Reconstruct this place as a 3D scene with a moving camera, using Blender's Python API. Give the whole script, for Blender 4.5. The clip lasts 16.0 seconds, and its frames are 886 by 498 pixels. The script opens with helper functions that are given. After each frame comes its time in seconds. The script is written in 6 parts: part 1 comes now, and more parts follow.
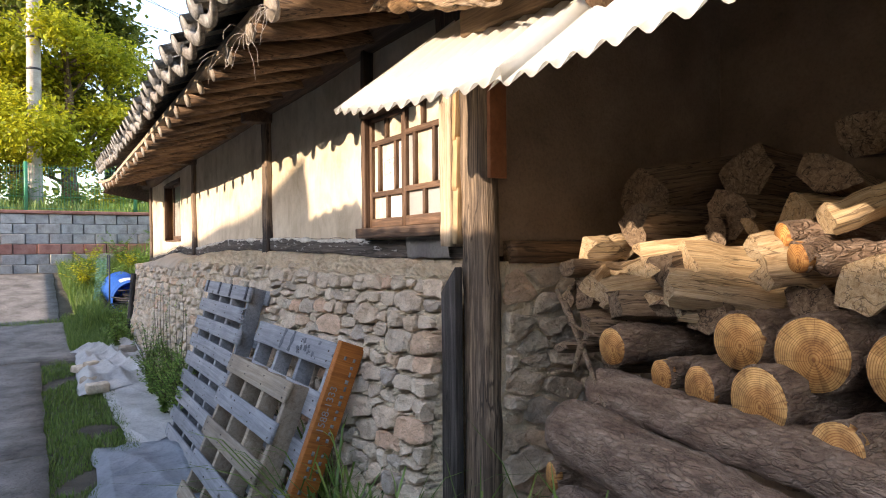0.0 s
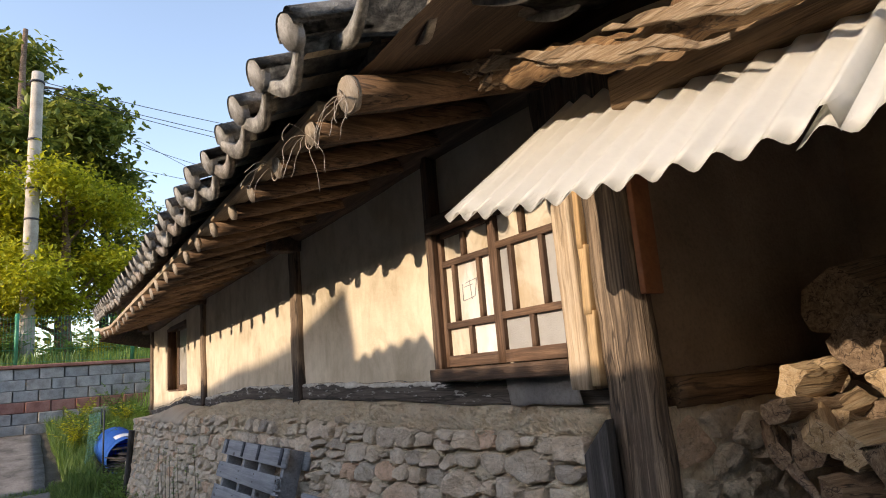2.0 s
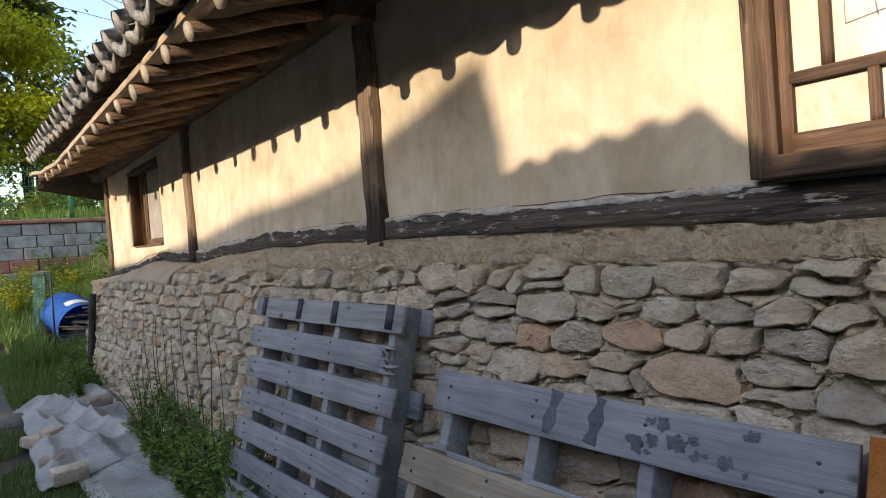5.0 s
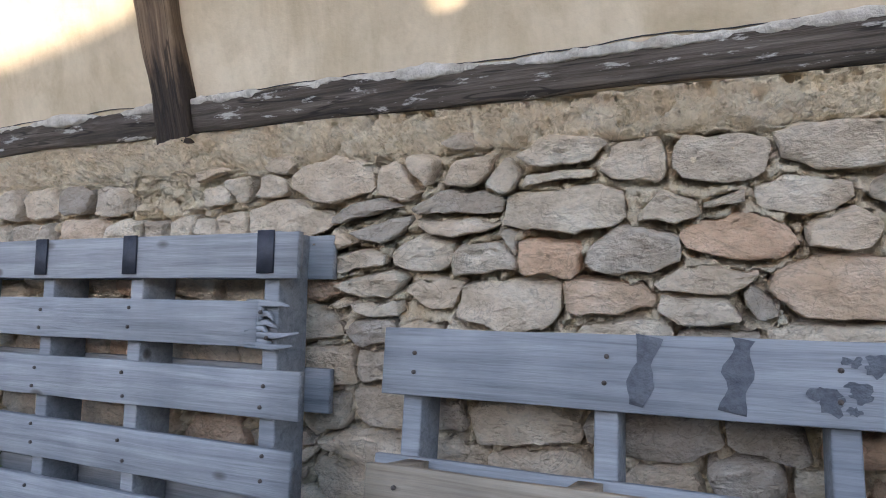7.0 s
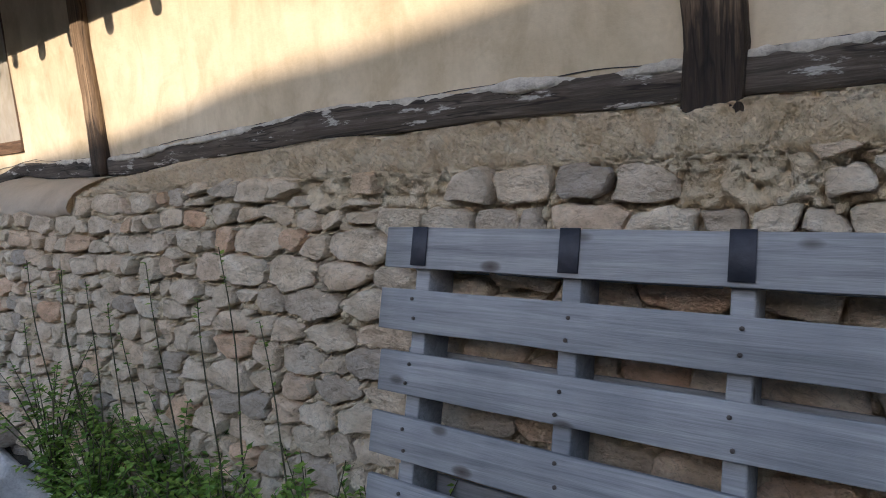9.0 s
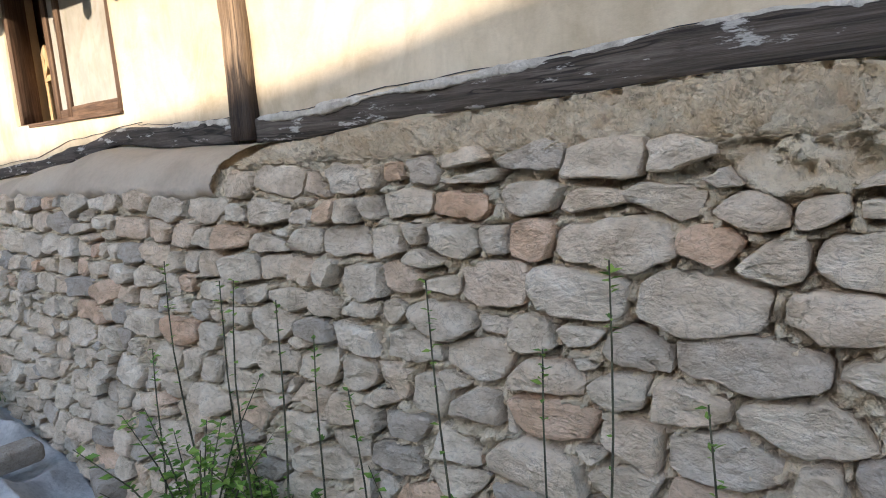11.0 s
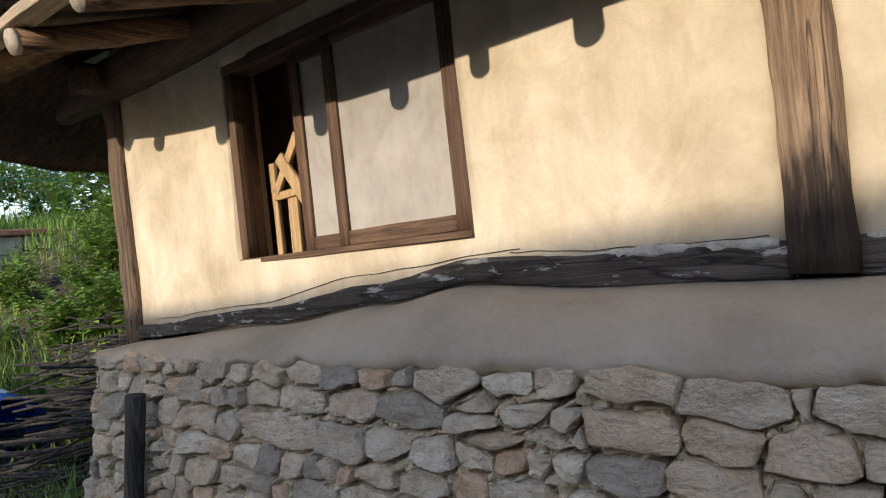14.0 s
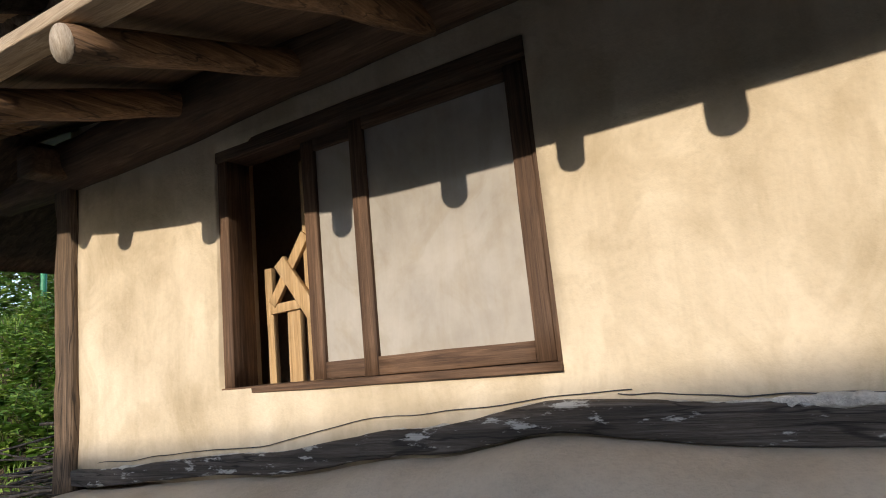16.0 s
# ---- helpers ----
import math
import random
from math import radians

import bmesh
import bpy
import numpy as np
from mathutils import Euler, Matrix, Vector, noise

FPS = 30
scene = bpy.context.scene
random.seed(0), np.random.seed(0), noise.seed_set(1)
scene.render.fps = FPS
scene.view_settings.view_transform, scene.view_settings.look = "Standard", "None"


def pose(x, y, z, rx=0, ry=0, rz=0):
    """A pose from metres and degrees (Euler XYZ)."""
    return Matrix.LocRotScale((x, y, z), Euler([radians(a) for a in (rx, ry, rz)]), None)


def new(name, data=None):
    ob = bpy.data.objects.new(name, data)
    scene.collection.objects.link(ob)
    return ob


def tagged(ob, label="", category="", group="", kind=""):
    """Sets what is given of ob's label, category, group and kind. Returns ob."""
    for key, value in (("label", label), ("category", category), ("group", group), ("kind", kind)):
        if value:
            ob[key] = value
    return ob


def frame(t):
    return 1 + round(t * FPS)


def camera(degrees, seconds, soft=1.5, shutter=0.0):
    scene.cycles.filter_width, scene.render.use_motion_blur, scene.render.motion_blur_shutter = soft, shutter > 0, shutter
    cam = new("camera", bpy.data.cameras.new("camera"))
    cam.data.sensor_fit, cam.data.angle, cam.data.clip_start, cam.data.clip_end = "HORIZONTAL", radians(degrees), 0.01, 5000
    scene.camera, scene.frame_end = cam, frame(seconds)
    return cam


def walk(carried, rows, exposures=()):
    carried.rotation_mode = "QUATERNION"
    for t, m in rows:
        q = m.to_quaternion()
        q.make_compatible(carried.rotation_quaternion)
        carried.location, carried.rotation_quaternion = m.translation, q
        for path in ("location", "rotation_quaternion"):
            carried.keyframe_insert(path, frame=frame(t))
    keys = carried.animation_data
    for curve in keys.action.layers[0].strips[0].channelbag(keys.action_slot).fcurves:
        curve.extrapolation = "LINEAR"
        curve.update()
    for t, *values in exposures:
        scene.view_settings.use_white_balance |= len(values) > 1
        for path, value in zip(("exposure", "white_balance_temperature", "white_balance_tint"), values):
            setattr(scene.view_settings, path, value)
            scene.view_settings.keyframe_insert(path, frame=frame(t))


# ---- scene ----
import collections
import mathutils
from math import cos, sin

cam = camera(70.5, 16.0, soft=1.0)
METRES, EYE, TILT, LEAN, TURN = 8.0, 1.5, 0.0, 0.0, -33.3
ROWS = [
    (0.0, 0.0, 0.0, 0.0, -0.0, -0.23, 0.54),
    (0.5, -0.0122, 0.0128, 0.0059, 0.02, 3.02, 1.73),
    (1.0, -0.0282, 0.0262, 0.0109, 0.25, 7.03, 3.78),
    (1.5, -0.0402, 0.0434, 0.0109, -0.05, 8.8, 4.38),
    (2.0, -0.0504, 0.0761, 0.0118, -0.16, 10.86, 4.62),
    (2.5, -0.0727, 0.102, 0.0084, -0.45, 10.23, 4.49),
    (3.0, -0.0991, 0.1242, 0.008, -5.6, 9.08, 5.03),
    (3.5, -0.1092, 0.1545, 0.0048, -7.38, 7.57, 5.34),
    (4.0, -0.1146, 0.1898, 0.0013, -6.48, 4.33, 4.29),
    (4.5, -0.1353, 0.2133, -0.0023, -3.87, 0.77, 4.66),
    (5.0, -0.1636, 0.239, -0.0044, -5.75, -0.92, 4.19),
    (7.5, -0.2186, 0.3826, -0.0154, -35.82, -10.03, 5.43),
    (8.0, -0.2336, 0.4095, -0.0099, -30.22, -8.78, 5.72),
    (8.5, -0.2671, 0.4342, -0.0099, -25.46, -7.93, 5.63),
    (9.0, -0.291, 0.457, -0.0118, -21.02, -8.44, 4.27),
    (11.5, -0.3744, 0.6249, -0.0144, -18.92, -9.35, 3.27),
    (12.0, -0.4002, 0.6543, -0.0115, -19.09, -6.73, 3.33),
    (12.5, -0.4277, 0.6799, -0.0075, -20.07, -6.6, 3.77),
    (13.0, -0.4477, 0.7112, -0.0079, -18.69, -6.99, 4.75),
    (13.5, -0.4616, 0.739, -0.0009, -17.45, -5.29, 4.28),
    (14.0, -0.4829, 0.7538, 0.0076, -19.09, 0.28, 6.15),
    (14.5, -0.4995, 0.7611, 0.0116, -21.52, 3.98, 4.26),
    (15.0, -0.5047, 0.7735, 0.0154, -23.16, 6.47, 4.76),
    (15.5, -0.5035, 0.7957, 0.0171, -24.75, 8.15, 5.71),
    (16.0, -0.501, 0.8148, 0.0188, -24.67, 9.67, 5.39),
]
EXPOSURES = [(t, e, 7250 if t < 6 else 6950 if t < 10 else 6700, 20 if t < 2 else 16 if t < 10 else 13) for t, e in ((0.0, 2.37), (0.5, 2.22), (1.0, 1.82), (1.5, 1.62), (2.5, 1.47), (3.5, 1.47), (5.0, 1.62), (7.3, 2.57), (8.0, 2.55), (8.5, 2.30), (9.0, 1.68), (11.3, 2.22), (11.7, 1.78), (12.0, 1.37), (12.5, 1.15), (13.0, 1.20), (14.0, 1.28), (16.0, 1.20))]
walk(cam, [(t, pose(0, 0, EYE, TILT, LEAN, TURN) @ pose(METRES * x, METRES * y, METRES * z, 90 + pitch, roll, yaw)) for t, x, y, z, yaw, pitch, roll in ROWS],
     exposures=EXPOSURES)


# ---- world, sun ----
SUN_DIR = Vector((1.0, 0.0, -0.33)).normalized()      # the way the sunlight travels
world = bpy.data.worlds.new("sky")
scene.world = world
world.use_nodes = True
wn = world.node_tree
sky = wn.nodes.new("ShaderNodeTexSky")
sky.sky_type = 'NISHITA'
sky.sun_disc = False
sky.sun_elevation = radians(18)
sky.sun_rotation = math.atan2(-SUN_DIR.x, -SUN_DIR.y)
sky.air_density = 1.0
sky.dust_density = 0.6
sky.ozone_density = 1.0
wn.links.new(sky.outputs[0], wn.nodes["Background"].inputs[0])
wn.nodes["Background"].inputs[1].default_value = 0.15
sun_data = bpy.data.lights.new("sun", 'SUN')
sun_data.energy, sun_data.angle, sun_data.color = 1.7, radians(0.55), (1.0, 0.88, 0.70)
sun = new("sun", sun_data)
sun.matrix_basis = Matrix.Translation((-6, -12, 8)) @ SUN_DIR.to_track_quat("-Z", "Y").to_matrix().to_4x4()


# ---- small tools ----
rnd = random.Random(7)


def nz(x, y, z, s=1.0):
    return mathutils.noise.noise(Vector((x * s, y * s, z * s)))


def mesh_of(name, bm, material, smooth=True):
    me = bpy.data.meshes.new(name)
    bm.normal_update()
    bm.to_mesh(me)
    bm.free()
    for m in (material if isinstance(material, (list, tuple)) else [material]):
        me.materials.append(m)
    if smooth:
        me.shade_smooth()
        if smooth == "crisp":
            me.set_sharp_from_angle(angle=radians(32))
    return me


def basis(ob):
    m = ob.matrix_basis.copy()
    while ob.parent:
        m = ob.parent.matrix_basis @ m
        ob = ob.parent
    return m


def part(name, bm, material, parent, label="", smooth=True, m=None):
    """One mesh object under a thing or a part; its mesh is in the parent's own space."""
    ob = new(name, mesh_of(name, bm, material, smooth))
    ob.parent = parent
    if m is not None:
        ob.matrix_basis = m
    return tagged(ob, label)


def thing(name, label, category, group="", m=None):
    ob = new(name)
    ob.empty_display_size = 0.1
    if m is not None:
        ob.matrix_basis = m
    return tagged(ob, label, category, group)


def solid(name, bm, material, label="", category="", kind="", smooth=True, group=""):
    return tagged(new(name, mesh_of(name, bm, material, smooth)), label, category, group, kind)


def rect(w, h, r=0.12, n=2):
    """A rounded rectangle as a section, w across and h high; r is the part of the smaller side that is rounded."""
    c = min(w, h) * r
    out = []
    for k, (sx, sy) in enumerate(((1, 1), (-1, 1), (-1, -1), (1, -1))):
        for i in range(n + 1):
            a = (k + i / n) * math.pi / 2
            out.append((sx * (w / 2 - c) + c * cos(a), sy * (h / 2 - c) + c * sin(a)))
    return out


def ring(r, n=12):
    return [(r * cos(2 * math.pi * i / n), r * sin(2 * math.pi * i / n)) for i in range(n)]


def sweep(bm, pts, section, scales=None, up=(0, 0, 1), wob=0.0, freq=6.0, caps=True, seed=0.0, mat=0, capmat=None):
    """A section carried along points, with a slight unevenness; the ends are closed."""
    pts = [Vector(p) for p in pts]
    up = Vector(up)
    rows = []
    for i, p in enumerate(pts):
        d = (pts[min(i + 1, len(pts) - 1)] - pts[max(i - 1, 0)]).normalized()
        side = d.cross(up)
        if side.length < 1e-4:
            side = d.cross(Vector((1, 0, 0)))
        side.normalize()
        top = side.cross(d).normalized()
        k = scales[i] if scales else 1.0
        row = []
        for a, b in section:
            v = p + side * (a * k) + top * (b * k)
            if wob:
                off = (v - p)
                f = nz(v.x + seed, v.y - seed, v.z + 2 * seed, freq) * wob
                v = p + off * (1 + f / max(off.length, 1e-3))
            row.append(bm.verts.new(v))
        rows.append(row)
    n = len(section)
    for a, b in zip(rows, rows[1:]):
        for j in range(n):
            f = bm.faces.new((a[j], a[(j + 1) % n], b[(j + 1) % n], b[j]))
            f.material_index = mat
    if caps:
        for row, flip in ((rows[0], True), (rows[-1], False)):
            f = bm.faces.new(row[::-1] if flip else row)
            f.material_index = mat if capmat is None else capmat
            f.smooth = False
    return rows


def line(a, b, n):
    a, b = Vector(a), Vector(b)
    return [a.lerp(b, i / n) for i in range(n + 1)]


def bar(bm, a, b, w, h, up=(0, 0, 1), n=2, wob=0.0, r=0.1, seed=0.0, freq=6.0):
    return sweep(bm, line(a, b, n), rect(w, h, r), up=up, wob=wob, seed=seed, freq=freq)


def box(bm, lo, hi, bev=0.0):
    vs = [bm.verts.new((x, y, z)) for x in (lo[0], hi[0]) for y in (lo[1], hi[1]) for z in (lo[2], hi[2])]
    fs = [bm.faces.new([vs[i] for i in q]) for q in ((0, 1, 3, 2), (4, 6, 7, 5), (0, 4, 5, 1), (2, 3, 7, 6), (0, 2, 6, 4), (1, 5, 7, 3))]
    if bev:
        bmesh.ops.bevel(bm, geom=list({e for f in fs for e in f.edges}), offset=bev, segments=2, affect='EDGES', profile=0.5)
    return fs


def grid_sheet(bm, f, nu, nv):
    """A sheet from f(u, v), u and v from 0 to 1."""
    vs = [[bm.verts.new(f(i / nu, j / nv)) for j in range(nv + 1)] for i in range(nu + 1)]
    for i in range(nu):
        for j in range(nv):
            bm.faces.new((vs[i][j], vs[i + 1][j], vs[i + 1][j + 1], vs[i][j + 1]))
    return vs


def lerp_table(x, table):
    if x <= table[0][0]:
        return table[0][1]
    for (a, p), (b, q) in zip(table, table[1:]):
        if x <= b:
            u = (x - a) / (b - a)
            return p + (q - p) * u * u * (3 - 2 * u)
    return table[-1][1]


# ---- materials ----
def material(name, rough=0.8, metal=0.0):
    m = bpy.data.materials.new(name)
    m.use_nodes = True
    nt = m.node_tree
    b = nt.nodes["Principled BSDF"]
    b.inputs["Roughness"].default_value = rough
    b.inputs["Metallic"].default_value = metal
    return m, nt, b


def N(nt, kind, **props):
    n = nt.nodes.new(kind)
    for k, v in props.items():
        if k in ("operation", "blend_type", "data_type", "feature", "wave_type", "bands_direction"):
            if k == "operation":
                n.operation = v
            elif k == "blend_type":
                n.blend_type = v
            elif k == "data_type":
                n.data_type = v
            elif k == "feature":
                n.feature = v
        else:
            n.inputs[k].default_value = v
    return n


def coords(nt, scale=(1, 1, 1), shift=True):
    tc = nt.nodes.new("ShaderNodeTexCoord")
    mp = nt.nodes.new("ShaderNodeMapping")
    mp.inputs["Scale"].default_value = scale
    nt.links.new(tc.outputs["Object"], mp.inputs["Vector"])
    if shift:
        oi = nt.nodes.new("ShaderNodeObjectInfo")
        mu = N(nt, "ShaderNodeMath", operation='MULTIPLY')
        mu.inputs[1].default_value = 37.0
        nt.links.new(oi.outputs["Random"], mu.inputs[0])
        nt.links.new(mu.outputs[0], mp.inputs["Location"])
    return mp.outputs["Vector"]


def tex(nt, vec, scale, detail=4.0, rough=0.55, dist=0.0):
    n = N(nt, "ShaderNodeTexNoise", Scale=scale, Detail=detail, Roughness=rough, Distortion=dist)
    nt.links.new(vec, n.inputs["Vector"])
    return n.outputs["Fac"]


def ramp(nt, fac, stops):
    r = nt.nodes.new("ShaderNodeValToRGB")
    els = r.color_ramp.elements
    while len(els) < len(stops):
        els.new(0.5)
    for e, (p, c) in zip(els, stops):
        e.position = p
        e.color = (*c, 1) if len(c) == 3 else c
    nt.links.new(fac, r.inputs[0])
    return r.outputs["Color"]


def blend(nt, fac, a, b, mode='MIX'):
    n = nt.nodes.new("ShaderNodeMix")
    n.data_type = 'RGBA'
    n.blend_type = mode
    for v, s in ((fac, n.inputs[0]), (a, n.inputs[6]), (b, n.inputs[7])):
        if hasattr(v, "is_linked"):
            nt.links.new(v, s)
        else:
            s.default_value = v if isinstance(v, (int, float)) else (*v, 1)
    return n.outputs[2]


def bump(nt, b, height, strength=0.5, distance=0.01):
    n = N(nt, "ShaderNodeBump", Strength=strength, Distance=distance)
    nt.links.new(height, n.inputs["Height"])
    nt.links.new(n.outputs[0], b.inputs["Normal"])


def rough_stuff(name, dark, mid, light, scale=4.0, fine=60.0, rough=0.9, relief=0.6, depth=0.01, per_object=0.0, squash=(1, 1, 1), island=False, speck=0.55, cracks=0.0):
    """Earth, stone, plaster, concrete: broad patches, grain and relief."""
    m, nt, b = material(name, rough)
    v = coords(nt, squash)
    broad = tex(nt, v, scale, 5, 0.6)
    grain = tex(nt, v, fine, 4, 0.65)
    c = ramp(nt, broad, [(0.34, dark), (0.5, mid), (0.66, light)])
    c = blend(nt, speck, c, ramp(nt, grain, [(0.3, (0.62, 0.62, 0.62)), (0.55, (1, 1, 1))]), 'MULTIPLY')
    if cracks:
        line_ = tex(nt, v, 9.0, 4, 0.6, 1.2)
        c = blend(nt, cracks, c, ramp(nt, line_, [(0.485, (1, 1, 1)), (0.495, (0.22, 0.19, 0.17)), (0.503, (0.22, 0.19, 0.17)), (0.513, (1, 1, 1))]), 'MULTIPLY')
    if per_object or island:
        if island:
            src = nt.nodes.new("ShaderNodeNewGeometry").outputs["Random Per Island"]
        else:
            src = nt.nodes.new("ShaderNodeObjectInfo").outputs["Random"]
        tint = ramp(nt, src, [(0.0, (0.42, 0.43, 0.47)), (0.07, (0.66, 0.66, 0.68)), (0.15, (0.86, 0.84, 0.82)), (0.34, (0.95, 0.93, 0.89)), (0.62, (1.02, 0.98, 0.93)), (0.80, (1.0, 0.88, 0.77)), (0.88, (1.02, 0.72, 0.55)), (0.92, (0.98, 0.97, 0.95)), (1.0, (1.2, 1.2, 1.2))])
        c = blend(nt, per_object or 0.8, c, tint, 'MULTIPLY')
    nt.links.new(c, b.inputs["Base Color"])
    add = N(nt, "ShaderNodeMath", operation='ADD')
    nt.links.new(tex(nt, v, fine * 0.35, 6, 0.7), add.inputs[0])
    nt.links.new(grain, add.inputs[1])
    bump(nt, b, add.outputs[0], relief, depth)
    return m


def wood(name, dark, mid, light, axis='x', rough=0.75, fine=1.0, relief=0.5, knots=False, per_object=0.6, streak=0.5, cracks=0.0):
    """Wood with grain drawn out along one axis, weathered patches and cracks."""
    m, nt, b = material(name, rough)
    lo, hi = 1.8 * fine, 44.0 * fine
    s = tuple(lo if a == axis else hi for a in "xyz")
    v = coords(nt, s)
    grain = tex(nt, v, 1.0, 6, 0.65, 0.8)
    fibre = tex(nt, v, 5.0, 3, 0.6, 0.3)
    v2 = coords(nt, (1, 1, 1))
    patch = tex(nt, v2, 5.0, 4, 0.6)
    c = ramp(nt, grain, [(0.28, dark), (0.48, mid), (0.7, light)])
    c = blend(nt, streak, c, ramp(nt, fibre, [(0.35, (0.5, 0.48, 0.46)), (0.58, (1, 1, 1))]), 'MULTIPLY')
    c = blend(nt, 0.6, c, ramp(nt, patch, [(0.3, (0.6, 0.6, 0.62)), (0.65, (1.1, 1.08, 1.05))]), 'MULTIPLY')
    if cracks:
        # long drying cracks: the thin lines where a drawn-out noise crosses its middle
        v3 = coords(nt, tuple(1.1 * fine if a == axis else 15.0 * fine for a in "xyz"))
        c = blend(nt, cracks, c, ramp(nt, tex(nt, v3, 1.0, 3, 0.55, 0.5), [(0.478, (1, 1, 1)), (0.492, (0.16, 0.14, 0.13)), (0.503, (0.16, 0.14, 0.13)), (0.515, (1, 1, 1))]), 'MULTIPLY')
    if knots:
        vo = N(nt, "ShaderNodeTexVoronoi", Scale=5.0)
        nt.links.new(coords(nt, tuple(0.75 if a == axis else 1.5 for a in "xyz")), vo.inputs["Vector"])
        c = blend(nt, 1.0, c, ramp(nt, vo.outputs["Distance"], [(0.0, (0.22, 0.17, 0.14)), (0.07, (0.5, 0.45, 0.42)), (0.11, (1, 1, 1))]), 'MULTIPLY')
    if per_object:
        src = nt.nodes.new("ShaderNodeObjectInfo").outputs["Random"]
        c = blend(nt, per_object, c, ramp(nt, src, [(0.0, (0.7, 0.7, 0.72)), (0.5, (1, 0.98, 0.95)), (1.0, (1.2, 1.16, 1.1))]), 'MULTIPLY')
    nt.links.new(c, b.inputs["Base Color"])
    add = N(nt, "ShaderNodeMath", operation='ADD')
    nt.links.new(grain, add.inputs[0])
    nt.links.new(fibre, add.inputs[1])
    bump(nt, b, add.outputs[0], relief, 0.006)
    return m


def flaked(m, tone=(0.46, 0.45, 0.43), much=0.612):
    """Old whitewash left in flakes on wood."""
    nt = m.node_tree
    b = nt.nodes["Principled BSDF"]
    old = b.inputs["Base Color"].links[0].from_socket
    v = coords(nt, (1, 0.35, 1.6))
    f = ramp(nt, tex(nt, v, 22, 6, 0.7), [(much - 0.03, (0, 0, 0)), (much + 0.02, (1, 1, 1))])
    nt.links.new(blend(nt, f, old, tone), b.inputs["Base Color"])
    return m


M_PLASTER = rough_stuff("mud_plaster", (0.53, 0.445, 0.32), (0.66, 0.565, 0.425), (0.74, 0.645, 0.50), 2.6, 70, 0.92, 0.3, 0.006, speck=0.16)
def streaked(m, tone, much=0.5):
    """Rain streaks and hand-smeared patches over plaster or glass."""
    nt = m.node_tree
    b = nt.nodes["Principled BSDF"]
    old = b.inputs["Base Color"].links[0].from_socket
    runs = ramp(nt, tex(nt, coords(nt, (1, 1, 0.16)), 9, 5, 0.65, 0.4), [(0.45, (0, 0, 0)), (0.68, (much, much, much))])
    smear = ramp(nt, tex(nt, coords(nt, (1, 1, 0.8)), 4.5, 6, 0.6, 1.6), [(0.48, (0, 0, 0)), (0.62, (much, much, much))])
    c = blend(nt, runs, old, blend(nt, 1.0, old, tone, 'MULTIPLY'))
    nt.links.new(blend(nt, smear, c, blend(nt, 1.0, c, tone, 'MULTIPLY')), b.inputs["Base Color"])
    return m


def dark_foot(m, low, high, tone):
    """A darker foot with a ragged upper edge on a post."""
    nt = m.node_tree
    b = nt.nodes["Principled BSDF"]
    old = b.inputs["Base Color"].links[0].from_socket
    sep = nt.nodes.new("ShaderNodeSeparateXYZ")
    nt.links.new(nt.nodes.new("ShaderNodeTexCoord").outputs["Object"], sep.inputs[0])
    up = nt.nodes.new("ShaderNodeMapRange")
    up.inputs["From Min"].default_value, up.inputs["From Max"].default_value = low, high
    nt.links.new(sep.outputs["Z"], up.inputs["Value"])
    mix = N(nt, "ShaderNodeMath", operation='MULTIPLY_ADD')
    mix.inputs[1].default_value = 0.9
    nt.links.new(tex(nt, coords(nt, (30, 30, 5)), 1.0, 4, 0.6), mix.inputs[0])
    nt.links.new(up.outputs[0], mix.inputs[2])
    f = ramp(nt, mix.outputs[0], [(0.78, (1, 1, 1)), (0.98, (0, 0, 0))])
    nt.links.new(blend(nt, f, old, blend(nt, 1.0, old, tone, 'MULTIPLY')), b.inputs["Base Color"])
    return m


streaked(M_PLASTER, (0.86, 0.84, 0.80), 0.8)
M_CEMENT = rough_stuff("cement_skim", (0.27, 0.26, 0.25), (0.36, 0.34, 0.32), (0.42, 0.40, 0.37), 4, 80, 0.9, 0.4, 0.006)
M_MUD = rough_stuff("clay_mortar", (0.74, 0.575, 0.38), (0.85, 0.695, 0.49), (0.90, 0.775, 0.59), 12, 75, 0.95, 1.0, 0.022, speck=0.4, cracks=0.22)
M_LIME = rough_stuff("lime_crumbs", (0.45, 0.42, 0.37), (0.60, 0.57, 0.52), (0.70, 0.67, 0.62), 18, 90, 0.95, 0.8, 0.01)
# Dark so that these unseen walls bounce little light under the eaves.
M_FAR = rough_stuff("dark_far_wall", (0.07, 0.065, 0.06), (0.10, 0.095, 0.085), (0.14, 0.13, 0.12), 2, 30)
M_MUDCAP = rough_stuff("smoothed_clay", (0.66, 0.565, 0.45), (0.76, 0.66, 0.535), (0.82, 0.725, 0.60), 3, 60, 0.92, 0.5, 0.008, speck=0.2)
STONE_LOOK = dict(rough=0.9, relief=1.0, depth=0.016, per_object=0.72, squash=(1, 0.8, 1.3), speck=0.5, cracks=0.25)
M_STONE = rough_stuff("field_stone", (0.63, 0.505, 0.37), (0.77, 0.64, 0.49), (0.87, 0.76, 0.62), 16, 85, **STONE_LOOK)
M_STONE_I = rough_stuff("field_stone_joined", (0.63, 0.505, 0.37), (0.77, 0.64, 0.49), (0.87, 0.76, 0.62), 16, 85, island=True, **STONE_LOOK)
# Plain dark brown for the store walls and the inner rooms.
M_DARKWALL = rough_stuff("dark_brown_plaster", (0.22, 0.155, 0.105), (0.31, 0.22, 0.155), (0.39, 0.285, 0.20), 2.5, 70, 0.95, 0.5, 0.008)
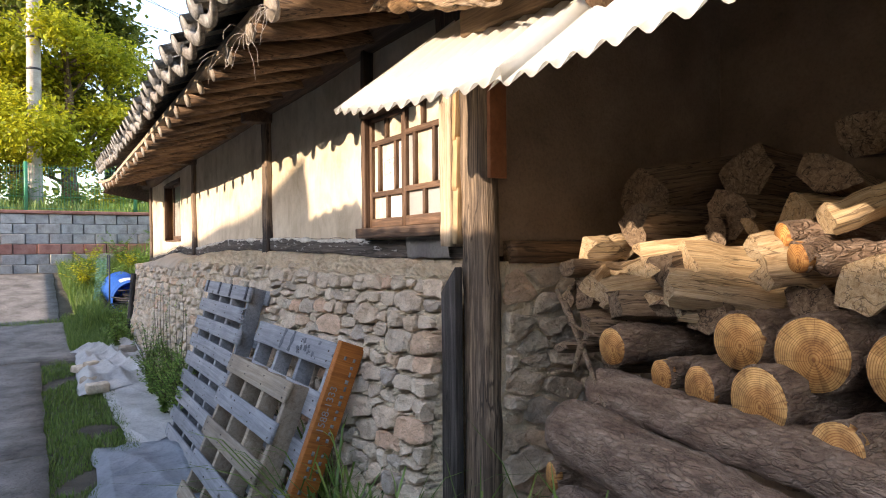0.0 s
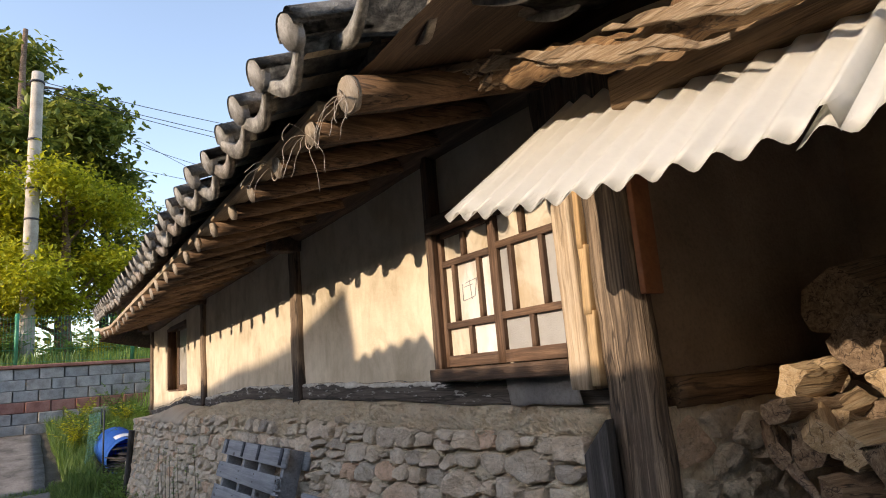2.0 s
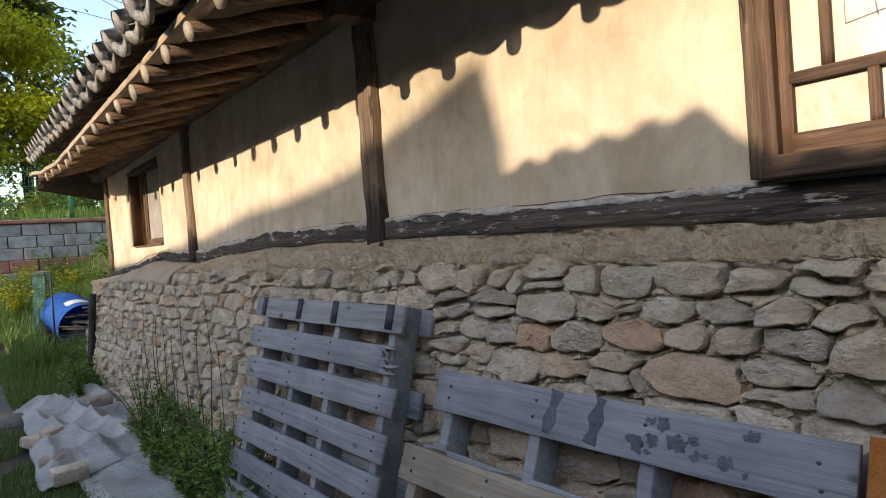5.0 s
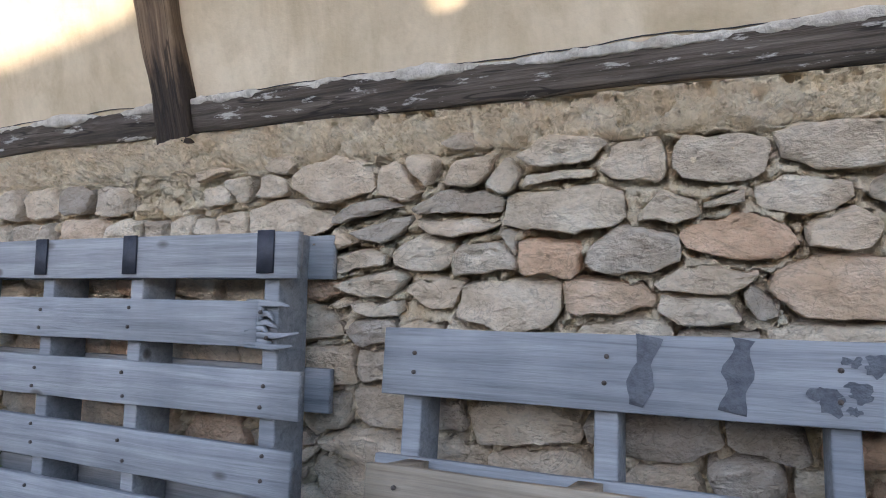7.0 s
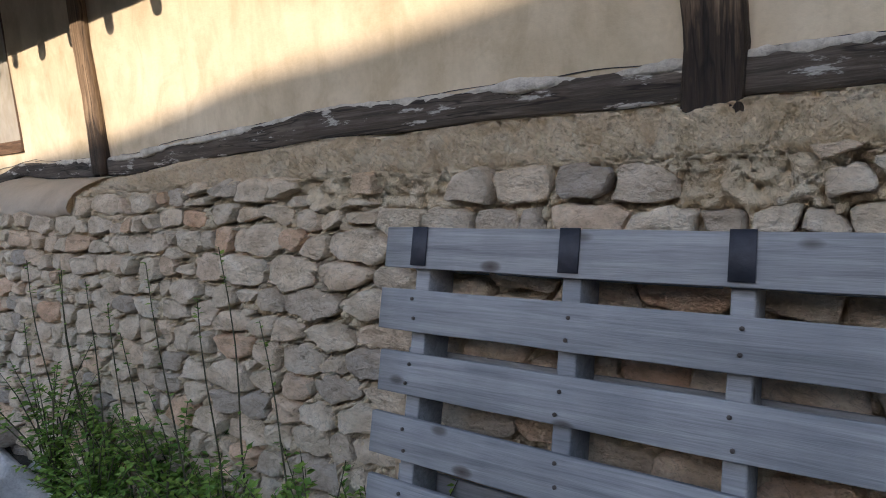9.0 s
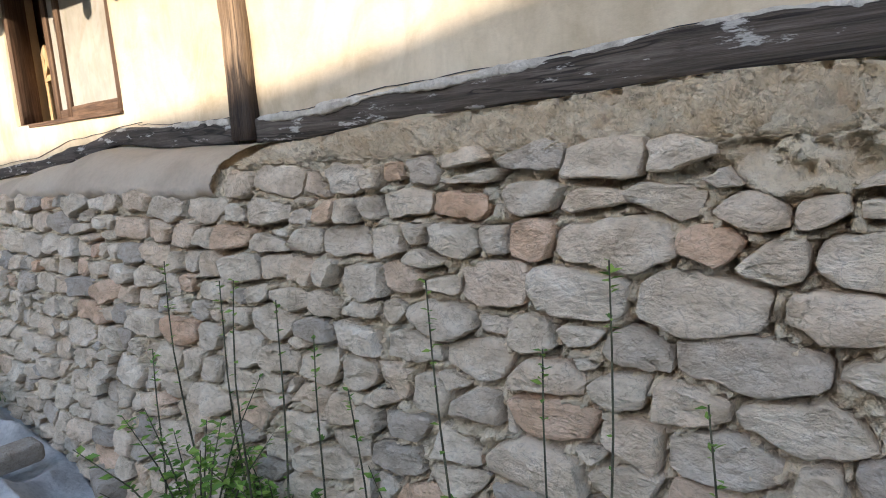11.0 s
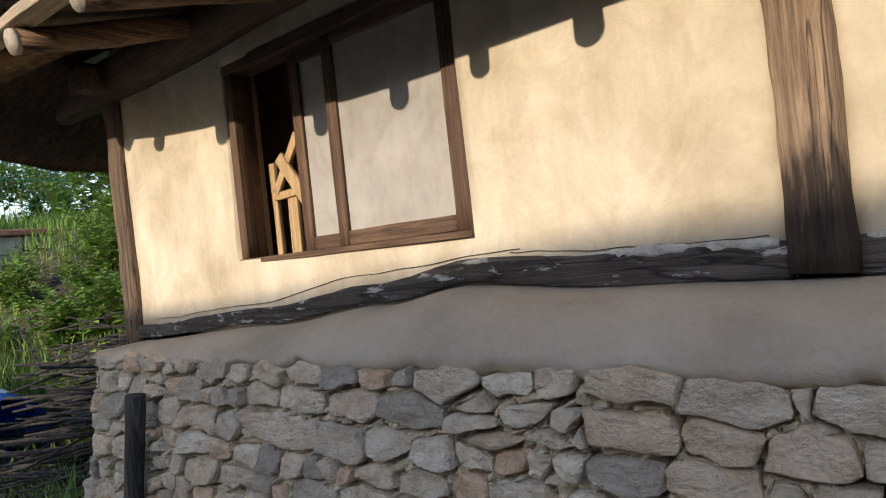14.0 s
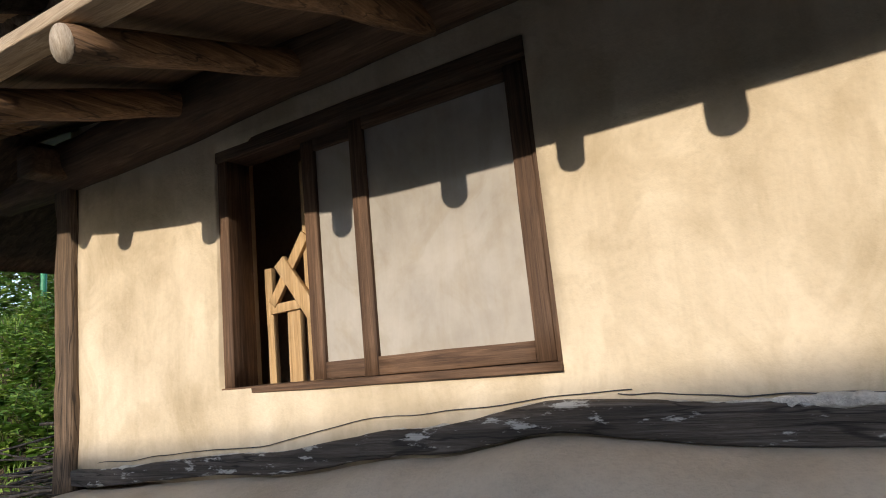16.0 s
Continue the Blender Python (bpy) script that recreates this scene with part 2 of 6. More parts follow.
M_POST = wood("weathered_post", (0.05, 0.034, 0.024), (0.14, 0.095, 0.062), (0.30, 0.21, 0.14), 'z', relief=0.9, cracks=0.8)
M_POST_FOOT = dark_foot(wood("bleached_wall_post", (0.09, 0.06, 0.04), (0.24, 0.165, 0.11), (0.42, 0.31, 0.21), 'z', relief=0.9, cracks=0.8), 1.44, 1.95, (0.16, 0.15, 0.16))
M_POST_DARK = wood("charred_grey_post", (0.018, 0.016, 0.015), (0.045, 0.041, 0.039), (0.12, 0.11, 0.105), 'z', relief=0.9, cracks=0.7)
M_POST_BIG = wood("weathered_grey_post", (0.022, 0.016, 0.011), (0.13, 0.095, 0.067), (0.42, 0.325, 0.235), 'z', relief=1.0, cracks=0.85, knots=True)
M_BEAM = flaked(wood("dark_sill_beam", (0.03, 0.025, 0.022), (0.075, 0.062, 0.052), (0.17, 0.15, 0.135), 'y', relief=0.9, cracks=0.85))
# Purlin wood, its colour darkened to stand in for shade under the eaves.
M_PURLIN = wood("shade_toned_purlin", (0.045, 0.026, 0.017), (0.12, 0.072, 0.045), (0.23, 0.145, 0.09), 'y', relief=0.6)
M_RAFTER = wood("old_rafter", (0.07, 0.038, 0.02), (0.20, 0.115, 0.06), (0.36, 0.22, 0.12), 'x', relief=0.9, cracks=0.75)
M_TIP = wood("pale_sawn_tip", (0.30, 0.24, 0.18), (0.44, 0.37, 0.29), (0.52, 0.46, 0.38), 'z', fine=2.0, relief=0.4)
M_EAVE = wood("eave_board", (0.22, 0.16, 0.10), (0.42, 0.33, 0.23), (0.52, 0.43, 0.32), 'y', relief=0.5)
M_FRAME = wood("window_frame_wood", (0.05, 0.026, 0.016), (0.12, 0.068, 0.04), (0.22, 0.135, 0.085), 'z', fine=1.6, relief=0.3)
M_FRAME_Y = wood("window_rail_wood", (0.05, 0.026, 0.016), (0.12, 0.068, 0.04), (0.22, 0.135, 0.085), 'y', fine=1.6, relief=0.3)
M_FRESH = wood("fresh_timber", (0.42, 0.26, 0.12), (0.58, 0.40, 0.21), (0.68, 0.50, 0.30), 'z', relief=0.3)
M_PALLET = wood("greyed_pallet_board", (0.19, 0.198, 0.215), (0.295, 0.306, 0.326), (0.39, 0.40, 0.418), 'x', fine=1.1, relief=0.3, knots=True, streak=0.25)
M_PALLET_B = wood("tan_pallet_board", (0.25, 0.19, 0.13), (0.37, 0.295, 0.215), (0.47, 0.395, 0.31), 'x', fine=1.1, relief=0.3, knots=True, streak=0.3)
M_TILE = rough_stuff("roof_tile", (0.17, 0.16, 0.145), (0.31, 0.295, 0.265), (0.50, 0.475, 0.42), 26, 110, 0.9, 1.0, 0.012, per_object=0.5)
M_TILEEND = rough_stuff("lime_plug", (0.22, 0.21, 0.19), (0.34, 0.325, 0.30), (0.44, 0.42, 0.39), 20, 120, 0.95, 0.8, 0.008)
M_SHEET = rough_stuff("cream_corrugated_sheet", (0.82, 0.80, 0.73), (0.88, 0.86, 0.79), (0.91, 0.895, 0.83), 3, 60, 0.55, 0.08, 0.002, speck=0.08)
M_CONCRETE = rough_stuff("path_concrete", (0.12, 0.105, 0.09), (0.20, 0.178, 0.155), (0.28, 0.25, 0.22), 3.5, 45, 0.95, 1.0, 0.014, cracks=0.5)
M_SOIL = rough_stuff("yard_soil", (0.05, 0.042, 0.03), (0.085, 0.07, 0.05), (0.12, 0.10, 0.072), 3, 40, 0.98, 1.0, 0.02)
M_CLOTH = rough_stuff("weathered_tarp", (0.62, 0.60, 0.57), (0.78, 0.76, 0.73), (0.86, 0.84, 0.81), 4, 50, 0.85, 0.5, 0.01)


# ---- the ground ----
GROUND = [(-30, 0.0), (4.5, 0.02), (6.0, 0.05), (9.0, 0.25), (11.0, 0.40), (13.0, 0.75), (15.0, 1.05), (19.0, 1.15), (40, 1.3)]


def smooth(u):
    u = max(0.0, min(1.0, u))
    return u * u * (3 - 2 * u)


def ground_z(x, y):
    z = lerp_table(y, GROUND)
    z += (2.25 - z) * smooth((x - 1.25) / 2.0) * smooth((y - 10.4) / 4.4)
    if y > 15.15:
        z = 2.27 + 0.05 * (min(y, 45) - 15) + 0.10 * max(0.0, min(x, 12) - 2) * smooth((y - 15) / 6)
    z -= 0.17 * math.exp(-((x - 1.36) ** 2 + (y - 12.1) ** 2) / 0.45)
    if x > 0.1:
        z += 0.02 * nz(x, y, 0, 2.2) + 0.012 * nz(x, y, 5, 7)
    return z


xs = [-400, -120, -40, -15, -8, -5] + [-3 + 0.12 * i for i in range(76)] + [7, 9, 12, 18, 40, 120, 400]
ys = [-400, -120, -40, -15, -8, -5] + [-3 + 0.12 * i for i in range(170)] + [18.5, 22, 30, 45, 120, 400]
bm = bmesh.new()
rows = [[bm.verts.new((x, y, ground_z(x, y))) for y in ys] for x in xs]
for a, b in zip(rows, rows[1:]):
    for j in range(len(ys) - 1):
        bm.faces.new((a[j], b[j], b[j + 1], a[j + 1]))
solid("ground", bm, M_SOIL, "bare brown yard soil rising towards the lane", "ground", "structure")


def slab(name, x0, x1, y0, y1, label, lift=0.03):
    bm = bmesh.new()
    nx, ny = max(2, int((x1 - x0) / 0.2)), max(2, int((y1 - y0) / 0.2))

    def top(u, v):
        x, y = x0 + (x1 - x0) * u, y0 + (y1 - y0) * v
        e = 0.03 * nz(x, y, 9, 3)
        if u in (0, 1):
            x += e
        if v in (0, 1):
            y += e
        return (x, y, lerp_table(y, GROUND) + lift + 0.006 * nz(x, y, 3, 1.5))
    vs = grid_sheet(bm, top, nx, ny)
    edge = [vs[i][0] for i in range(nx + 1)] + [vs[nx][j] for j in range(1, ny + 1)] + [vs[i][ny] for i in range(nx - 1, -1, -1)] + [vs[0][j] for j in range(ny - 1, 0, -1)]
    low = [bm.verts.new((v.co.x, v.co.y, v.co.z - 0.09)) for v in edge]
    for i in range(len(edge)):
        k = (i + 1) % len(edge)
        bm.faces.new((edge[k], edge[i], low[i], low[k]))
    return solid(name, bm, M_CONCRETE, label, "path", "structure")


slab("path_slab_1", -0.36, 0.075, -3.0, 5.2, "worn grey concrete strip of garden path")
slab("path_slab_2", -0.37, 0.075, 5.23, 8.3, "worn grey concrete strip of garden path")
slab("path_slab_3", -2.4, 0.55, 8.36, 10.9, "cracked pale concrete paving slab")
slab("path_slab_4", -3.0, 0.35, 11.1, 14.6, "pale concrete lane below the block wall", 0.02)

# ---- the house: walls ----
SILL = [(1.9, 1.49), (2.7, 1.49), (3.6, 1.505), (4.33, 1.52), (5.0, 1.525), (5.7, 1.53), (6.67, 1.50), (7.1, 1.465), (7.7, 1.475), (8.2, 1.495), (8.53, 1.455), (9.07, 1.40), (10.0, 1.35)]


def sill_z(y):
    return lerp_table(y, SILL) + 0.008 * nz(0, y, 0, 3)


def stone_x(y, z):
    return 1.365 - 0.015 * (y - 2.5) - 0.15 * (1.25 - z)


def wall_block(name, boxes, label, mat=M_PLASTER):
    bm = bmesh.new()
    for lo, hi in boxes:
        box(bm, lo, hi)
    return solid(name, bm, mat, label, "wall", "structure", smooth=False)


WALL = [(4.5, 1.50), (7.2, 1.53), (8.7, 1.53), (10.0, 1.49)]


def wall_x(y):
    return lerp_table(y, WALL)


W1 = (2.17, 2.97, 1.60, 2.24)        # window by the awning: y0, y1, z0, z1
W2 = (8.16, 9.25, 1.61, 2.36)        # half-open window near the corner
X0, X1 = 1.50, 1.66


def pierced(name, y0, y1, z0, z1, hole, label):
    """A plaster wall with an opening right through it, its face slightly uneven."""
    bm = bmesh.new()
    ys = sorted(set([y0 + (y1 - y0) * i / 60 for i in range(61)] + list(hole[:2] if hole else [])))
    zs = sorted(set([z0 + (z1 - z0) * i / 16 for i in range(17)] + list(hole[2:] if hole else [])))
    for x, flip in ((X0, False), (X1, True)):
        vs = {}
        for y in ys:
            for z in zs:
                dx = wall_x(y) - 1.5 + (0.010 * nz(0, y, z, 1.6) + 0.004 * nz(3, y, z, 6) if x == X0 else 0)
                vs[y, z] = bm.verts.new((x + dx, y, z))
        for ya, yb in zip(ys, ys[1:]):
            for za, zb in zip(zs, zs[1:]):
                if hole and hole[0] <= ya < hole[1] and hole[2] <= za < hole[3]:
                    continue
                q = [vs[ya, za], vs[ya, zb], vs[yb, zb], vs[yb, za]]
                bm.faces.new(q[::-1] if flip else q)
    bmesh.ops.bridge_loops(bm, edges=[e for e in bm.edges if e.is_boundary and all(abs(v.co.y - y0) < 1e-4 or abs(v.co.y - y1) < 1e-4 or abs(v.co.z - z0) < 1e-4 or abs(v.co.z - z1) < 1e-4 for v in e.verts)])
    if hole:
        bmesh.ops.bridge_loops(bm, edges=[e for e in bm.edges if e.is_boundary])
    return solid(name, bm, M_PLASTER, label, "wall", "structure")


pierced("wall_west_1", 2.0, 4.63, 1.42, 2.75, W1, "tan earthen plaster wall above the sill")
pierced("wall_west_2", 4.635, 7.27, 1.42, 2.75, None, "tan earthen plaster wall above the sill")
pierced("wall_west_3", 7.38, 10.0, 1.34, 2.75, W2, "tan earthen plaster wall with smooth patches")
wall_block("wall_south", [((1.47, 1.93, 1.46), (4.2, 1.998, 3.2))], "dark brown plaster end wall of the wood store", M_DARKWALL)
wall_block("wall_store_back", [((3.0, -3.2, 0), (3.15, 1.93, 3.4))], "dark brown back wall of the wood store", M_DARKWALL)
wall_block("wall_north", [((1.52, 9.99, 0.2), (4.2, 10.11, 2.75))], "tan earthen plaster wall at the far end")
wall_block("wall_east", [((4.2, 1.93, 0), (4.35, 10.11, 3.3))], "tan earthen plaster wall at the back")

# the layout of the rubble: uneven cells, wider than high, each one stone
def clipped(poly, nx, ny, d):
    """The part of a convex polygon where nx * x + ny * y <= d."""
    out = []
    for a, b in zip(poly, poly[1:] + poly[:1]):
        da, db = nx * a[0] + ny * a[1] - d, nx * b[0] + ny * b[1] - d
        if da <= 0:
            out.append(a)
        if da * db < 0:
            k = da / (da - db)
            out.append((a[0] + (b[0] - a[0]) * k, a[1] + (b[1] - a[1]) * k))
    return out


def stone_cells(u0, u1, v0, v1, seed, size, flat=2.0):
    """Rubble as cells of a weighted division of the face: (centre, polygon inset by its joint)."""
    r = random.Random(seed)
    seeds, bins = [], collections.defaultdict(list)

    def around(a, v):
        ia, iv = math.floor(a / 0.15), math.floor(v / 0.15)
        for p in (ia - 1, ia, ia + 1):
            for q in (iv - 1, iv, iv + 1):
                yield from bins[p, q]
    row, v = 0, v0 + 0.03
    while v < v1 + 0.05:
        tall = r.uniform(0.064, 0.096)
        u = u0 - r.uniform(0.0, 0.15)
        while u < u1 + 0.15:
            w = r.choice((0.07, 0.10, 0.12, 0.15, 0.18, 0.22)) * size(u)
            vv = v + 0.034 * nz(u, row * 0.4, seed, 1.1) + r.uniform(-0.010, 0.010)
            place = [(u + w / 2, vv, 0.22 * w)]
            if w > 0.13 * size(u) and r.random() < 0.14:
                place = [(u + w / 2, vv - 0.25 * tall, 0.02), (u + w / 2 + r.uniform(-0.03, 0.03), vv + 0.27 * tall, 0.02)]
            for pu, pv, k in place:
                a = pu / flat
                bins[math.floor(a / 0.15), math.floor(pv / 0.15)].append((a, pv, k))
                seeds.append((a, pv, k))
            if r.random() < 0.22:
                a, pv = (u + w) / flat, vv + r.uniform(-0.5, 0.5) * tall
                bins[math.floor(a / 0.15), math.floor(pv / 0.15)].append((a, pv, 0.0))
                seeds.append((a, pv, 0.0))
            u += w
        v += tall
        row += 1
    cells = []
    for a, v, k in seeds:
        poly = [(a - 0.12, v - 0.12), (a + 0.12, v - 0.12), (a + 0.12, v + 0.12), (a - 0.12, v + 0.12)]
        for b, w, q in around(a, v):
            dx, dy = b - a, w - v
            d2 = dx * dx + dy * dy
            if d2 < 1e-9:
                continue
            poly = clipped(poly, dx, dy, dx * a + dy * v + (d2 + k * k - q * q) / 2)
            if len(poly) < 3:
                break
        if len(poly) < 3:
            continue
        poly = [(p[0] * flat, p[1]) for p in poly]
        for nx, ny, d in ((-1, 0, -u0), (1, 0, u1), (0, -1, -v0), (0, 1, v1)):
            poly = clipped(poly, nx, ny, d)
        full = poly
        for p, q in zip(full, full[1:] + full[:1]):
            ex, ey = q[0] - p[0], q[1] - p[1]
            ln = math.hypot(ex, ey)
            if ln < 1e-5:
                continue
            nx, ny = ey / ln, -ex / ln
            gap = r.uniform(0.002, 0.010) + (r.uniform(0.001, 0.009) if ny < -0.5 else 0.0)
            poly = clipped(poly, nx, ny, nx * p[0] + ny * p[1] - gap)
        if len(poly) < 4:
            continue
        cu, cv = sum(p[0] for p in poly) / len(poly), sum(p[1] for p in poly) / len(poly)
        area = abs(sum(p[0] * q[1] - p[1] * q[0] for p, q in zip(poly, poly[1:] + poly[:1]))) / 2
        if area > 0.0006:
            cells.append(((cu, cv), poly))
    return cells


def kept(cu, poly):
    """Stones stop below the clay band, and lower under the clay cap."""
    top = max(p[1] for p in poly)
    return top < (1.315 + 0.02 * nz(cu, 5, 0, 4) if cu > 7.2 else 1.40 + 0.035 * nz(cu, 2, 0, 2.2) - 0.03 * smooth((2.6 - cu) / 0.5))


WEST = [c for c in stone_cells(2.10, 10.08, 0.0, 1.46, 3, lambda y: 1.10 if y < 6.0 else 0.95) if kept(c[0][0], c[1])]
WEST.sort(key=lambda c: -c[0][1])

# the rubble base: a clay core whose face lies between the stones
bm = bmesh.new()
CORE_Y0, CORE_Y1 = 2.09, 10.12
NU, NV = 1250, 300
NZ = int(0.75 * NV)


def lumps(y, z):
    """Crumbly unevenness of hand-laid clay."""
    rough = -0.012 + 0.020 * nz(0, y, z, 8) + 0.080 * max(0.0, abs(nz(4, y, z, 14)) - 0.10) + 0.090 * max(0.0, nz(8, y, z, 27) - 0.06) + 0.048 * abs(nz(2, y, z, 44)) + 0.044 * abs(nz(6, y, z, 92)) - 0.014
    capped = smooth((y - 7.0) / 0.3) * smooth((z - 1.20) / 0.1)          # smoother under the clay cap
    return rough * (1 - capped) + 0.03 * capped


# how far the clay lies back: filled over the stones and beside them, open in gaps under their lower edges
inside = np.zeros((NU + 1, NZ + 1), bool)
gy = np.linspace(CORE_Y0, CORE_Y1, NU + 1)
gz = np.linspace(-0.1, 1.36, NZ + 1)
for (cu, cv), poly in WEST:
    ia, ib = np.searchsorted(gy, [min(p[0] for p in poly), max(p[0] for p in poly)])
    ja, jb = np.searchsorted(gz, [min(p[1] for p in poly), max(p[1] for p in poly)])
    Y, Z = np.meshgrid(gy[ia:ib], gz[ja:jb], indexing="ij")
    ok = np.ones(Y.shape, bool)
    for p, q in zip(poly, poly[1:] + poly[:1]):
        ok &= (q[0] - p[0]) * (Z - p[1]) - (q[1] - p[1]) * (Y - p[0]) >= 0
    inside[ia:ib, ja:jb] |= ok
under = np.zeros(inside.shape)
under[:, :-1] += inside[:, 1:]
under[:, :-2] += inside[:, 2:]
beside = np.zeros(inside.shape)
beside[1:] += inside[:-1]
beside[:-1] += inside[1:]
gate = np.array([[nz(0, y, z, 7) for z in gz[::4]] for y in gy[::4]])
gate = np.repeat(np.repeat(gate, 4, 0), 4, 1)[:NU + 1, :NZ + 1]
hollow = np.where(inside, 0.030, np.minimum(under, 1.3) * np.clip(0.040 + 0.10 * gate, 0, 0.062) + np.minimum(beside, 1) * np.clip(0.004 + 0.10 * gate, 0, 0.040))
pad = np.pad(hollow, 1, mode="edge")
hollow = 0.6 * hollow + 0.1 * (pad[:-2, 1:-1] + pad[2:, 1:-1] + pad[1:-1, :-2] + pad[1:-1, 2:])


def bedded(u, v, y, z):
    """The clay between the stones, lumpy where it has been pressed in."""
    back = hollow[min(NU, round(u * NU)), min(NZ, round(v * NV))]
    fill = -0.031 - 0.022 * nz(0, y, z, 7) + 0.060 * abs(nz(4, y, z, 14)) + 0.062 * abs(nz(8, y, z, 31)) + 0.024 * nz(2, y, z, 70)
    capped = smooth((y - 7.0) / 0.3) * smooth((z - 1.24) / 0.08)
    return fill * (1 - capped) + 0.025 * capped + back


def core(u, v):
    y = CORE_Y0 + (CORE_Y1 - CORE_Y0) * u
    top = sill_z(y) - 0.045
    if v < 0.75:
        z = -0.1 + (1.36 + 0.1) * v / 0.75
        near = smooth((z - 1.22) / 0.14)
        x = stone_x(y, z) + bedded(u, v, y, z) * (1 - near) + (0.35 * bedded(u, v, y, z) + 0.65 * lumps(y, z)) * near
        if y > 7.25:
            z = min(z, 1.265)
            x += 0.02 * near
    elif v < 0.92:
        w = (v - 0.75) / 0.17
        z = 1.36 + (top - 1.36) * w
        foot = 1.36 - 0.095 * smooth((y - 7.15) / 0.1)
        z = foot + (top - foot) * w
        x = stone_x(y, foot) + (wall_x(y) - 0.025 - stone_x(y, foot)) * w ** (1.6 - 0.9 * smooth((y - 7.15) / 0.1))
        if y < 7.2:
            # the bed leans back, so its lumps stand up rather than out
            lump = lumps(y, z + 0.05 * w)
            x += lump * (1 - 0.3 * min(1, 3 * w))
            z -= (lump + 0.004) * 0.7 * min(1, 3 * w) * min(1, 2.5 * (1 - w))
        else:
            x += 0.03
    else:
        w = (v - 0.92) / 0.08
        x, z = wall_x(y) - 0.025 + 0.15 * w, top
    end = max(0.0, (y - 9.85) / 0.27)
    if u < 0.002:
        x, y = max(x, 1.62), CORE_Y0
    elif u < 0.012:
        x += 0.04 * (1 - (u - 0.002) / 0.010) ** 2
    return (x + 0.14 * end * end, y, z)


grid_sheet(bm, core, NU, NV)
bmesh.ops.recalc_face_normals(bm, faces=bm.faces)
base = solid("wall_base", bm, M_MUD, "rubble stone base wall bedded in tan clay", "wall", "structure")
bm = bmesh.new()
grid_sheet(bm, lambda u, v: (1.50 + 1.5 * u, 1.90 + 0.012 * nz(u * 1.5, 0, v * 1.5, 10), -0.1 + 1.54 * v), 90, 90)
base_south = solid("wall_base_south", bm, M_MUD, "rubble stone base of the wood store end wall", "wall", "structure")


# ---- posts and sill beams ----
def post(name, y, w, z0, z1, mat, label, x=1.475, d=0.12, lean=0.0, seed=0.0):
    bm = bmesh.new()
    n = 22
    pts = [Vector((x + d / 2 + lean * (i / n), y + 0.008 * nz(seed, i * 0.35, 0), z0 + (z1 - z0) * i / n)) for i in range(n + 1)]
    sweep(bm, pts, rect(d, w, 0.16, 3), up=(0, 1, 0), wob=0.008, freq=9, seed=seed)
    return solid(name, bm, mat, label, "post")


bm = bmesh.new()
pts = [Vector((1.462, lerp_table(z, [(0.0, 1.95), (1.5, 1.955), (1.8, 1.965), (2.3, 1.985), (2.75, 1.99)]) + 0.006 * nz(0, z, 1, 3), z)) for z in [2.75 * i / 60 for i in range(61)]]
sweep(bm, pts, rect(0.085, 0.175, 0.42, 6), up=(0, 1, 0), wob=0.010, freq=8, seed=1)
solid("corner_post", bm, M_POST_BIG, "thick weathered timber post, grey and knotted", "post")
post("wall_post", 4.65, 0.125, 1.375, 2.55, M_POST_FOOT, "dark square timber post set in the plaster", 1.455, 0.13, 0, 5)
post("wall_post", 7.325, 0.12, 1.44, 2.6, M_POST_FOOT, "brown timber post with a bleached face", 1.495, 0.12, 0, 9)
post("corner_post", 10.055, 0.12, 1.30, 2.6, M_POST, "dark timber post at the house corner", 1.46, 0.12, 0, 13)

for k, (ya, yb) in enumerate(((2.0, 4.62), (4.68, 7.27), (7.38, 10.0))):
    bm = bmesh.new()
    n = 60
    pts = [Vector((wall_x(y) + 0.045 - 0.026 * smooth((y - 7.6) / 0.8) + 0.006 * nz(1, y, 0, 2), y, sill_z(y))) for y in [ya + (yb - ya) * i / n for i in range(n + 1)]]
    sweep(bm, pts, rect(0.13, 0.085, 0.14, 3), scales=[(1 + 0.2 * nz(9, p.y, 0, 1.3)) * (1 - 0.30 * smooth((p.y - 7.6) / 0.8)) for p in pts], wob=0.007, freq=10, seed=k)
    solid("sill_beam", bm, M_BEAM, "cracked dark timber sill beam with flaking whitewash", "beam")
for k, (ya, yb) in enumerate(((3.0, 4.60), (4.70, 7.25), (7.40, 9.98))):
    # lime left in the joint between plaster and sill
    bm = bmesh.new()
    ys_ = [ya + (yb - ya) * i / 160 for i in range(161)]
    sweep(bm, [Vector((wall_x(y) - 0.008, y, sill_z(y) + 0.038 * (1 + 0.2 * nz(9, y, 0, 1.3)) * (1 - 0.30 * smooth((y - 7.6) / 0.8)))) for y in ys_], rect(0.026, 0.020, 0.3, 2), scales=[max(0.12, 1.0 - 0.7 * smooth((y - 7.5) / 0.6) + 1.6 * nz(5, y, 2, 5) * (1 - 0.6 * smooth((y - 7.5) / 0.6)) + 0.6 * nz(2, y, 2, 22)) for y in ys_], wob=0.005, freq=50)
    solid("trim", bm, M_LIME, "crumbling white lime in the joint over the sill", "trim", "structure")
bm = bmesh.new()
sweep(bm, [Vector((1.55 + 0.04 * i, 1.92, 1.475 + 0.004 * nz(0, i, 0, 0.5))) for i in range(38)], rect(0.09, 0.09, 0.2, 3), wob=0.006, freq=10)
solid("sill_beam", bm, M_RAFTER, "brown timber sill beam in the wood store", "beam")

# ---- eaves ----
def tile_x(y):
    return 0.55 + 0.03 * (y - 2.2)


def tile_z(y):
    return 2.44 + 0.24 * max(0.0, (y - 3.5) / 7.1) ** 1.7


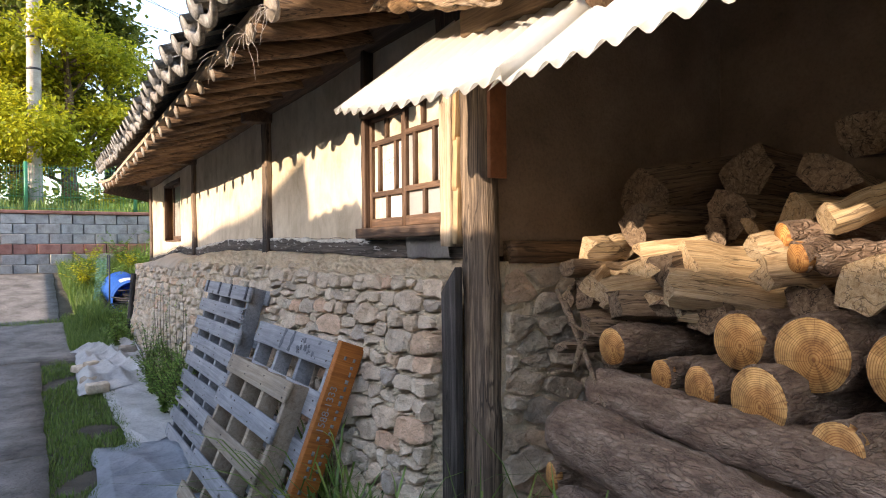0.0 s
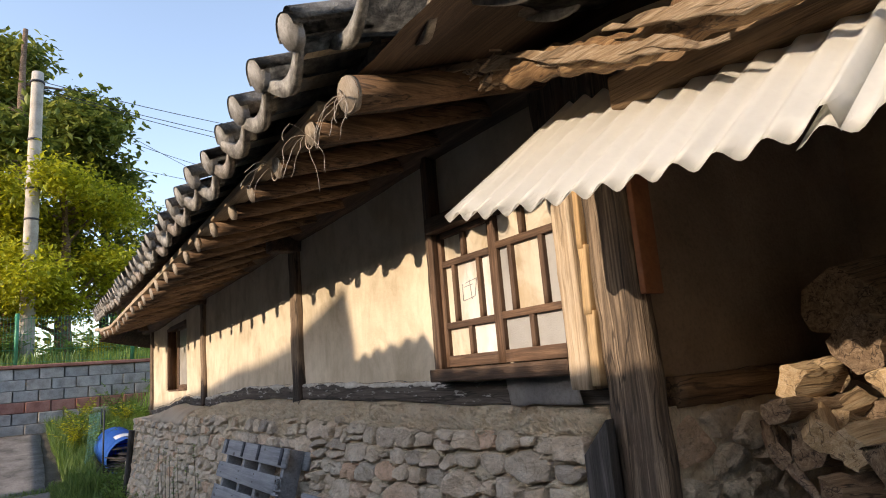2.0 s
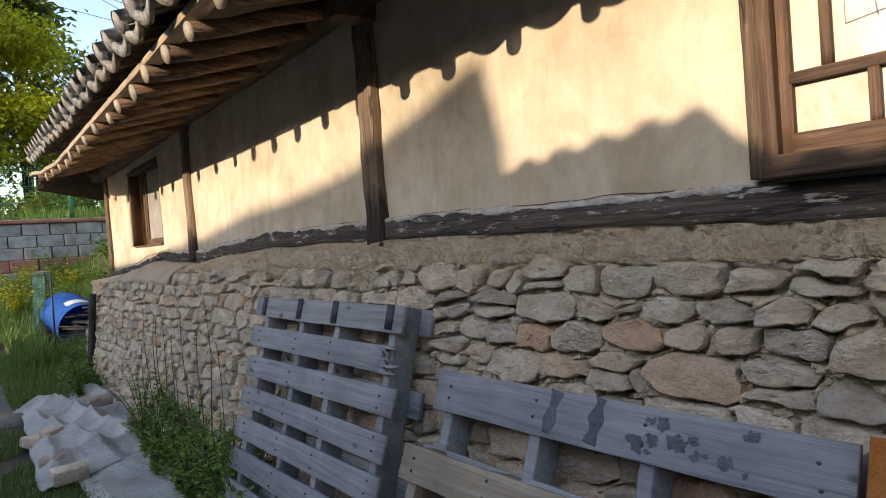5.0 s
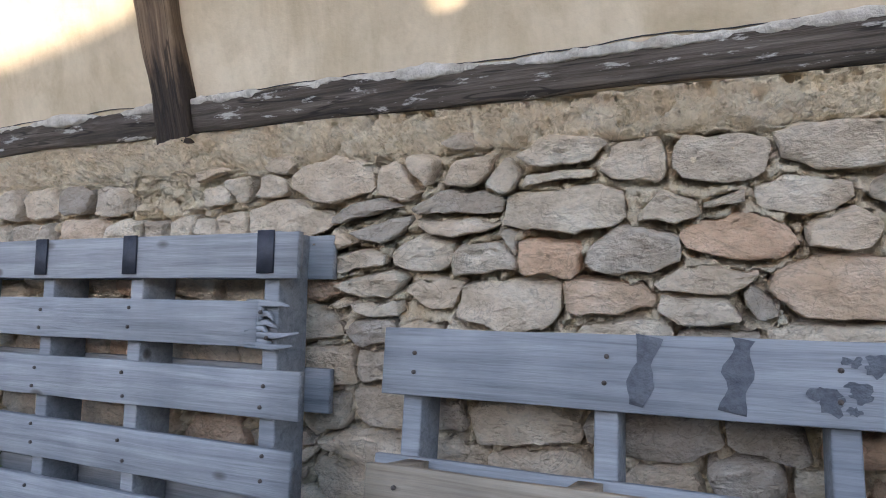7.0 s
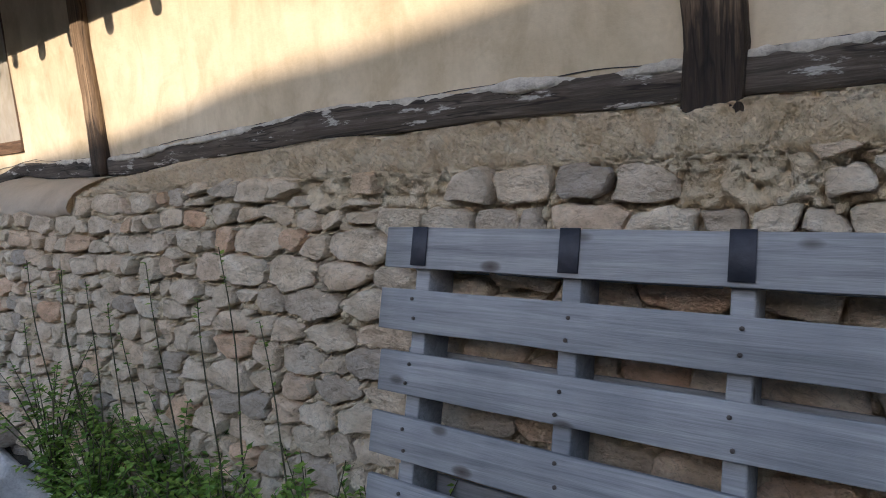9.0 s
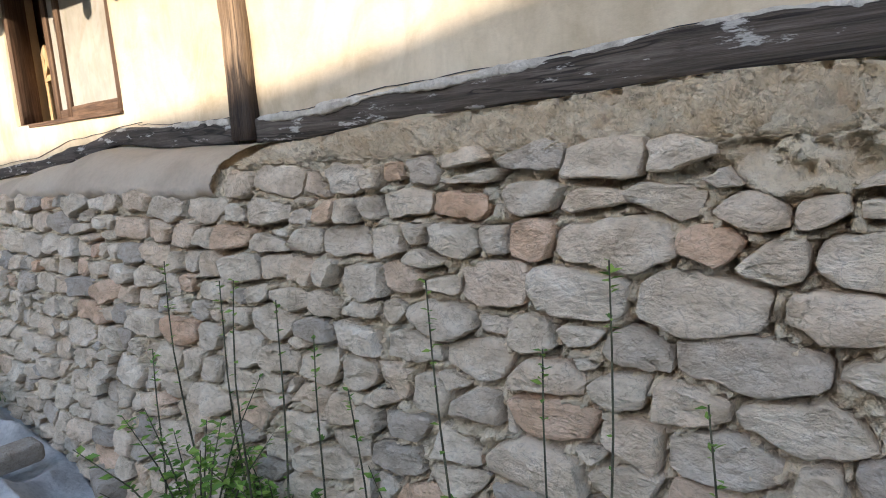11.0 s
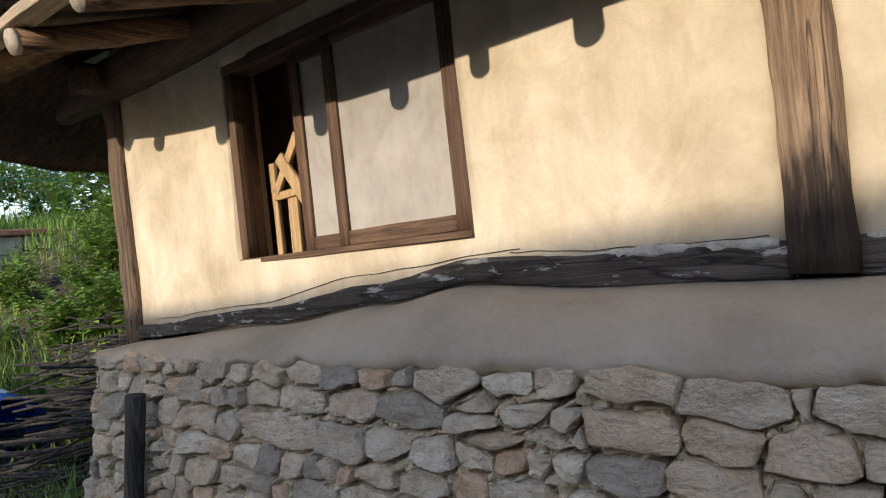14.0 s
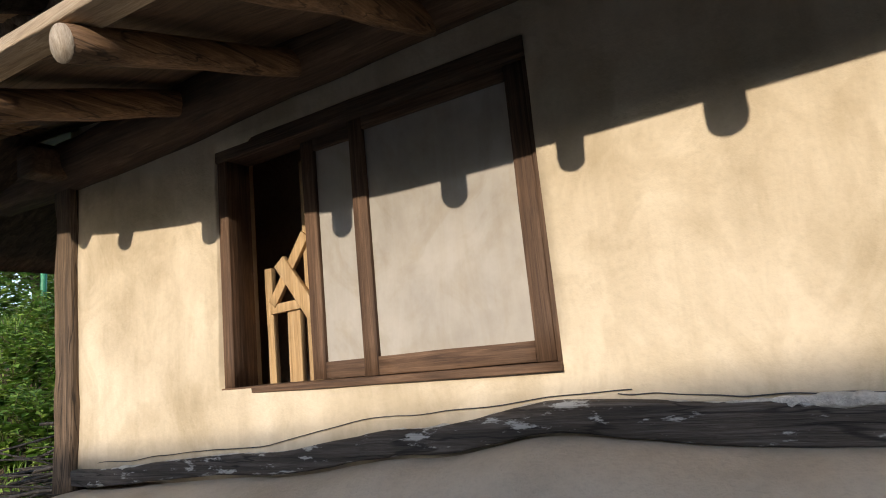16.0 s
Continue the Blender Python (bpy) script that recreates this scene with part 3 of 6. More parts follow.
def tip_x(y):
    return 0.73 + 0.014 * (y - 2.5)


def tip_z(y):
    return lerp_table(y, [(3.0, 2.345), (4.2, 2.335), (6.0, 2.31), (8.5, 2.285), (9.3, 2.33), (10.6, 2.44)])


ROOF_UP = 0.42          # rise of the roof for each metre inwards

# the purlin over the wall, one bowed round timber
bm = bmesh.new()
sweep(bm, [Vector((1.49, y, lerp_table(y, [(4, 2.60), (8, 2.56), (10, 2.50)]) + 0.02 * nz(2, y, 0, 0.8))) for y in [1.3 + 0.2 * i for i in range(48)]], ring(0.10, 14), wob=0.012, freq=4)
solid("purlin", bm, M_PURLIN, "round timber purlin along the wall top, toned dark for eave shade", "beam")

ends = [2.17, 2.47, 2.81, 3.14, 3.45, 3.77, 4.12, 4.40, 4.75, 5.08, 5.40, 5.71, 6.03, 6.36, 6.72, 7.08, 7.44, 7.76, 8.08, 8.40, 8.80, 9.28]
rafter_group = "round rafters under the eaves"
for k, y in enumerate(ends):
    bm = bmesh.new()
    x0, z0 = tip_x(y) + 0.03 * nz(5, y, 1, 4), tip_z(y) + 0.01 * nz(6, y, 0, 5)
    skew = 0.05 * nz(8, y, 0, 3)
    pts = [Vector((x0 + 1.9 * i / 12, y + 0.3 * skew * i / 12 + 0.012 * nz(y, i * 0.5, 0), z0 + 0.30 * 1.9 * i / 12 + 0.012 * nz(y, 4, i * 0.6))) for i in range(13)]
    r = 0.040 + 0.007 * nz(1, y, 7, 5) + (0.016 if k == 0 else 0)
    sweep(bm, pts, ring(r, 16), scales=[0.93 + 0.07 * min(1, i / 3) + 0.08 * nz(k, i * 0.4, 2) for i in range(13)], wob=0.013, freq=9, seed=k)
    raf = solid("rafter", bm, M_RAFTER, "round brown log rafter with a pale sawn tip", "rafter", group=rafter_group)
    bm = bmesh.new()
    d = (pts[1] - pts[0]).normalized()
    sweep(bm, [pts[0] - d * 0.004, pts[0] + d * 0.012], ring(r * 0.93, 16), wob=0.012, freq=9, seed=k)
    part("sawn_tip", bm, M_TIP, raf, "pale sawn tip")
for k in range(6):
    a = radians(8 + 13 * k)
    bm = bmesh.new()
    s = Vector((1.75, 9.4 - 0.05 * k, 2.86))
    e = Vector((tip_x(9.9) + 0.10 * k * k / 8 + 0.02 * k, 9.72 + 0.27 * k - 0.02 * k * k, tip_z(9.8) + 0.035 * k))
    sweep(bm, line(e, s, 10), ring(0.04, 12), wob=0.006, freq=12, seed=20 + k)
    solid("rafter", bm, M_RAFTER, "round brown log rafter fanned at the roof corner", "rafter", group=rafter_group)

# the board along the rafter tips, the ceiling of boards and clay, the roof bed
bm = bmesh.new()
sweep(bm, [Vector((tip_x(y) - 0.005 + 0.03, y, tip_z(y) + 0.065)) for y in [2.40 + 0.20 * i for i in range(42)]], rect(0.07, 0.035, 0.1), wob=0.003)
solid("eave_board", bm, M_EAVE, "pale weathered eave board nailed over the rafter tips", "board")
bm = bmesh.new()


def soffit(u, v):
    y = 1.0 + 9.9 * u
    x = tip_x(y) + 0.02 + (3.2 - tip_x(y)) * v
    return (x, y, tip_z(y) + 0.062 + 0.30 * (x - tip_x(y)) + 0.012 * nz(x, y, 0, 9))


grid_sheet(bm, soffit, 120, 20)
# Board colour lowered so that the soffit looks shaded.
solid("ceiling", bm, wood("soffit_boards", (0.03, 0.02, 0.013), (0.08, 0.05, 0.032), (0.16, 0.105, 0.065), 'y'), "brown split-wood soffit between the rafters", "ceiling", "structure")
bm = bmesh.new()
grid_sheet(bm, lambda u, v: (tile_x(2.2 + 8.4 * u) + 0.06 + 3.0 * v, 2.2 + 8.4 * u, tile_z(2.2 + 8.4 * u) + 0.02 + ROOF_UP * 3.0 * v), 40, 6)
solid("roof_bed", bm, M_MUD, "clay bed under the roof tiles", "roof", "structure")

# the overhang at the north end, in the purlin wood darkened for shade
bm = bmesh.new()
grid_sheet(bm, lambda u, v: (0.98 + 3.3 * u - 0.05 * v, 10.0 + 1.05 * v, 2.56 - 0.30 * v + 0.01 * nz(u * 12, v * 5, 0) + 0.12 * max(0, 1 - 5 * u) * v), 40, 12)
bmesh.ops.solidify(bm, geom=bm.faces[:], thickness=-0.12)
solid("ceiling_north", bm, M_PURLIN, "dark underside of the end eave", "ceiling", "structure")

# the awning of corrugated sheet
AWN_X, AWN_Z, AWN_UP, AWN_Y0, AWN_Y1 = 0.86, 1.86, 0.80, -2.4, 1.98


def awning_z(x, y):
    edge = 1.861 + 0.097 * max(0.0, (y - 1.05) / 0.93) ** 1.4 + 0.03 * max(0.0, 0.9 - y)
    return edge + AWN_UP * (x - AWN_X) + 0.012 * cos(2 * math.pi * (y - 1.88 + 0.0375) / 0.075)


def awning_sheet(ya, yb, drop, label):
    """One corrugated sheet; the side edge of the upper one is turned down over its neighbour."""
    bm = bmesh.new()

    def f(u, v):
        y = ya + (yb - ya) * u
        x = AWN_X + 0.50 * v - 0.008 * sin(y * 5) + 0.006 * nz(y, v, 2, 3)
        turn = 0.028 * smooth((yb + 0.018 - y) / 0.018) - 0.020 * smooth((yb + 0.08 - y) / 0.06) if not drop else 0.0
        return (x, y + 0.25 * turn, awning_z(x, y) - drop - turn + 0.004 * nz(x, y, 1, 4))
    grid_sheet(bm, f, int(abs(ya - yb) / 0.0085), 8)
    bmesh.ops.solidify(bm, geom=bm.faces[:], thickness=0.004)
    solid("awning_sheet", bm, M_SHEET, label, "awning", group="corrugated sheets of the awning")


awning_sheet(1.98, 1.07, 0.0, "cream corrugated roofing sheet lapped over its neighbour")
awning_sheet(1.13, AWN_Y0, 0.007, "long cream corrugated roofing sheet over the wood store")
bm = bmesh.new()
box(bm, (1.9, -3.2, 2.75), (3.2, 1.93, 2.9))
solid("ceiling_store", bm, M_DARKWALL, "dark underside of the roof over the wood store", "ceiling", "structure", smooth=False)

# ---- across the yard, out of view: a shed and a house shaped to shade the foot of the wall ----
bm = bmesh.new()
RISE = 0.33


def shed_top(y):
    z = lerp_table(y, [(0.5, 1.40), (1.2, 1.45), (1.9, 1.53), (2.9, 1.56), (3.15, 1.745)]) if y < 3.15 else 1.755 - 0.09 * (y - 3.15)
    return z + RISE * 4.1 + 0.014 * sin(2 * math.pi * y / 0.155)


n = 260
ya, yb = -5.0, 3.89
verts = []
for i in range(n + 1):
    y = ya + (yb - ya) * i / n
    verts.append([bm.verts.new(p) for p in ((-2.6, y, 0), (-2.6, y, shed_top(y)), (-5.6, y, shed_top(y) - 0.5), (-5.6, y, 0))])
for a, b in zip(verts, verts[1:]):
    for j in range(3):
        bm.faces.new((a[j], a[j + 1], b[j + 1], b[j]))
bm.faces.new(verts[0])
bm.faces.new(verts[-1][::-1])
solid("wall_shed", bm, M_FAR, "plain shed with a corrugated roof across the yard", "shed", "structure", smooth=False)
bm = bmesh.new()
PROFILE = [(3.86, 1.80), (3.90, 1.95), (3.95, 2.10), (4.05, 2.07), (4.33, 1.985), (4.55, 1.92), (4.79, 1.835), (5.2, 1.785), (5.67, 1.745), (6.29, 1.725), (6.5, 1.695), (7.0, 1.63), (7.29, 1.598), (7.83, 1.575), (8.3, 1.535), (9.5, 1.45), (10.6, 1.42), (11.3, 1.40)]
cols = []
for y, z in PROFILE:
    h = z + RISE * 10.0
    cols.append([bm.verts.new(p) for p in ((-8.5, y, 0), (-8.5, y, h), (-13, y, h), (-13, y, 0))])
for a, b in zip(cols, cols[1:]):
    for j in range(3):
        bm.faces.new((a[j], a[j + 1], b[j + 1], b[j]))
bm.faces.new(cols[0])
bm.faces.new(cols[-1][::-1])
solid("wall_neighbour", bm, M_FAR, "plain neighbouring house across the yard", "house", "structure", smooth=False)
# Unseen block, added only to keep low light off the wall.
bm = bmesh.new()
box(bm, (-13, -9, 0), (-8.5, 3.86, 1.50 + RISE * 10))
solid("wall_neighbour_low", bm, M_FAR, "unseen low block added behind the shed to cut low light", "house", "structure", smooth=False)

# unseen hills added to hold back low sky light, clear of the sun's path
bm = bmesh.new()
for a0, a1 in ((100, 152), (208, 330)):
    prev = None
    for i in range(41):
        a = radians(a0 + (a1 - a0) * i / 40)
        h = 17 + 5 * nz(a * 3, 0, 1)
        c = [bm.verts.new((48 * cos(a), 48 * sin(a), 0)), bm.verts.new((56 * cos(a), 56 * sin(a), h)), bm.verts.new((90 * cos(a), 90 * sin(a), 0))]
        if prev:
            bm.faces.new((prev[0], prev[1], c[1], c[0]))
            bm.faces.new((prev[1], prev[2], c[2], c[1]))
        prev = c
solid("backdrop", bm, rough_stuff("light_cut_hill", (0.03, 0.04, 0.015), (0.05, 0.065, 0.025), (0.08, 0.09, 0.035), 0.6, 4, 0.95), "unseen wooded hills added to cut low sky light", "hills", "structure")


# ---- more materials ----
def glass_like(name, base, rough, trans, relief=0.0, fine=60.0):
    m, nt, b = material(name, rough)
    v = coords(nt)
    c = ramp(nt, tex(nt, v, 5, 5, 0.65), [(0.3, tuple(k * 0.78 for k in base)), (0.65, base)])
    nt.links.new(c, b.inputs["Base Color"])
    b.inputs["Transmission Weight"].default_value = trans
    if relief:
        bump(nt, b, tex(nt, v, fine, 2, 0.5), relief, 0.004)
    return m


M_PAPER = glass_like("white_paper_pane", (0.84, 0.82, 0.78), 0.5, 0.0)
M_CREAM = glass_like("yellowed_paper_pane", (0.74, 0.66, 0.53), 0.45, 0.0)
M_FROST = glass_like("hammered_glass", (0.50, 0.49, 0.47), 0.3, 0.15, 0.6, 230)
M_DUSTY = glass_like("dusty_pane", (0.56, 0.53, 0.49), 0.25, 0.12, 0.1, 30)
streaked(M_DUSTY, (0.86, 0.82, 0.74), 0.6)
streaked(M_PAPER, (0.80, 0.74, 0.66), 0.7)
streaked(M_CREAM, (0.80, 0.74, 0.66), 0.9)
M_INK = rough_stuff("pencil_ink", (0.2, 0.2, 0.2), (0.3, 0.3, 0.3), (0.35, 0.35, 0.35), 5, 50)
M_STRAP = rough_stuff("dark_rubber_strap", (0.02, 0.022, 0.03), (0.03, 0.033, 0.045), (0.05, 0.05, 0.065), 8, 60, 0.6, 0.2)
M_ORANGE = wood("orange_painted_wood", (0.28, 0.085, 0.012), (0.42, 0.135, 0.02), (0.50, 0.185, 0.04), 'z', relief=0.3)
M_NAIL = rough_stuff("rusty_nail", (0.05, 0.04, 0.035), (0.09, 0.07, 0.06), (0.12, 0.09, 0.07), 20, 90, 0.6)
M_REDSTEEL = rough_stuff("rust_red_board", (0.24, 0.085, 0.035), (0.32, 0.12, 0.05), (0.36, 0.15, 0.07), 6, 60, 0.7, 0.2)
def bark(name, squash):
    """Plated bark: pale plates parted by dark furrows, drawn out along the log."""
    m, nt, b = material(name, 0.95)
    v = coords(nt, squash)
    vo = N(nt, "ShaderNodeTexVoronoi", Scale=62.0, feature='DISTANCE_TO_EDGE')
    warp = nt.nodes.new("ShaderNodeVectorMath")
    warp.operation = 'MULTIPLY_ADD'
    nz_ = N(nt, "ShaderNodeTexNoise", Scale=30.0, Detail=4.0)
    nt.links.new(v, nz_.inputs["Vector"])
    warp.inputs[1].default_value = (0.05, 0.05, 0.05)
    nt.links.new(nz_.outputs["Color"], warp.inputs[0])
    nt.links.new(v, warp.inputs[2])
    nt.links.new(warp.outputs[0], vo.inputs["Vector"])
    plates = ramp(nt, tex(nt, v, 26, 6, 0.7), [(0.3, (0.10, 0.06, 0.04)), (0.5, (0.23, 0.155, 0.11)), (0.7, (0.38, 0.285, 0.215))])
    furrow = ramp(nt, vo.outputs["Distance"], [(0.0, (0.25, 0.22, 0.2)), (0.16, (1, 1, 1))])
    c = blend(nt, 0.22, plates, furrow, 'MULTIPLY')
    nt.links.new(c, b.inputs["Base Color"])
    add = N(nt, "ShaderNodeMath", operation='ADD')
    nt.links.new(furrow, add.inputs[0])
    nt.links.new(tex(nt, v, 70, 5, 0.7), add.inputs[1])
    bump(nt, b, add.outputs[0], 0.8, 0.012)
    return m


M_BARK = bark("log_bark", (0.4, 1, 1))
M_BARK_Y = bark("log_bark_long", (1, 0.4, 1))
M_SPLIT = wood("split_firewood", (0.32, 0.19, 0.09), (0.60, 0.44, 0.26), (0.76, 0.61, 0.42), 'x', fine=1.5, relief=0.9, cracks=0.7)
M_SPLIT_OLD = wood("grey_split_firewood", (0.10, 0.06, 0.035), (0.26, 0.18, 0.115), (0.44, 0.335, 0.235), 'x', fine=1.5, relief=1.0, cracks=0.85)


def cut_wood(name):
    """A sawn log end: rings about the log's own axis, which is local x."""
    m, nt, b = material(name, 0.75)
    v = coords(nt, (0, 1, 1), shift=False)
    ln = N(nt, "ShaderNodeVectorMath", operation='LENGTH')
    wob = nt.nodes.new("ShaderNodeTexNoise")
    wob.inputs["Scale"].default_value = 9.0
    nt.links.new(v, wob.inputs["Vector"])
    mixv = nt.nodes.new("ShaderNodeVectorMath")
    mixv.operation = 'MULTIPLY_ADD'
    mixv.inputs[1].default_value = (0.02, 0.02, 0.02)
    nt.links.new(wob.outputs["Color"], mixv.inputs[0])
    nt.links.new(v, mixv.inputs[2])
    nt.links.new(mixv.outputs[0], ln.inputs[0])
    mul = N(nt, "ShaderNodeMath", operation='MULTIPLY')
    mul.inputs[1].default_value = 1100.0
    nt.links.new(ln.outputs["Value"], mul.inputs[0])
    sn = N(nt, "ShaderNodeMath", operation='SINE')
    nt.links.new(mul.outputs[0], sn.inputs[0])
    ring_c = ramp(nt, sn.outputs[0], [(0.0, (0.52, 0.27, 0.085)), (0.6, (0.45, 0.205, 0.055)), (1.0, (0.29, 0.12, 0.032))])
    c = blend(nt, 0.85, ring_c, ramp(nt, tex(nt, coords(nt), 26, 6, 0.7), [(0.32, (0.45, 0.38, 0.32)), (0.52, (1, 1, 1)), (0.68, (1.3, 1.4, 1.6))]), 'MULTIPLY')
    # darker heart, paler sapwood
    c = blend(nt, 1.0, c, ramp(nt, ln.outputs["Value"], [(0.0, (0.50, 0.42, 0.36)), (0.010, (0.95, 0.92, 0.9)), (0.045, (0.9, 0.84, 0.78)), (0.062, (1.25, 1.4, 1.65))]), 'MULTIPLY')
    # drying checks that run from the heart outwards
    sp = nt.nodes.new("ShaderNodeSeparateXYZ")
    nt.links.new(mixv.outputs[0], sp.inputs[0])
    ang = N(nt, "ShaderNodeMath", operation='ARCTAN2')
    nt.links.new(sp.outputs["Y"], ang.inputs[0])
    nt.links.new(sp.outputs["Z"], ang.inputs[1])
    pick = N(nt, "ShaderNodeTexNoise", Scale=1.1, Detail=1.0)
    pick.noise_dimensions = '1D'
    nt.links.new(ang.outputs[0], pick.inputs["W"])
    c = blend(nt, 0.45, c, ramp(nt, pick.outputs["Fac"], [(0.485, (1, 1, 1)), (0.497, (0.25, 0.18, 0.14)), (0.503, (0.25, 0.18, 0.14)), (0.515, (1, 1, 1))]), 'MULTIPLY')
    nt.links.new(c, b.inputs["Base Color"])
    bump(nt, b, tex(nt, coords(nt), 120, 3), 0.4, 0.004)
    return m


M_CUT = cut_wood("sawn_log_end")

# ---- window by the awning: two sashes in a timber frame ----
WX = 1.455


def sash(parent, y0, y1, z0, z1, x, panes, depth=0.028, bottom=0.045):
    """A sash with three rows of panes: two, three, two. y1 > y0; panes are counted from y1 down."""
    w = 0.032
    h1, h2 = z0 + 0.168, z0 + 0.428

    def upright(y, za, zb, wide=w, name="stile"):
        bm = bmesh.new()
        bar(bm, (x, y, za), (x, y, zb), depth, wide, up=(0, 1, 0), n=6, wob=0.001, r=0.08)
        part(name, bm, M_FRAME, parent)

    def level(z, ya, yb, tall=w, name="rail"):
        bm = bmesh.new()
        bar(bm, (x, ya, z), (x, yb, z), depth, tall, n=6, wob=0.001, r=0.08)
        part(name, bm, M_FRAME_Y, parent)
    upright(y0 + w / 2, z0, z1, w + 0.006)
    upright(y1 - w / 2, z0, z1, w + 0.010)
    level(z0 + bottom / 2, y0 + w, y1 - w, bottom)
    level(z1 - 0.012, y0 + w, y1 - w, 0.024)
    level(h1, y0 + w, y1 - w, 0.026)
    level(h2, y0 + w, y1 - w, 0.026)
    ya, yb = y0 + w, y1 - w
    mid = (ya + yb) / 2
    upright(mid, z0 + bottom, h1 - 0.013, 0.022, "muntin")
    upright(mid + 0.01, h2 + 0.013, z1 - 0.024, 0.022, "muntin")
    upright(ya + (yb - ya) * 0.24, h1 + 0.013, h2 - 0.013, 0.022, "muntin")
    upright(ya + (yb - ya) * 0.76, h1 + 0.013, h2 - 0.013, 0.022, "muntin")
    cells = [(mid, yb, z0 + bottom, h1), (ya, mid, z0 + bottom, h1),
             (ya + (yb - ya) * 0.76, yb, h1, h2), (ya + (yb - ya) * 0.24, ya + (yb - ya) * 0.76, h1, h2), (ya, ya + (yb - ya) * 0.24, h1, h2),
             (mid, yb, h2, z1), (ya, mid, h2, z1)]
    for (a, b, c, d), mat in zip(cells, panes):
        bm = bmesh.new()
        box(bm, (x + 0.004, a - 0.004, c - 0.004), (x + 0.008, b + 0.004, d + 0.004))
        part("pane", bm, mat, parent, smooth=False)


win = tagged(thing("window_1", "brown timber sliding window with papered and hammered panes", "window"), kind="structure")
left = new("sash")
left.parent = win
right = new("sash")
right.parent = win
sash(left, 2.555, 2.945, 1.60, 2.165, WX + 0.035, [M_CREAM, M_PAPER, M_CREAM, M_PAPER, M_PAPER, M_CREAM, M_CREAM])
sash(right, 2.155, 2.535, 1.60, 2.165, WX, [M_FROST, M_FROST, M_FROST, M_CREAM, M_FROST, M_CREAM, M_CREAM])
# The sill takes the dark purlin wood in place of shadow.
for name, a, b, w, h, mat, up in (("jamb", (1.488, 2.952, 1.56), (1.488, 2.952, 2.52), 0.08, 0.035, M_FRAME, (0, 1, 0)),
                                  ("jamb", (1.475, 2.165, 1.58), (1.475, 2.165, 2.30), 0.09, 0.035, M_FRAME, (0, 1, 0)),
                                  ("lintel", (1.475, 2.15, 2.198), (1.475, 2.94, 2.198), 0.11, 0.068, M_FRAME_Y, (0, 0, 1)),
                                  ("window_sill", (1.455, 2.16, 1.570), (1.455, 2.95, 1.570), 0.11, 0.050, M_PURLIN, (0, 0, 1))):
    bm = bmesh.new()
    bar(bm, a, b, w, h, up=up, n=14, wob=0.003, seed=a[1])
    part(name, bm, mat, win)
# the pencil marks on the papered pane
bm = bmesh.new()
for a, b in (((2.78, 1.93), (2.70, 1.94)), ((2.80, 1.86), (2.72, 1.87)), ((2.80, 1.86), (2.80, 1.93)), ((2.74, 1.86), (2.75, 1.94)), ((2.72, 1.87), (2.70, 1.94)), ((2.79, 1.915), (2.73, 1.92))):
    bar(bm, (1.4925, a[0], a[1]), (1.4925, b[0], b[1]), 0.001, 0.0022, n=1)
part("pencil_drawing", bm, M_INK, win, "faint pencil lines on the paper")

bm = bmesh.new()
sweep(bm, [Vector((1.492, 2.990 + 0.004 * nz(0, z, 3, 4), z)) for z in [1.55 + 0.06 * i for i in range(17)]], rect(0.06, 0.036, 0.15), up=(0, 1, 0), wob=0.004, freq=12)
solid("window_post", bm, M_POST, "thin split brown post with a bleached edge", "post")
bm = bmesh.new()
sweep(bm, [Vector((1.46, 2.118 + 0.003 * nz(1, z, 3, 4), z)) for z in [1.50 + 0.06 * i for i in range(15)]], rect(0.12, 0.08, 0.12), up=(0, 1, 0), wob=0.005, freq=14)
solid("window_post", bm, wood("bleached_post", (0.34, 0.24, 0.15), (0.58, 0.46, 0.33), (0.70, 0.59, 0.45), 'z', relief=0.7), "pale bleached timber post beside the window", "post")
for za, zb, w in ((1.51, 1.73, 0.035), (1.72, 1.93, 0.030), (1.92, 2.2, 0.022)):
    bm = bmesh.new()
    bar(bm, (1.425 + 0.01 * w, 2.050, za), (1.43, 2.045, zb), 0.05, w, up=(0, 1, 0), n=8, wob=0.004, freq=20, seed=za)
    solid("timber_wedge", bm, M_FRESH, "fresh yellow split wood wedge packed beside the post", "wedge", group="wedges beside the post")
bm = bmesh.new()
grid_sheet(bm, lambda u, v: (1.452 + 0.004 * nz(u * 3, v * 2, 1, 3), 2.18 + 0.35 * u - 0.02 * v, 1.545 - (0.095 + 0.012 * nz(u * 4, 0, 2)) * v), 24, 8)
bmesh.ops.solidify(bm, geom=bm.faces[:], thickness=-0.03)
solid("cement_patch", bm, M_CEMENT, "grey cement patch smoothed below the window", "patch")

# the leaning dark plank and the red board by the big post
bm = bmesh.new()
sweep(bm, [Vector((1.385, 2.050, 1.42 * i / 14)) for i in range(15)], rect(0.035, 0.10, 0.1, 3), up=(0, 1, 0), wob=0.003)
for v in bm.verts:
    if v.co.z > 1.35:
        v.co.z -= max(0.0, v.co.y - 2.0) * 1.2
solid("leaning_plank", bm, M_POST_DARK, "dark weathered plank leaning against the post", "plank")
bm = bmesh.new()
box(bm, (1.43, 1.852, 1.755), (1.51, 1.872, 2.2), 0.003)
solid("red_board", bm, M_REDSTEEL, "rust-red board hanging beside the post", "board")

# ---- half-open window near the corner ----
win2 = tagged(thing("window_2", "brown sliding window half open with dusty panes", "window"), kind="structure")


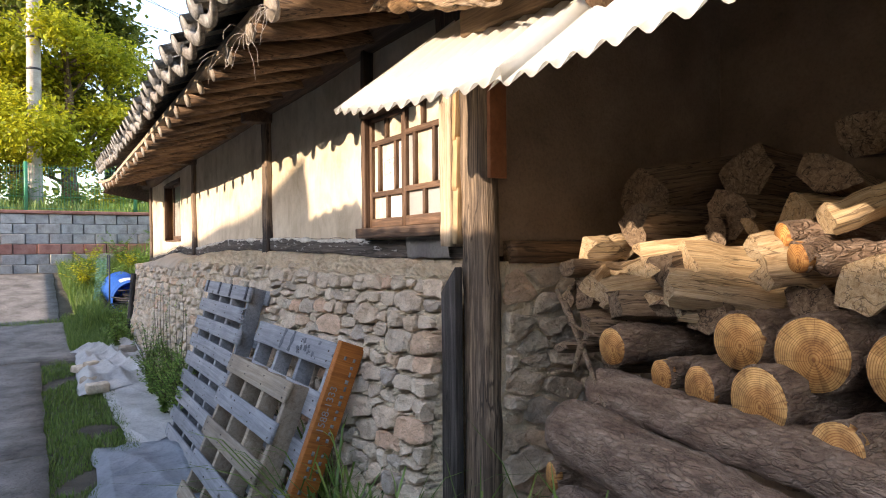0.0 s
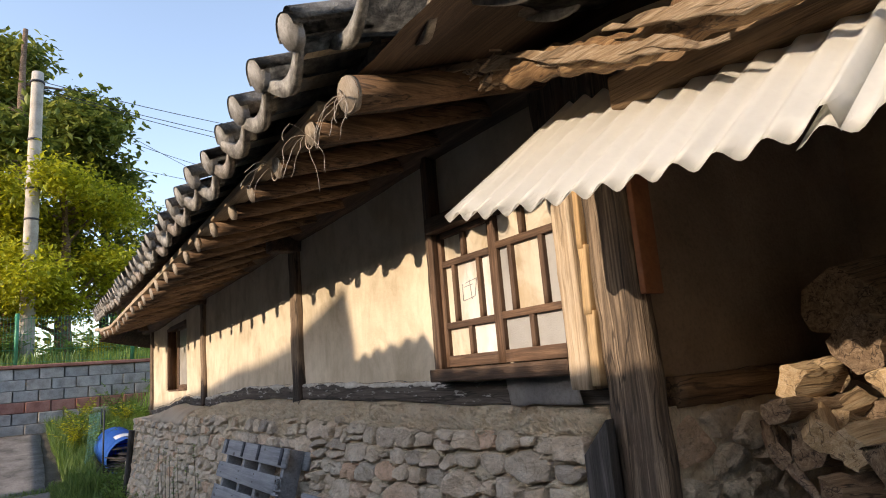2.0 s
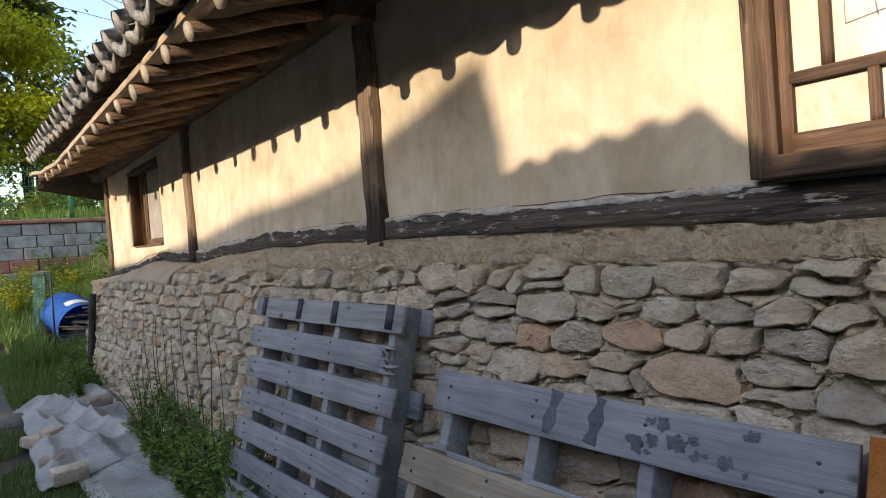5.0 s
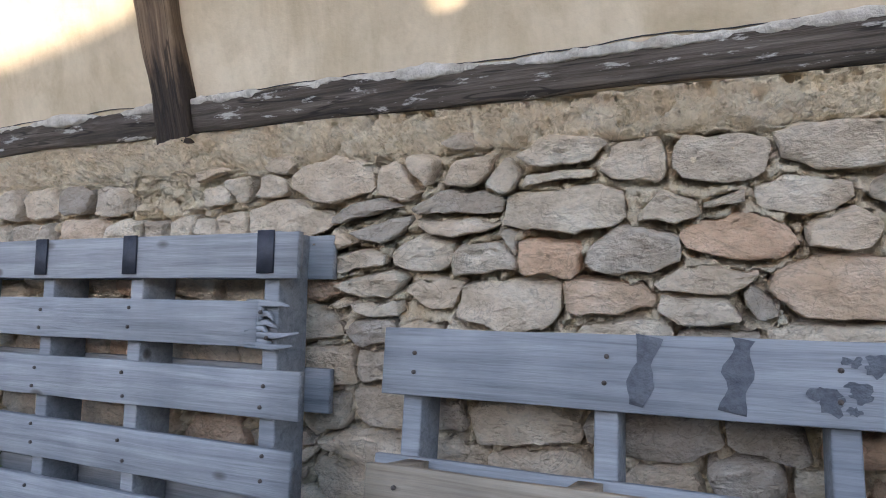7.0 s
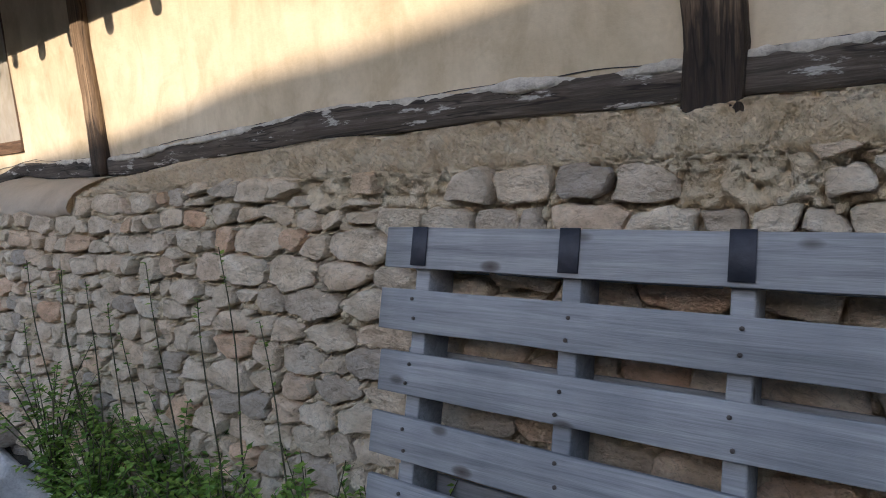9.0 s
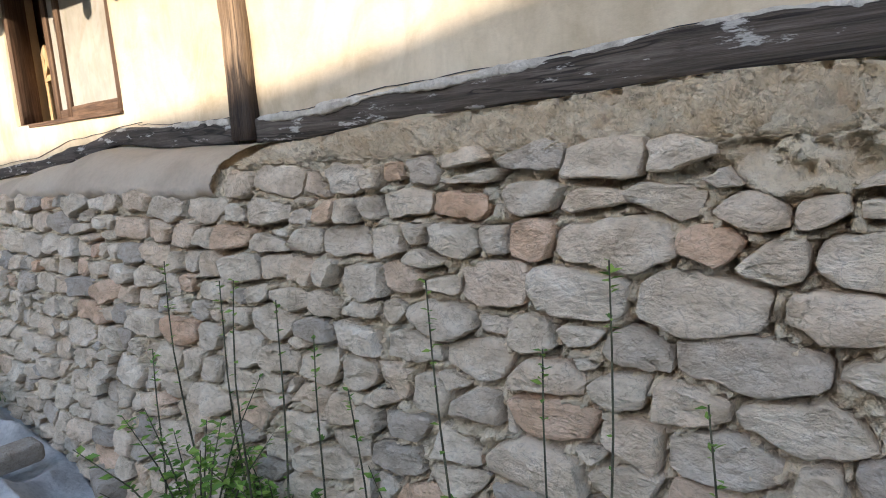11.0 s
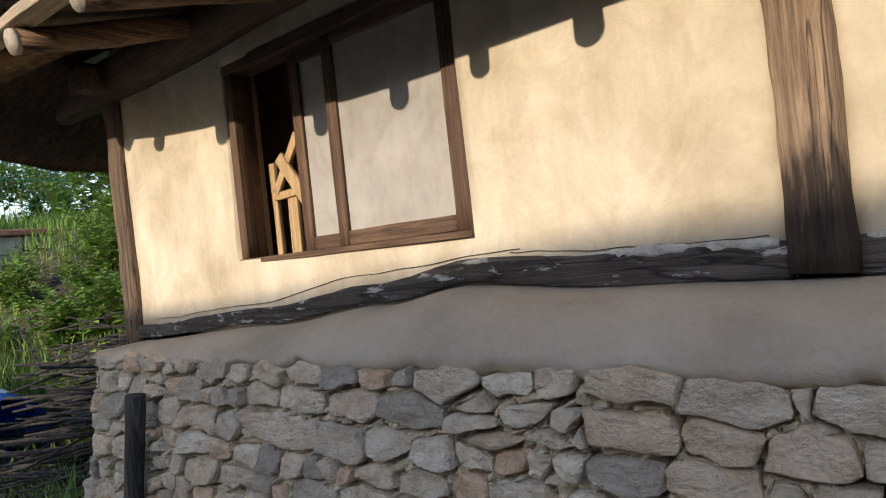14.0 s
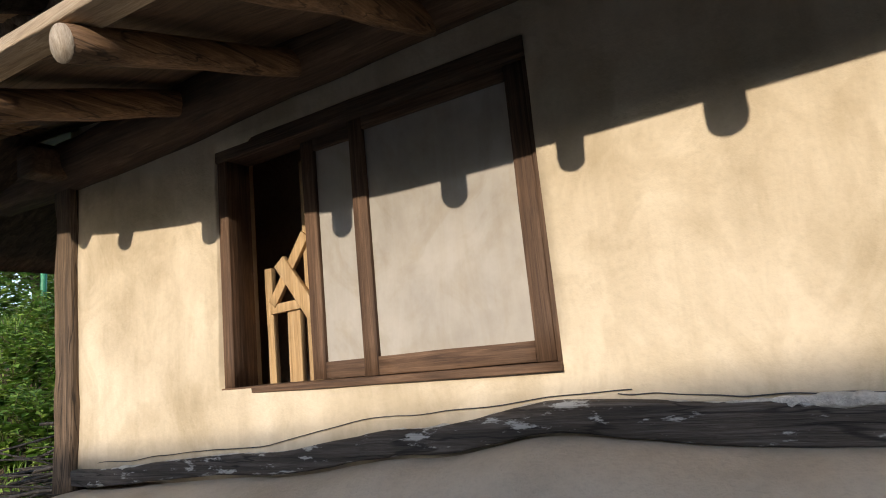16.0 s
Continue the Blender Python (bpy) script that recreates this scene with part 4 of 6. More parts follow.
def piece(parent, name, y0, y1, z0, z1, x0, x1, mat, wob=0.0015):
    bm = bmesh.new()
    if z1 - z0 > y1 - y0:
        bar(bm, ((x0 + x1) / 2, (y0 + y1) / 2, z0), ((x0 + x1) / 2, (y0 + y1) / 2, z1), x1 - x0, y1 - y0, up=(0, 1, 0), n=8, wob=wob, seed=y0)
    else:
        bar(bm, ((x0 + x1) / 2, y0, (z0 + z1) / 2), ((x0 + x1) / 2, y1, (z0 + z1) / 2), x1 - x0, z1 - z0, n=8, wob=wob, seed=y0)
    return part(name, bm, mat, parent)


piece(win2, "jamb", 9.205, 9.25, 1.61, 2.36, 1.525, 1.62, M_FRAME)
piece(win2, "jamb", 8.162, 8.176, 1.61, 2.36, 1.54, 1.62, M_FRAME)
# The lintel takes the dark purlin wood to carry the eave shade.
piece(win2, "lintel", 8.16, 9.25, 2.325, 2.375, 1.52, 1.62, M_PURLIN, 0.004)
piece(win2, "window_sill", 8.16, 9.25, 1.595, 1.615, 1.515, 1.66, M_FRAME_Y)
for name_, ya, yb, x in (("sash", 8.178, 8.72, 1.545), ("sash", 8.66, 8.935, 1.58)):
    sh = new("sash")
    sh.parent = win2
    piece(sh, "stile", ya, ya + 0.05, 1.617, 2.33, x, x + 0.03, M_FRAME)
    piece(sh, "stile", yb - 0.05, yb, 1.617, 2.33, x, x + 0.03, M_FRAME)
    piece(sh, "rail", ya + 0.05, yb - 0.05, 1.617, 1.665, x, x + 0.03, M_FRAME_Y)
    piece(sh, "rail", ya + 0.05, yb - 0.05, 2.29, 2.33, x, x + 0.03, M_FRAME_Y)
    bm = bmesh.new()
    box(bm, (x + 0.012, ya + 0.045, 1.66), (x + 0.016, yb - 0.045, 2.295))
    part("pane", bm, M_DUSTY, sh, "dusty streaked glass pane", smooth=False)
# planks standing inside the open part
for k, (a, b, w, t) in enumerate((((1.655, 8.985, 1.3), (1.655, 8.985, 2.3), 0.05, 0.02), ((1.66, 9.075, 1.3), (1.66, 9.07, 1.84), 0.055, 0.02), ((1.66, 9.17, 1.3), (1.66, 9.175, 1.98), 0.03, 0.02),
                                  ((1.64, 8.99, 2.06), (1.645, 9.15, 1.86), 0.035, 0.015), ((1.635, 9.10, 1.99), (1.635, 8.96, 1.80), 0.05, 0.018), ((1.65, 9.16, 1.845), (1.65, 9.03, 1.85), 0.03, 0.02))):
    bm = bmesh.new()
    bar(bm, a, b, t, w, up=(0, 1, 0) if abs(a[2] - b[2]) > 0.3 else (0, 0, 1), n=6, wob=0.002, seed=k)
    solid("stored_plank", bm, M_FRESH, "pale timber offcut standing inside the window", "plank", group="planks inside the window")
bm = bmesh.new()
box(bm, (1.66, 2.05, 1.2), (4.2, 9.99, 1.3))
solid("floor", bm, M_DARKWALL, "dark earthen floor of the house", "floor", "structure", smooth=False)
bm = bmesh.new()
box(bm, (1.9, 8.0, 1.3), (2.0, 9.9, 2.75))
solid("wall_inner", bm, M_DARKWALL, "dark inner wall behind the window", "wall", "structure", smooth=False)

# the clay cap over the stones near the corner
bm = bmesh.new()


def cap(u, v):
    y = 7.19 + 3.0 * u + ((0.022 * nz(0, v * 9, 0, 1) + 0.02 * v) if u == 0 else 0)
    zt = sill_z(y) - 0.04
    low = 1.264 + 0.030 * nz(0, y, 4, 7) + 0.014 * nz(0, y, 4, 21)
    x0, x1 = wall_x(y) + 0.01, stone_x(y, 1.28) - 0.030 + 0.006 * nz(0, y, 8, 9)
    x = x0 + (x1 - x0) * (1 - (1 - v) ** 1.6) + 0.006 * nz(0, y, v, 4) + 0.030 * max(0.0, (v - 0.86) / 0.14) ** 2
    z = zt + (low - zt) * v ** 1.9
    e = max(0.0, (y - 9.93) / 0.26)
    return (x + 0.17 * e * e, y, z - 0.05 * e * e)


grid_sheet(bm, cap, 320, 26)
bmesh.ops.solidify(bm, geom=bm.faces[:], thickness=0.02)
solid("clay_cap", bm, M_MUDCAP, "smooth grey-tan clay cap over the stone base", "wall cap")


# ---- pallets ----
bm = bmesh.new()
bmesh.ops.create_cone(bm, cap_ends=True, segments=8, radius1=0.0045, radius2=0.004, depth=0.004)
me_nail = mesh_of("nail", bm, M_NAIL)


def pallet(label, width, rows, pitch, board, stringers, mats, m, thick=0.10, ragged=None, side=None, straps=(), slatmat=None):
    """Local x along the boards, y up the face, z out of the face."""
    t = thing("wooden_pallet", label, "pallet", "pallets leaning on the wall", m)
    for i in range(rows):
        y = -i * pitch - board / 2
        bm = bmesh.new()
        r2 = random.Random(i * 7 + rows)
        x0, x1 = r2.uniform(-0.012, 0.012), width + r2.uniform(-0.012, 0.012)
        if ragged == i:
            x1 -= 0.10
        bar(bm, (x0, y, 0), (x1, y + r2.uniform(-0.006, 0.006), 0), board, 0.018, up=(0, 0, 1), n=14, wob=0.002, seed=i * 3.1, r=0.12)
        if ragged == i:
            for k in range(9):
                yy = y - board / 2 + board * (k + 0.5) / 9
                far = r2.choice((0.012, 0.03, 0.05, 0.085, 0.10))
                sweep(bm, [(x1 - 0.03, yy, 0), (x1 + 0.5 * far, yy + r2.uniform(-0.004, 0.003), r2.uniform(-0.003, 0.004)), (x1 + far, yy + r2.uniform(-0.014, 0.006), r2.uniform(-0.008, 0.016))], rect(board / 6.5, 0.016, 0.2), scales=[1, 0.8, 0.3], wob=0.003, freq=60, seed=k)
        b = part("board", bm, mats[i % len(mats)], t)
        for q in stringers:
            for dy in (-0.022, 0.022):
                nail = new("nail", me_nail)
                nail.parent, nail.matrix_basis = b, Matrix.Translation((q + r2.uniform(-0.01, 0.01), y + dy + r2.uniform(-0.006, 0.006), 0.0105))
    low = -(rows - 1) * pitch - board
    for k, s in enumerate(stringers):
        bm = bmesh.new()
        bar(bm, (s, 0.0, -0.01 - thick / 2), (s, low, -0.01 - thick / 2), 0.04, thick - 0.002, up=(0, 0, 1), n=8, wob=0.002, seed=k)
        part("stringer", bm, slatmat or mats[0], t)
    for i in range(0, rows, 2 if rows > 4 else 1):
        bm = bmesh.new()
        y = -i * pitch - board / 2
        bar(bm, (0, y, -0.02 - thick), (width, y, -0.02 - thick), board, 0.018, up=(0, 0, 1), n=8, wob=0.002, seed=i)
        part("back_board", bm, mats[0], t)
    for s in straps:
        bm = bmesh.new()
        bar(bm, (s, 0.0, 0.0125), (s, -board * 0.93, 0.0125), 0.042, 0.004, up=(0, 0, 1), n=2)
        sb = part("strap", bm, M_STRAP, t, "dark rubber strap nailed over the board")
    return t


def lean(top_left, foot_x, foot_z, yaw=0.0):
    """The pose of a thing whose face leans on the wall: x runs towards -y, y up the face."""
    tl = Vector(top_left)
    ft = Vector((foot_x, tl.y, foot_z))
    up = (tl - ft).normalized()
    xd = Vector((sin(yaw), -cos(yaw), 0))
    n = xd.cross(up).normalized()
    up = n.cross(xd)
    return Matrix(((xd.x, up.x, n.x, tl.x), (xd.y, up.y, n.y, tl.y), (xd.z, up.z, n.z, tl.z), (0, 0, 0, 1)))


pallet("grey weathered slatted pallet with dark straps along its top", 1.25, 9, 0.144, 0.095, (0.10, 0.47, 0.78, 1.17), [M_PALLET], lean((1.20, 5.32, 1.245), 0.86, 0.02), 0.10, ragged=1, straps=(0.10, 0.47, 0.78, 1.17))
pb = pallet("grey weathered pallet with damp stains", 1.17, 5, 0.235, 0.125, (0.06, 0.42, 0.76, 1.12), [M_PALLET], lean((1.20, 3.90, 1.045), 0.80, 0.02), 0.09)
bm = bmesh.new()
for sx in (0.49, 0.63):
    sweep(bm, line((sx, 0.0, 0.0102), (sx - 0.02, -0.112, 0.0102), 10), rect(0.03, 0.0012, 0.1), scales=[1.7 - 0.9 * abs(cos(i * 0.5 + sx * 9)) + 0.5 * nz(i * 0.7, sx, 1) for i in range(11)], wob=0.006, freq=40)
for k in range(16):
    r3 = random.Random(k)
    cx, cy, rr = 0.70 + r3.uniform(0, 0.3), -r3.uniform(0.02, 0.10), r3.uniform(0.005, 0.016)
    bm.faces.new([bm.verts.new((cx + rr * (1.3 + 1.2 * nz(cos(a) * 1.7, sin(a) * 1.7, k * 3.1)) * cos(a), max(-0.116, cy + rr * (0.9 + 1.2 * nz(cos(a) * 1.7, sin(a) * 1.7, k * 3.1)) * sin(a)), 0.0106 + 0.0001 * k)) for a in [2 * math.pi * i / 20 for i in range(20)]])
tagged(part("damp_stain", bm, rough_stuff("damp_stain", (0.09, 0.095, 0.11), (0.12, 0.125, 0.14), (0.15, 0.155, 0.17), 20, 80, 0.8), pb, "dark damp stains"), kind="stuff")
bm = bmesh.new()
bar(bm, (1.215, 0.02, -0.045), (1.215, -1.05, -0.045), 0.045, 0.125, up=(0, 0, 1), n=6, wob=0.002)
rail_o = part("orange_stringer", bm, M_ORANGE, pb, "orange painted pallet stringer with stencilled marks")
bm = bmesh.new()
for k in range(26):
    r3 = random.Random(k + 50)
    yy = -0.06 - 0.034 * k
    for row in (0, 1):
        if (row == 1 and 0 < k < 11) or k in (12, 17, 22):
            continue
        box(bm, (1.2385, yy, -0.078 + row * 0.048), (1.2395, yy + r3.uniform(0.012, 0.022), -0.078 + row * 0.048 + r3.uniform(0.010, 0.018)))
tagged(part("stencilled_mark", bm, M_INK, rail_o, "dark stencilled marks"), kind="stuff")
words = bpy.data.curves.new("printed_number", 'FONT')
words.body, words.size, words.extrude = "1588-1333", 0.050, 0.0004
source = bpy.data.objects.new("printed_number", words)
ink = bpy.data.meshes.new_from_object(source)
bpy.data.objects.remove(source)
ink.materials.append(M_INK)
number = new("printed_number", ink)
number.parent = rail_o
number.matrix_basis = Matrix(((0, 0, 1, 1.239), (1, 0, 0, -0.40), (0, 1, 0, -0.034), (0, 0, 0, 1)))
tagged(number, "black printed phone number")
pallet("tan wooden pallet with wide boards leaning in front", 1.02, 5, 0.19, 0.10, (0.05, 0.36, 0.66, 0.98), [M_PALLET_B, M_PALLET], lean((1.015, 3.86, 0.865), 0.66, 0.02), 0.10, slatmat=M_PALLET_B)


# cracks where the plaster has shrunk from the sill
def crack(pts, r=0.0010):
    bm = bmesh.new()
    sweep(bm, [Vector((wall_x(y) - 0.001 + 0.010 * nz(0, y, z, 1.6), y, z)) for y, z in pts], rect(0.006, r * 2, 0.1, 1))
    solid("plaster_crack", bm, M_STRAP, "thin dark shrinkage crack in the plaster", "crack", group="cracks over the sill")


for ya, yb in ((2.95, 4.55), (4.75, 7.22), (7.42, 8.05)):
    crack([(y, sill_z(y) + 0.050 + 0.007 * nz(5, y, 0, 6) + 0.004 * nz(5, y, 3, 18)) for y in [ya + (yb - ya) * i / 60 for i in range(61)]])
crack([(8.02 + 1.85 * i / 50, lerp_table(8.02 + 1.85 * i / 50, [(8.0, 1.548), (8.6, 1.515), (9.2, 1.44), (9.9, 1.40)]) + 0.006 * nz(5, i * 0.3, 1)) for i in range(51)])


# ---- roof tiles along the eave ----
tile_ends = []
y = 2.18
while y < 10.5:
    tile_ends.append(y)
    y += 0.262
roof = tagged(thing("tiled_roof", "grey clay tile roof with lime-plugged eave ends", "roof"), kind="structure")


def cover_tile(length=0.30, r=0.055):
    bm = bmesh.new()
    n = 10
    rows = []
    for i in range(5):
        x = length * i / 4
        k = 1 - 0.06 * i / 4
        rows.append([bm.verts.new((x, r * k * cos(math.pi * j / n) , r * k * 1.05 * sin(math.pi * j / n))) for j in range(n + 1)])
    for a, b in zip(rows, rows[1:]):
        for j in range(n):
            bm.faces.new((a[j], a[j + 1], b[j + 1], b[j]))
    bmesh.ops.solidify(bm, geom=bm.faces[:], thickness=0.016)
    return bm


def pan_tile(length=0.32, w=0.135, thick=0.034):
    """A dished tile, hollow side up, with a thick drooping front edge."""
    bm = bmesh.new()
    n = 10
    rows = []
    for i in range(4):
        x = length * i / 3
        rows.append([bm.verts.new((x, -w + 2 * w * j / n, -0.055 * cos(math.pi / 2 * (-1 + 2 * j / n)) + 0.02)) for j in range(n + 1)])
    for a, b in zip(rows, rows[1:]):
        for j in range(n):
            bm.faces.new((a[j], b[j], b[j + 1], a[j + 1]))
    bmesh.ops.solidify(bm, geom=bm.faces[:], thickness=thick)
    lip = []
    for d in (-0.012, 0.012):
        lip.append([[bm.verts.new((d - 0.01 * e, -w + 2 * w * j / n, -0.055 * cos(math.pi / 2 * (-1 + 2 * j / n)) + 0.026 - e * (0.030 + 0.022 * cos(math.pi / 2 * (-1 + 2 * j / n))))) for j in range(n + 1)] for e in (0, 1)])
    (a, b), (c, d) = lip
    for j in range(n):
        bm.faces.new((a[j], b[j], b[j + 1], a[j + 1]))
        bm.faces.new((c[j], c[j + 1], d[j + 1], d[j]))
        bm.faces.new((b[j], d[j], d[j + 1], b[j + 1]))
        bm.faces.new((a[j], a[j + 1], c[j + 1], c[j]))
    return bm


me_cover = mesh_of("cover_tile", cover_tile(), M_TILE)
me_pan = mesh_of("pan_tile", pan_tile(), M_TILE)
bm = bmesh.new()
rows_ = sweep(bm, [(0.002, 0, 0), (0.03, 0, 0)], [(0.044 * cos(2 * math.pi * j / 14), 0.050 * sin(2 * math.pi * j / 14)) for j in range(14)], wob=0.004, freq=30)
me_plug = mesh_of("lime_plug", bm, M_TILEEND)
tilt = -math.atan(ROOF_UP)
rt = random.Random(11)
for k, y in enumerate(tile_ends):
    for c in range(3):
        m = Matrix.Translation((tile_x(y) + 0.26 * c * cos(tilt) + rt.uniform(-0.012, 0.012), y + rt.uniform(-0.012, 0.012), tile_z(y) + 0.045 + 0.26 * c * ROOF_UP * cos(tilt) + rt.uniform(-0.006, 0.006))) @ Matrix.Rotation(tilt, 4, 'Y') @ Matrix.Rotation(rt.uniform(-0.05, 0.05), 4, 'X')
        ob = new("cover_tile", me_cover)
        ob.parent, ob.matrix_basis = roof, m
        m2 = m @ Matrix.Translation((0.03, 0.131, -0.035))
        ob = new("pan_tile", me_pan)
        ob.parent, ob.matrix_basis = roof, m2
        if c == 0:
            ob = new("lime_plug", me_plug)
            ob.parent, ob.matrix_basis = roof, m @ Matrix.Translation((0.0, 0, 0.004))
# the courses farther up the slope
rest = bmesh.new()


def lay(me, m):
    rest.from_mesh(me)
    rest.verts.ensure_lookup_table()
    bmesh.ops.transform(rest, matrix=m, verts=rest.verts[-len(me.vertices):])


for y in [-2.9 + 0.262 * i for i in range(19)] + tile_ends:
    store = y < 2.0
    for c in range(1 if store else 3, 11):
        x = (1.22 if store else tile_x(y)) + 0.26 * c * cos(tilt)
        z = (2.40 if store else tile_z(y) + 0.045) + 0.26 * c * ROOF_UP * cos(tilt)
        m = Matrix.Translation((x + rt.uniform(-0.012, 0.012), y + rt.uniform(-0.012, 0.012), z)) @ Matrix.Rotation(tilt, 4, 'Y')
        lay(me_cover, m)
        lay(me_pan, m @ Matrix.Translation((0.03, 0.131, -0.035)))
tagged(part("upper_tiles", rest, M_TILE, roof, "grey tiles farther up the roof"), kind="stuff")
# the broken eave over the awning: loose tiles and clay
me_big = mesh_of("loose_tile", pan_tile(0.36, 0.17, 0.022), M_TILE)
for x, y, z, rx, ry, rz in ((0.72, 1.93, 2.50, 3, -10, -20), (0.80, 1.62, 2.465, -6, -12, 8), (0.87, 1.29, 2.41, 4, -14, -6), (0.92, 0.94, 2.39, -3, -16, 5), (0.95, 0.58, 2.35, 2, -16, -4), (0.95, 0.22, 2.36, -2, -16, 3), (0.95, -0.15, 2.35, 2, -16, 2),
                            (0.58, 2.07, 2.525, 0, -12, -8), (1.06, 1.78, 2.57, 3, -16, 6), (1.10, 1.44, 2.52, -3, -18, -5), (1.16, 1.1, 2.47, 2, -18, 4), (1.18, 0.76, 2.46, 2, -18, -4), (1.18, 0.4, 2.46, 2, -18, 3)):
    ob = new("loose_tile", me_big)
    ob.parent, ob.matrix_basis = roof, pose(x + 0.10, y, z, rx, ry, rz)
ob = new("cover_tile", me_cover)
ob.parent, ob.matrix_basis = roof, pose(tile_x(2.18) + 0.01, 2.18, tile_z(2.18) + 0.07, 4, -18, -10)
bm = bmesh.new()
grid_sheet(bm, lambda u, v: (1.22 + 2.0 * v, -3.0 + 5.2 * u, 2.36 + 0.10 * smooth((u - 0.80) / 0.15) + ROOF_UP * 2.0 * v + 0.02 * nz(u * 20, v * 9, 0)), 60, 20)
bmesh.ops.solidify(bm, geom=bm.faces[:], thickness=0.05)
part("roof_bed", bm, M_MUD, roof, "clay bed under the broken tiles")
bm = bmesh.new()
box(bm, (3.2, -3.3, 3.2), (4.5, 10.6, 3.6))
part("ridge", bm, M_TILE, roof, smooth=False)

# rafters and rotten timbers over the awning
M_ROT = wood("rotten_timber", (0.07, 0.036, 0.016), (0.24, 0.135, 0.058), (0.46, 0.31, 0.16), 'y', fine=1.3, relief=1.0, cracks=0.7)
M_ROT_X = wood("cracked_rafter_end", (0.07, 0.038, 0.02), (0.21, 0.12, 0.06), (0.36, 0.23, 0.125), 'x', fine=1.3, relief=1.0, cracks=0.6)
M_ROT_PALE = wood("bleached_splinter", (0.16, 0.095, 0.045), (0.36, 0.25, 0.145), (0.56, 0.45, 0.32), 'y', fine=1.6, relief=1.0, cracks=0.5)
bm = bmesh.new()
BEAM_A = [(2.02, 2.385), (1.85, 2.335), (1.70, 2.295), (1.53, 2.235), (1.3, 2.21), (1.05, 2.20)]
pts = []
for i in range(61):
    y = 1.99 - 0.94 * i / 60
    z = next(p + (q - p) * (a - y) / (a - b) for (a, p), (b, q) in zip(BEAM_A, BEAM_A[1:]) if b - 1e-6 <= y <= a)
    pts.append(Vector((1.03 + 0.06 * i / 60 + 0.012 * nz(i * 0.11, 0, 1), y, z + 0.008 * nz(i * 0.2, 3, 1))))
sweep(bm, pts, rect(0.075, 0.08, 0.4, 6), wob=0.016, freq=24, scales=[(0.30 + 0.7 * min(1, i / 10)) * (0.92 + 0.3 * nz(i * 0.16, 1, 7)) for i in range(61)])
solid("rotten_beam", bm, M_ROT, "orange-tan rotten timber with a torn charred end", "beam")
bm = bmesh.new()
for k in range(9):
    # long bleached splinters lying along the rotten timber
    y0 = 2.12 - 0.10 * k
    pts = [Vector((0.985 + 0.008 * (k % 3) + 0.03 * i / 12 + 0.01 * nz(i * 0.3, k, 0), y0 - 0.34 * i / 12, 2.455 - 0.40 * (2.12 - (y0 - 0.34 * i / 12)) * (1 if y0 > 1.6 else 0.8) + 0.012 * (k % 2) + 0.014 * nz(i * 0.35, 2, k))) for i in range(13)]
    sweep(bm, pts, rect(0.014, 0.026, 0.2, 2), scales=[0.15 + 0.8 * sin(math.pi * (i + 0.6) / 13.2) for i in range(13)], wob=0.008, freq=40, seed=k)
tagged(solid("long_splinter", bm, M_ROT_PALE, "bleached long splinters along the rotten timber", "splinter"), kind="stuff")
bm = bmesh.new()
pts = [Vector((1.21 + 0.02 * i / 20, 1.68 - 4.4 * i / 20, 2.225 - 0.05 * smooth(i / 5) + 0.008 * nz(i * 0.4, 3, 1))) for i in range(21)]
sweep(bm, pts, rect(0.06, 0.085, 0.2, 3), wob=0.008, freq=7)
solid("eave_beam", bm, wood("tan_timber", (0.11, 0.062, 0.03), (0.25, 0.155, 0.078), (0.36, 0.24, 0.13), 'y', relief=0.6, cracks=0.5), "tan squared timber under the broken tiles", "beam")
for k, (x, y, z, r, up) in enumerate(((1.10, 1.385, 2.265, 0.046, 0.4), (1.08, 0.99, 2.075, 0.043, 0.75), (1.12, 0.60, 2.20, 0.05, 0.5), (1.12, 0.2, 2.20, 0.05, 0.5))):
    bm = bmesh.new()
    sweep(bm, [Vector((x + 0.9 * i / 8, y + 0.04 * i / 8, z + up * 0.9 * i / 8)) for i in range(9)], ring(r, 16), wob=0.008, freq=14, seed=k)
    solid("rafter", bm, M_ROT_X, "cracked round rafter end over the awning", "rafter", group=rafter_group)
bm = bmesh.new()
r4 = random.Random(3)
for k in range(30):
    a = Vector((1.02 + r4.uniform(-0.03, 0.03), 1.98 - 0.12 * r4.random(), 2.365 + r4.uniform(-0.035, 0.035)))
    b = a + Vector((r4.uniform(-0.03, 0.015), r4.uniform(0.0, 0.07), r4.uniform(-0.03, 0.02)))
    sweep(bm, line(b, a, 3), rect(r4.uniform(0.008, 0.03), r4.uniform(0.004, 0.009), 0.1, 1), scales=[0.3, 0.8, 1, 1.1], wob=0.004, freq=60, seed=k)
tagged(solid("wood_splinter", bm, M_SPLIT_OLD, "grey frayed splinters of rotten wood", "splinter", smooth=False), kind="stuff")
bm = bmesh.new()
sweep(bm, [Vector((1.50, 2.09 + 0.006 * i, 2.2 + 0.06 * i)) for i in range(12)], rect(0.11, 0.27, 0.1, 3), up=(0, 1, 0), wob=0.006)
solid("upper_post", bm, M_POST, "broad brown timber above the awning", "post")
# beam ends over the posts
for y in (4.62, 7.29, 10.0):
    bm = bmesh.new()
    bar(bm, (1.30, y, 2.47), (1.62, y, 2.48), 0.11, 0.10, n=6, wob=0.006, seed=y)
    solid("beam_end", bm, M_PURLIN, "short dark beam end over the post", "beam", group="beam ends over the posts")
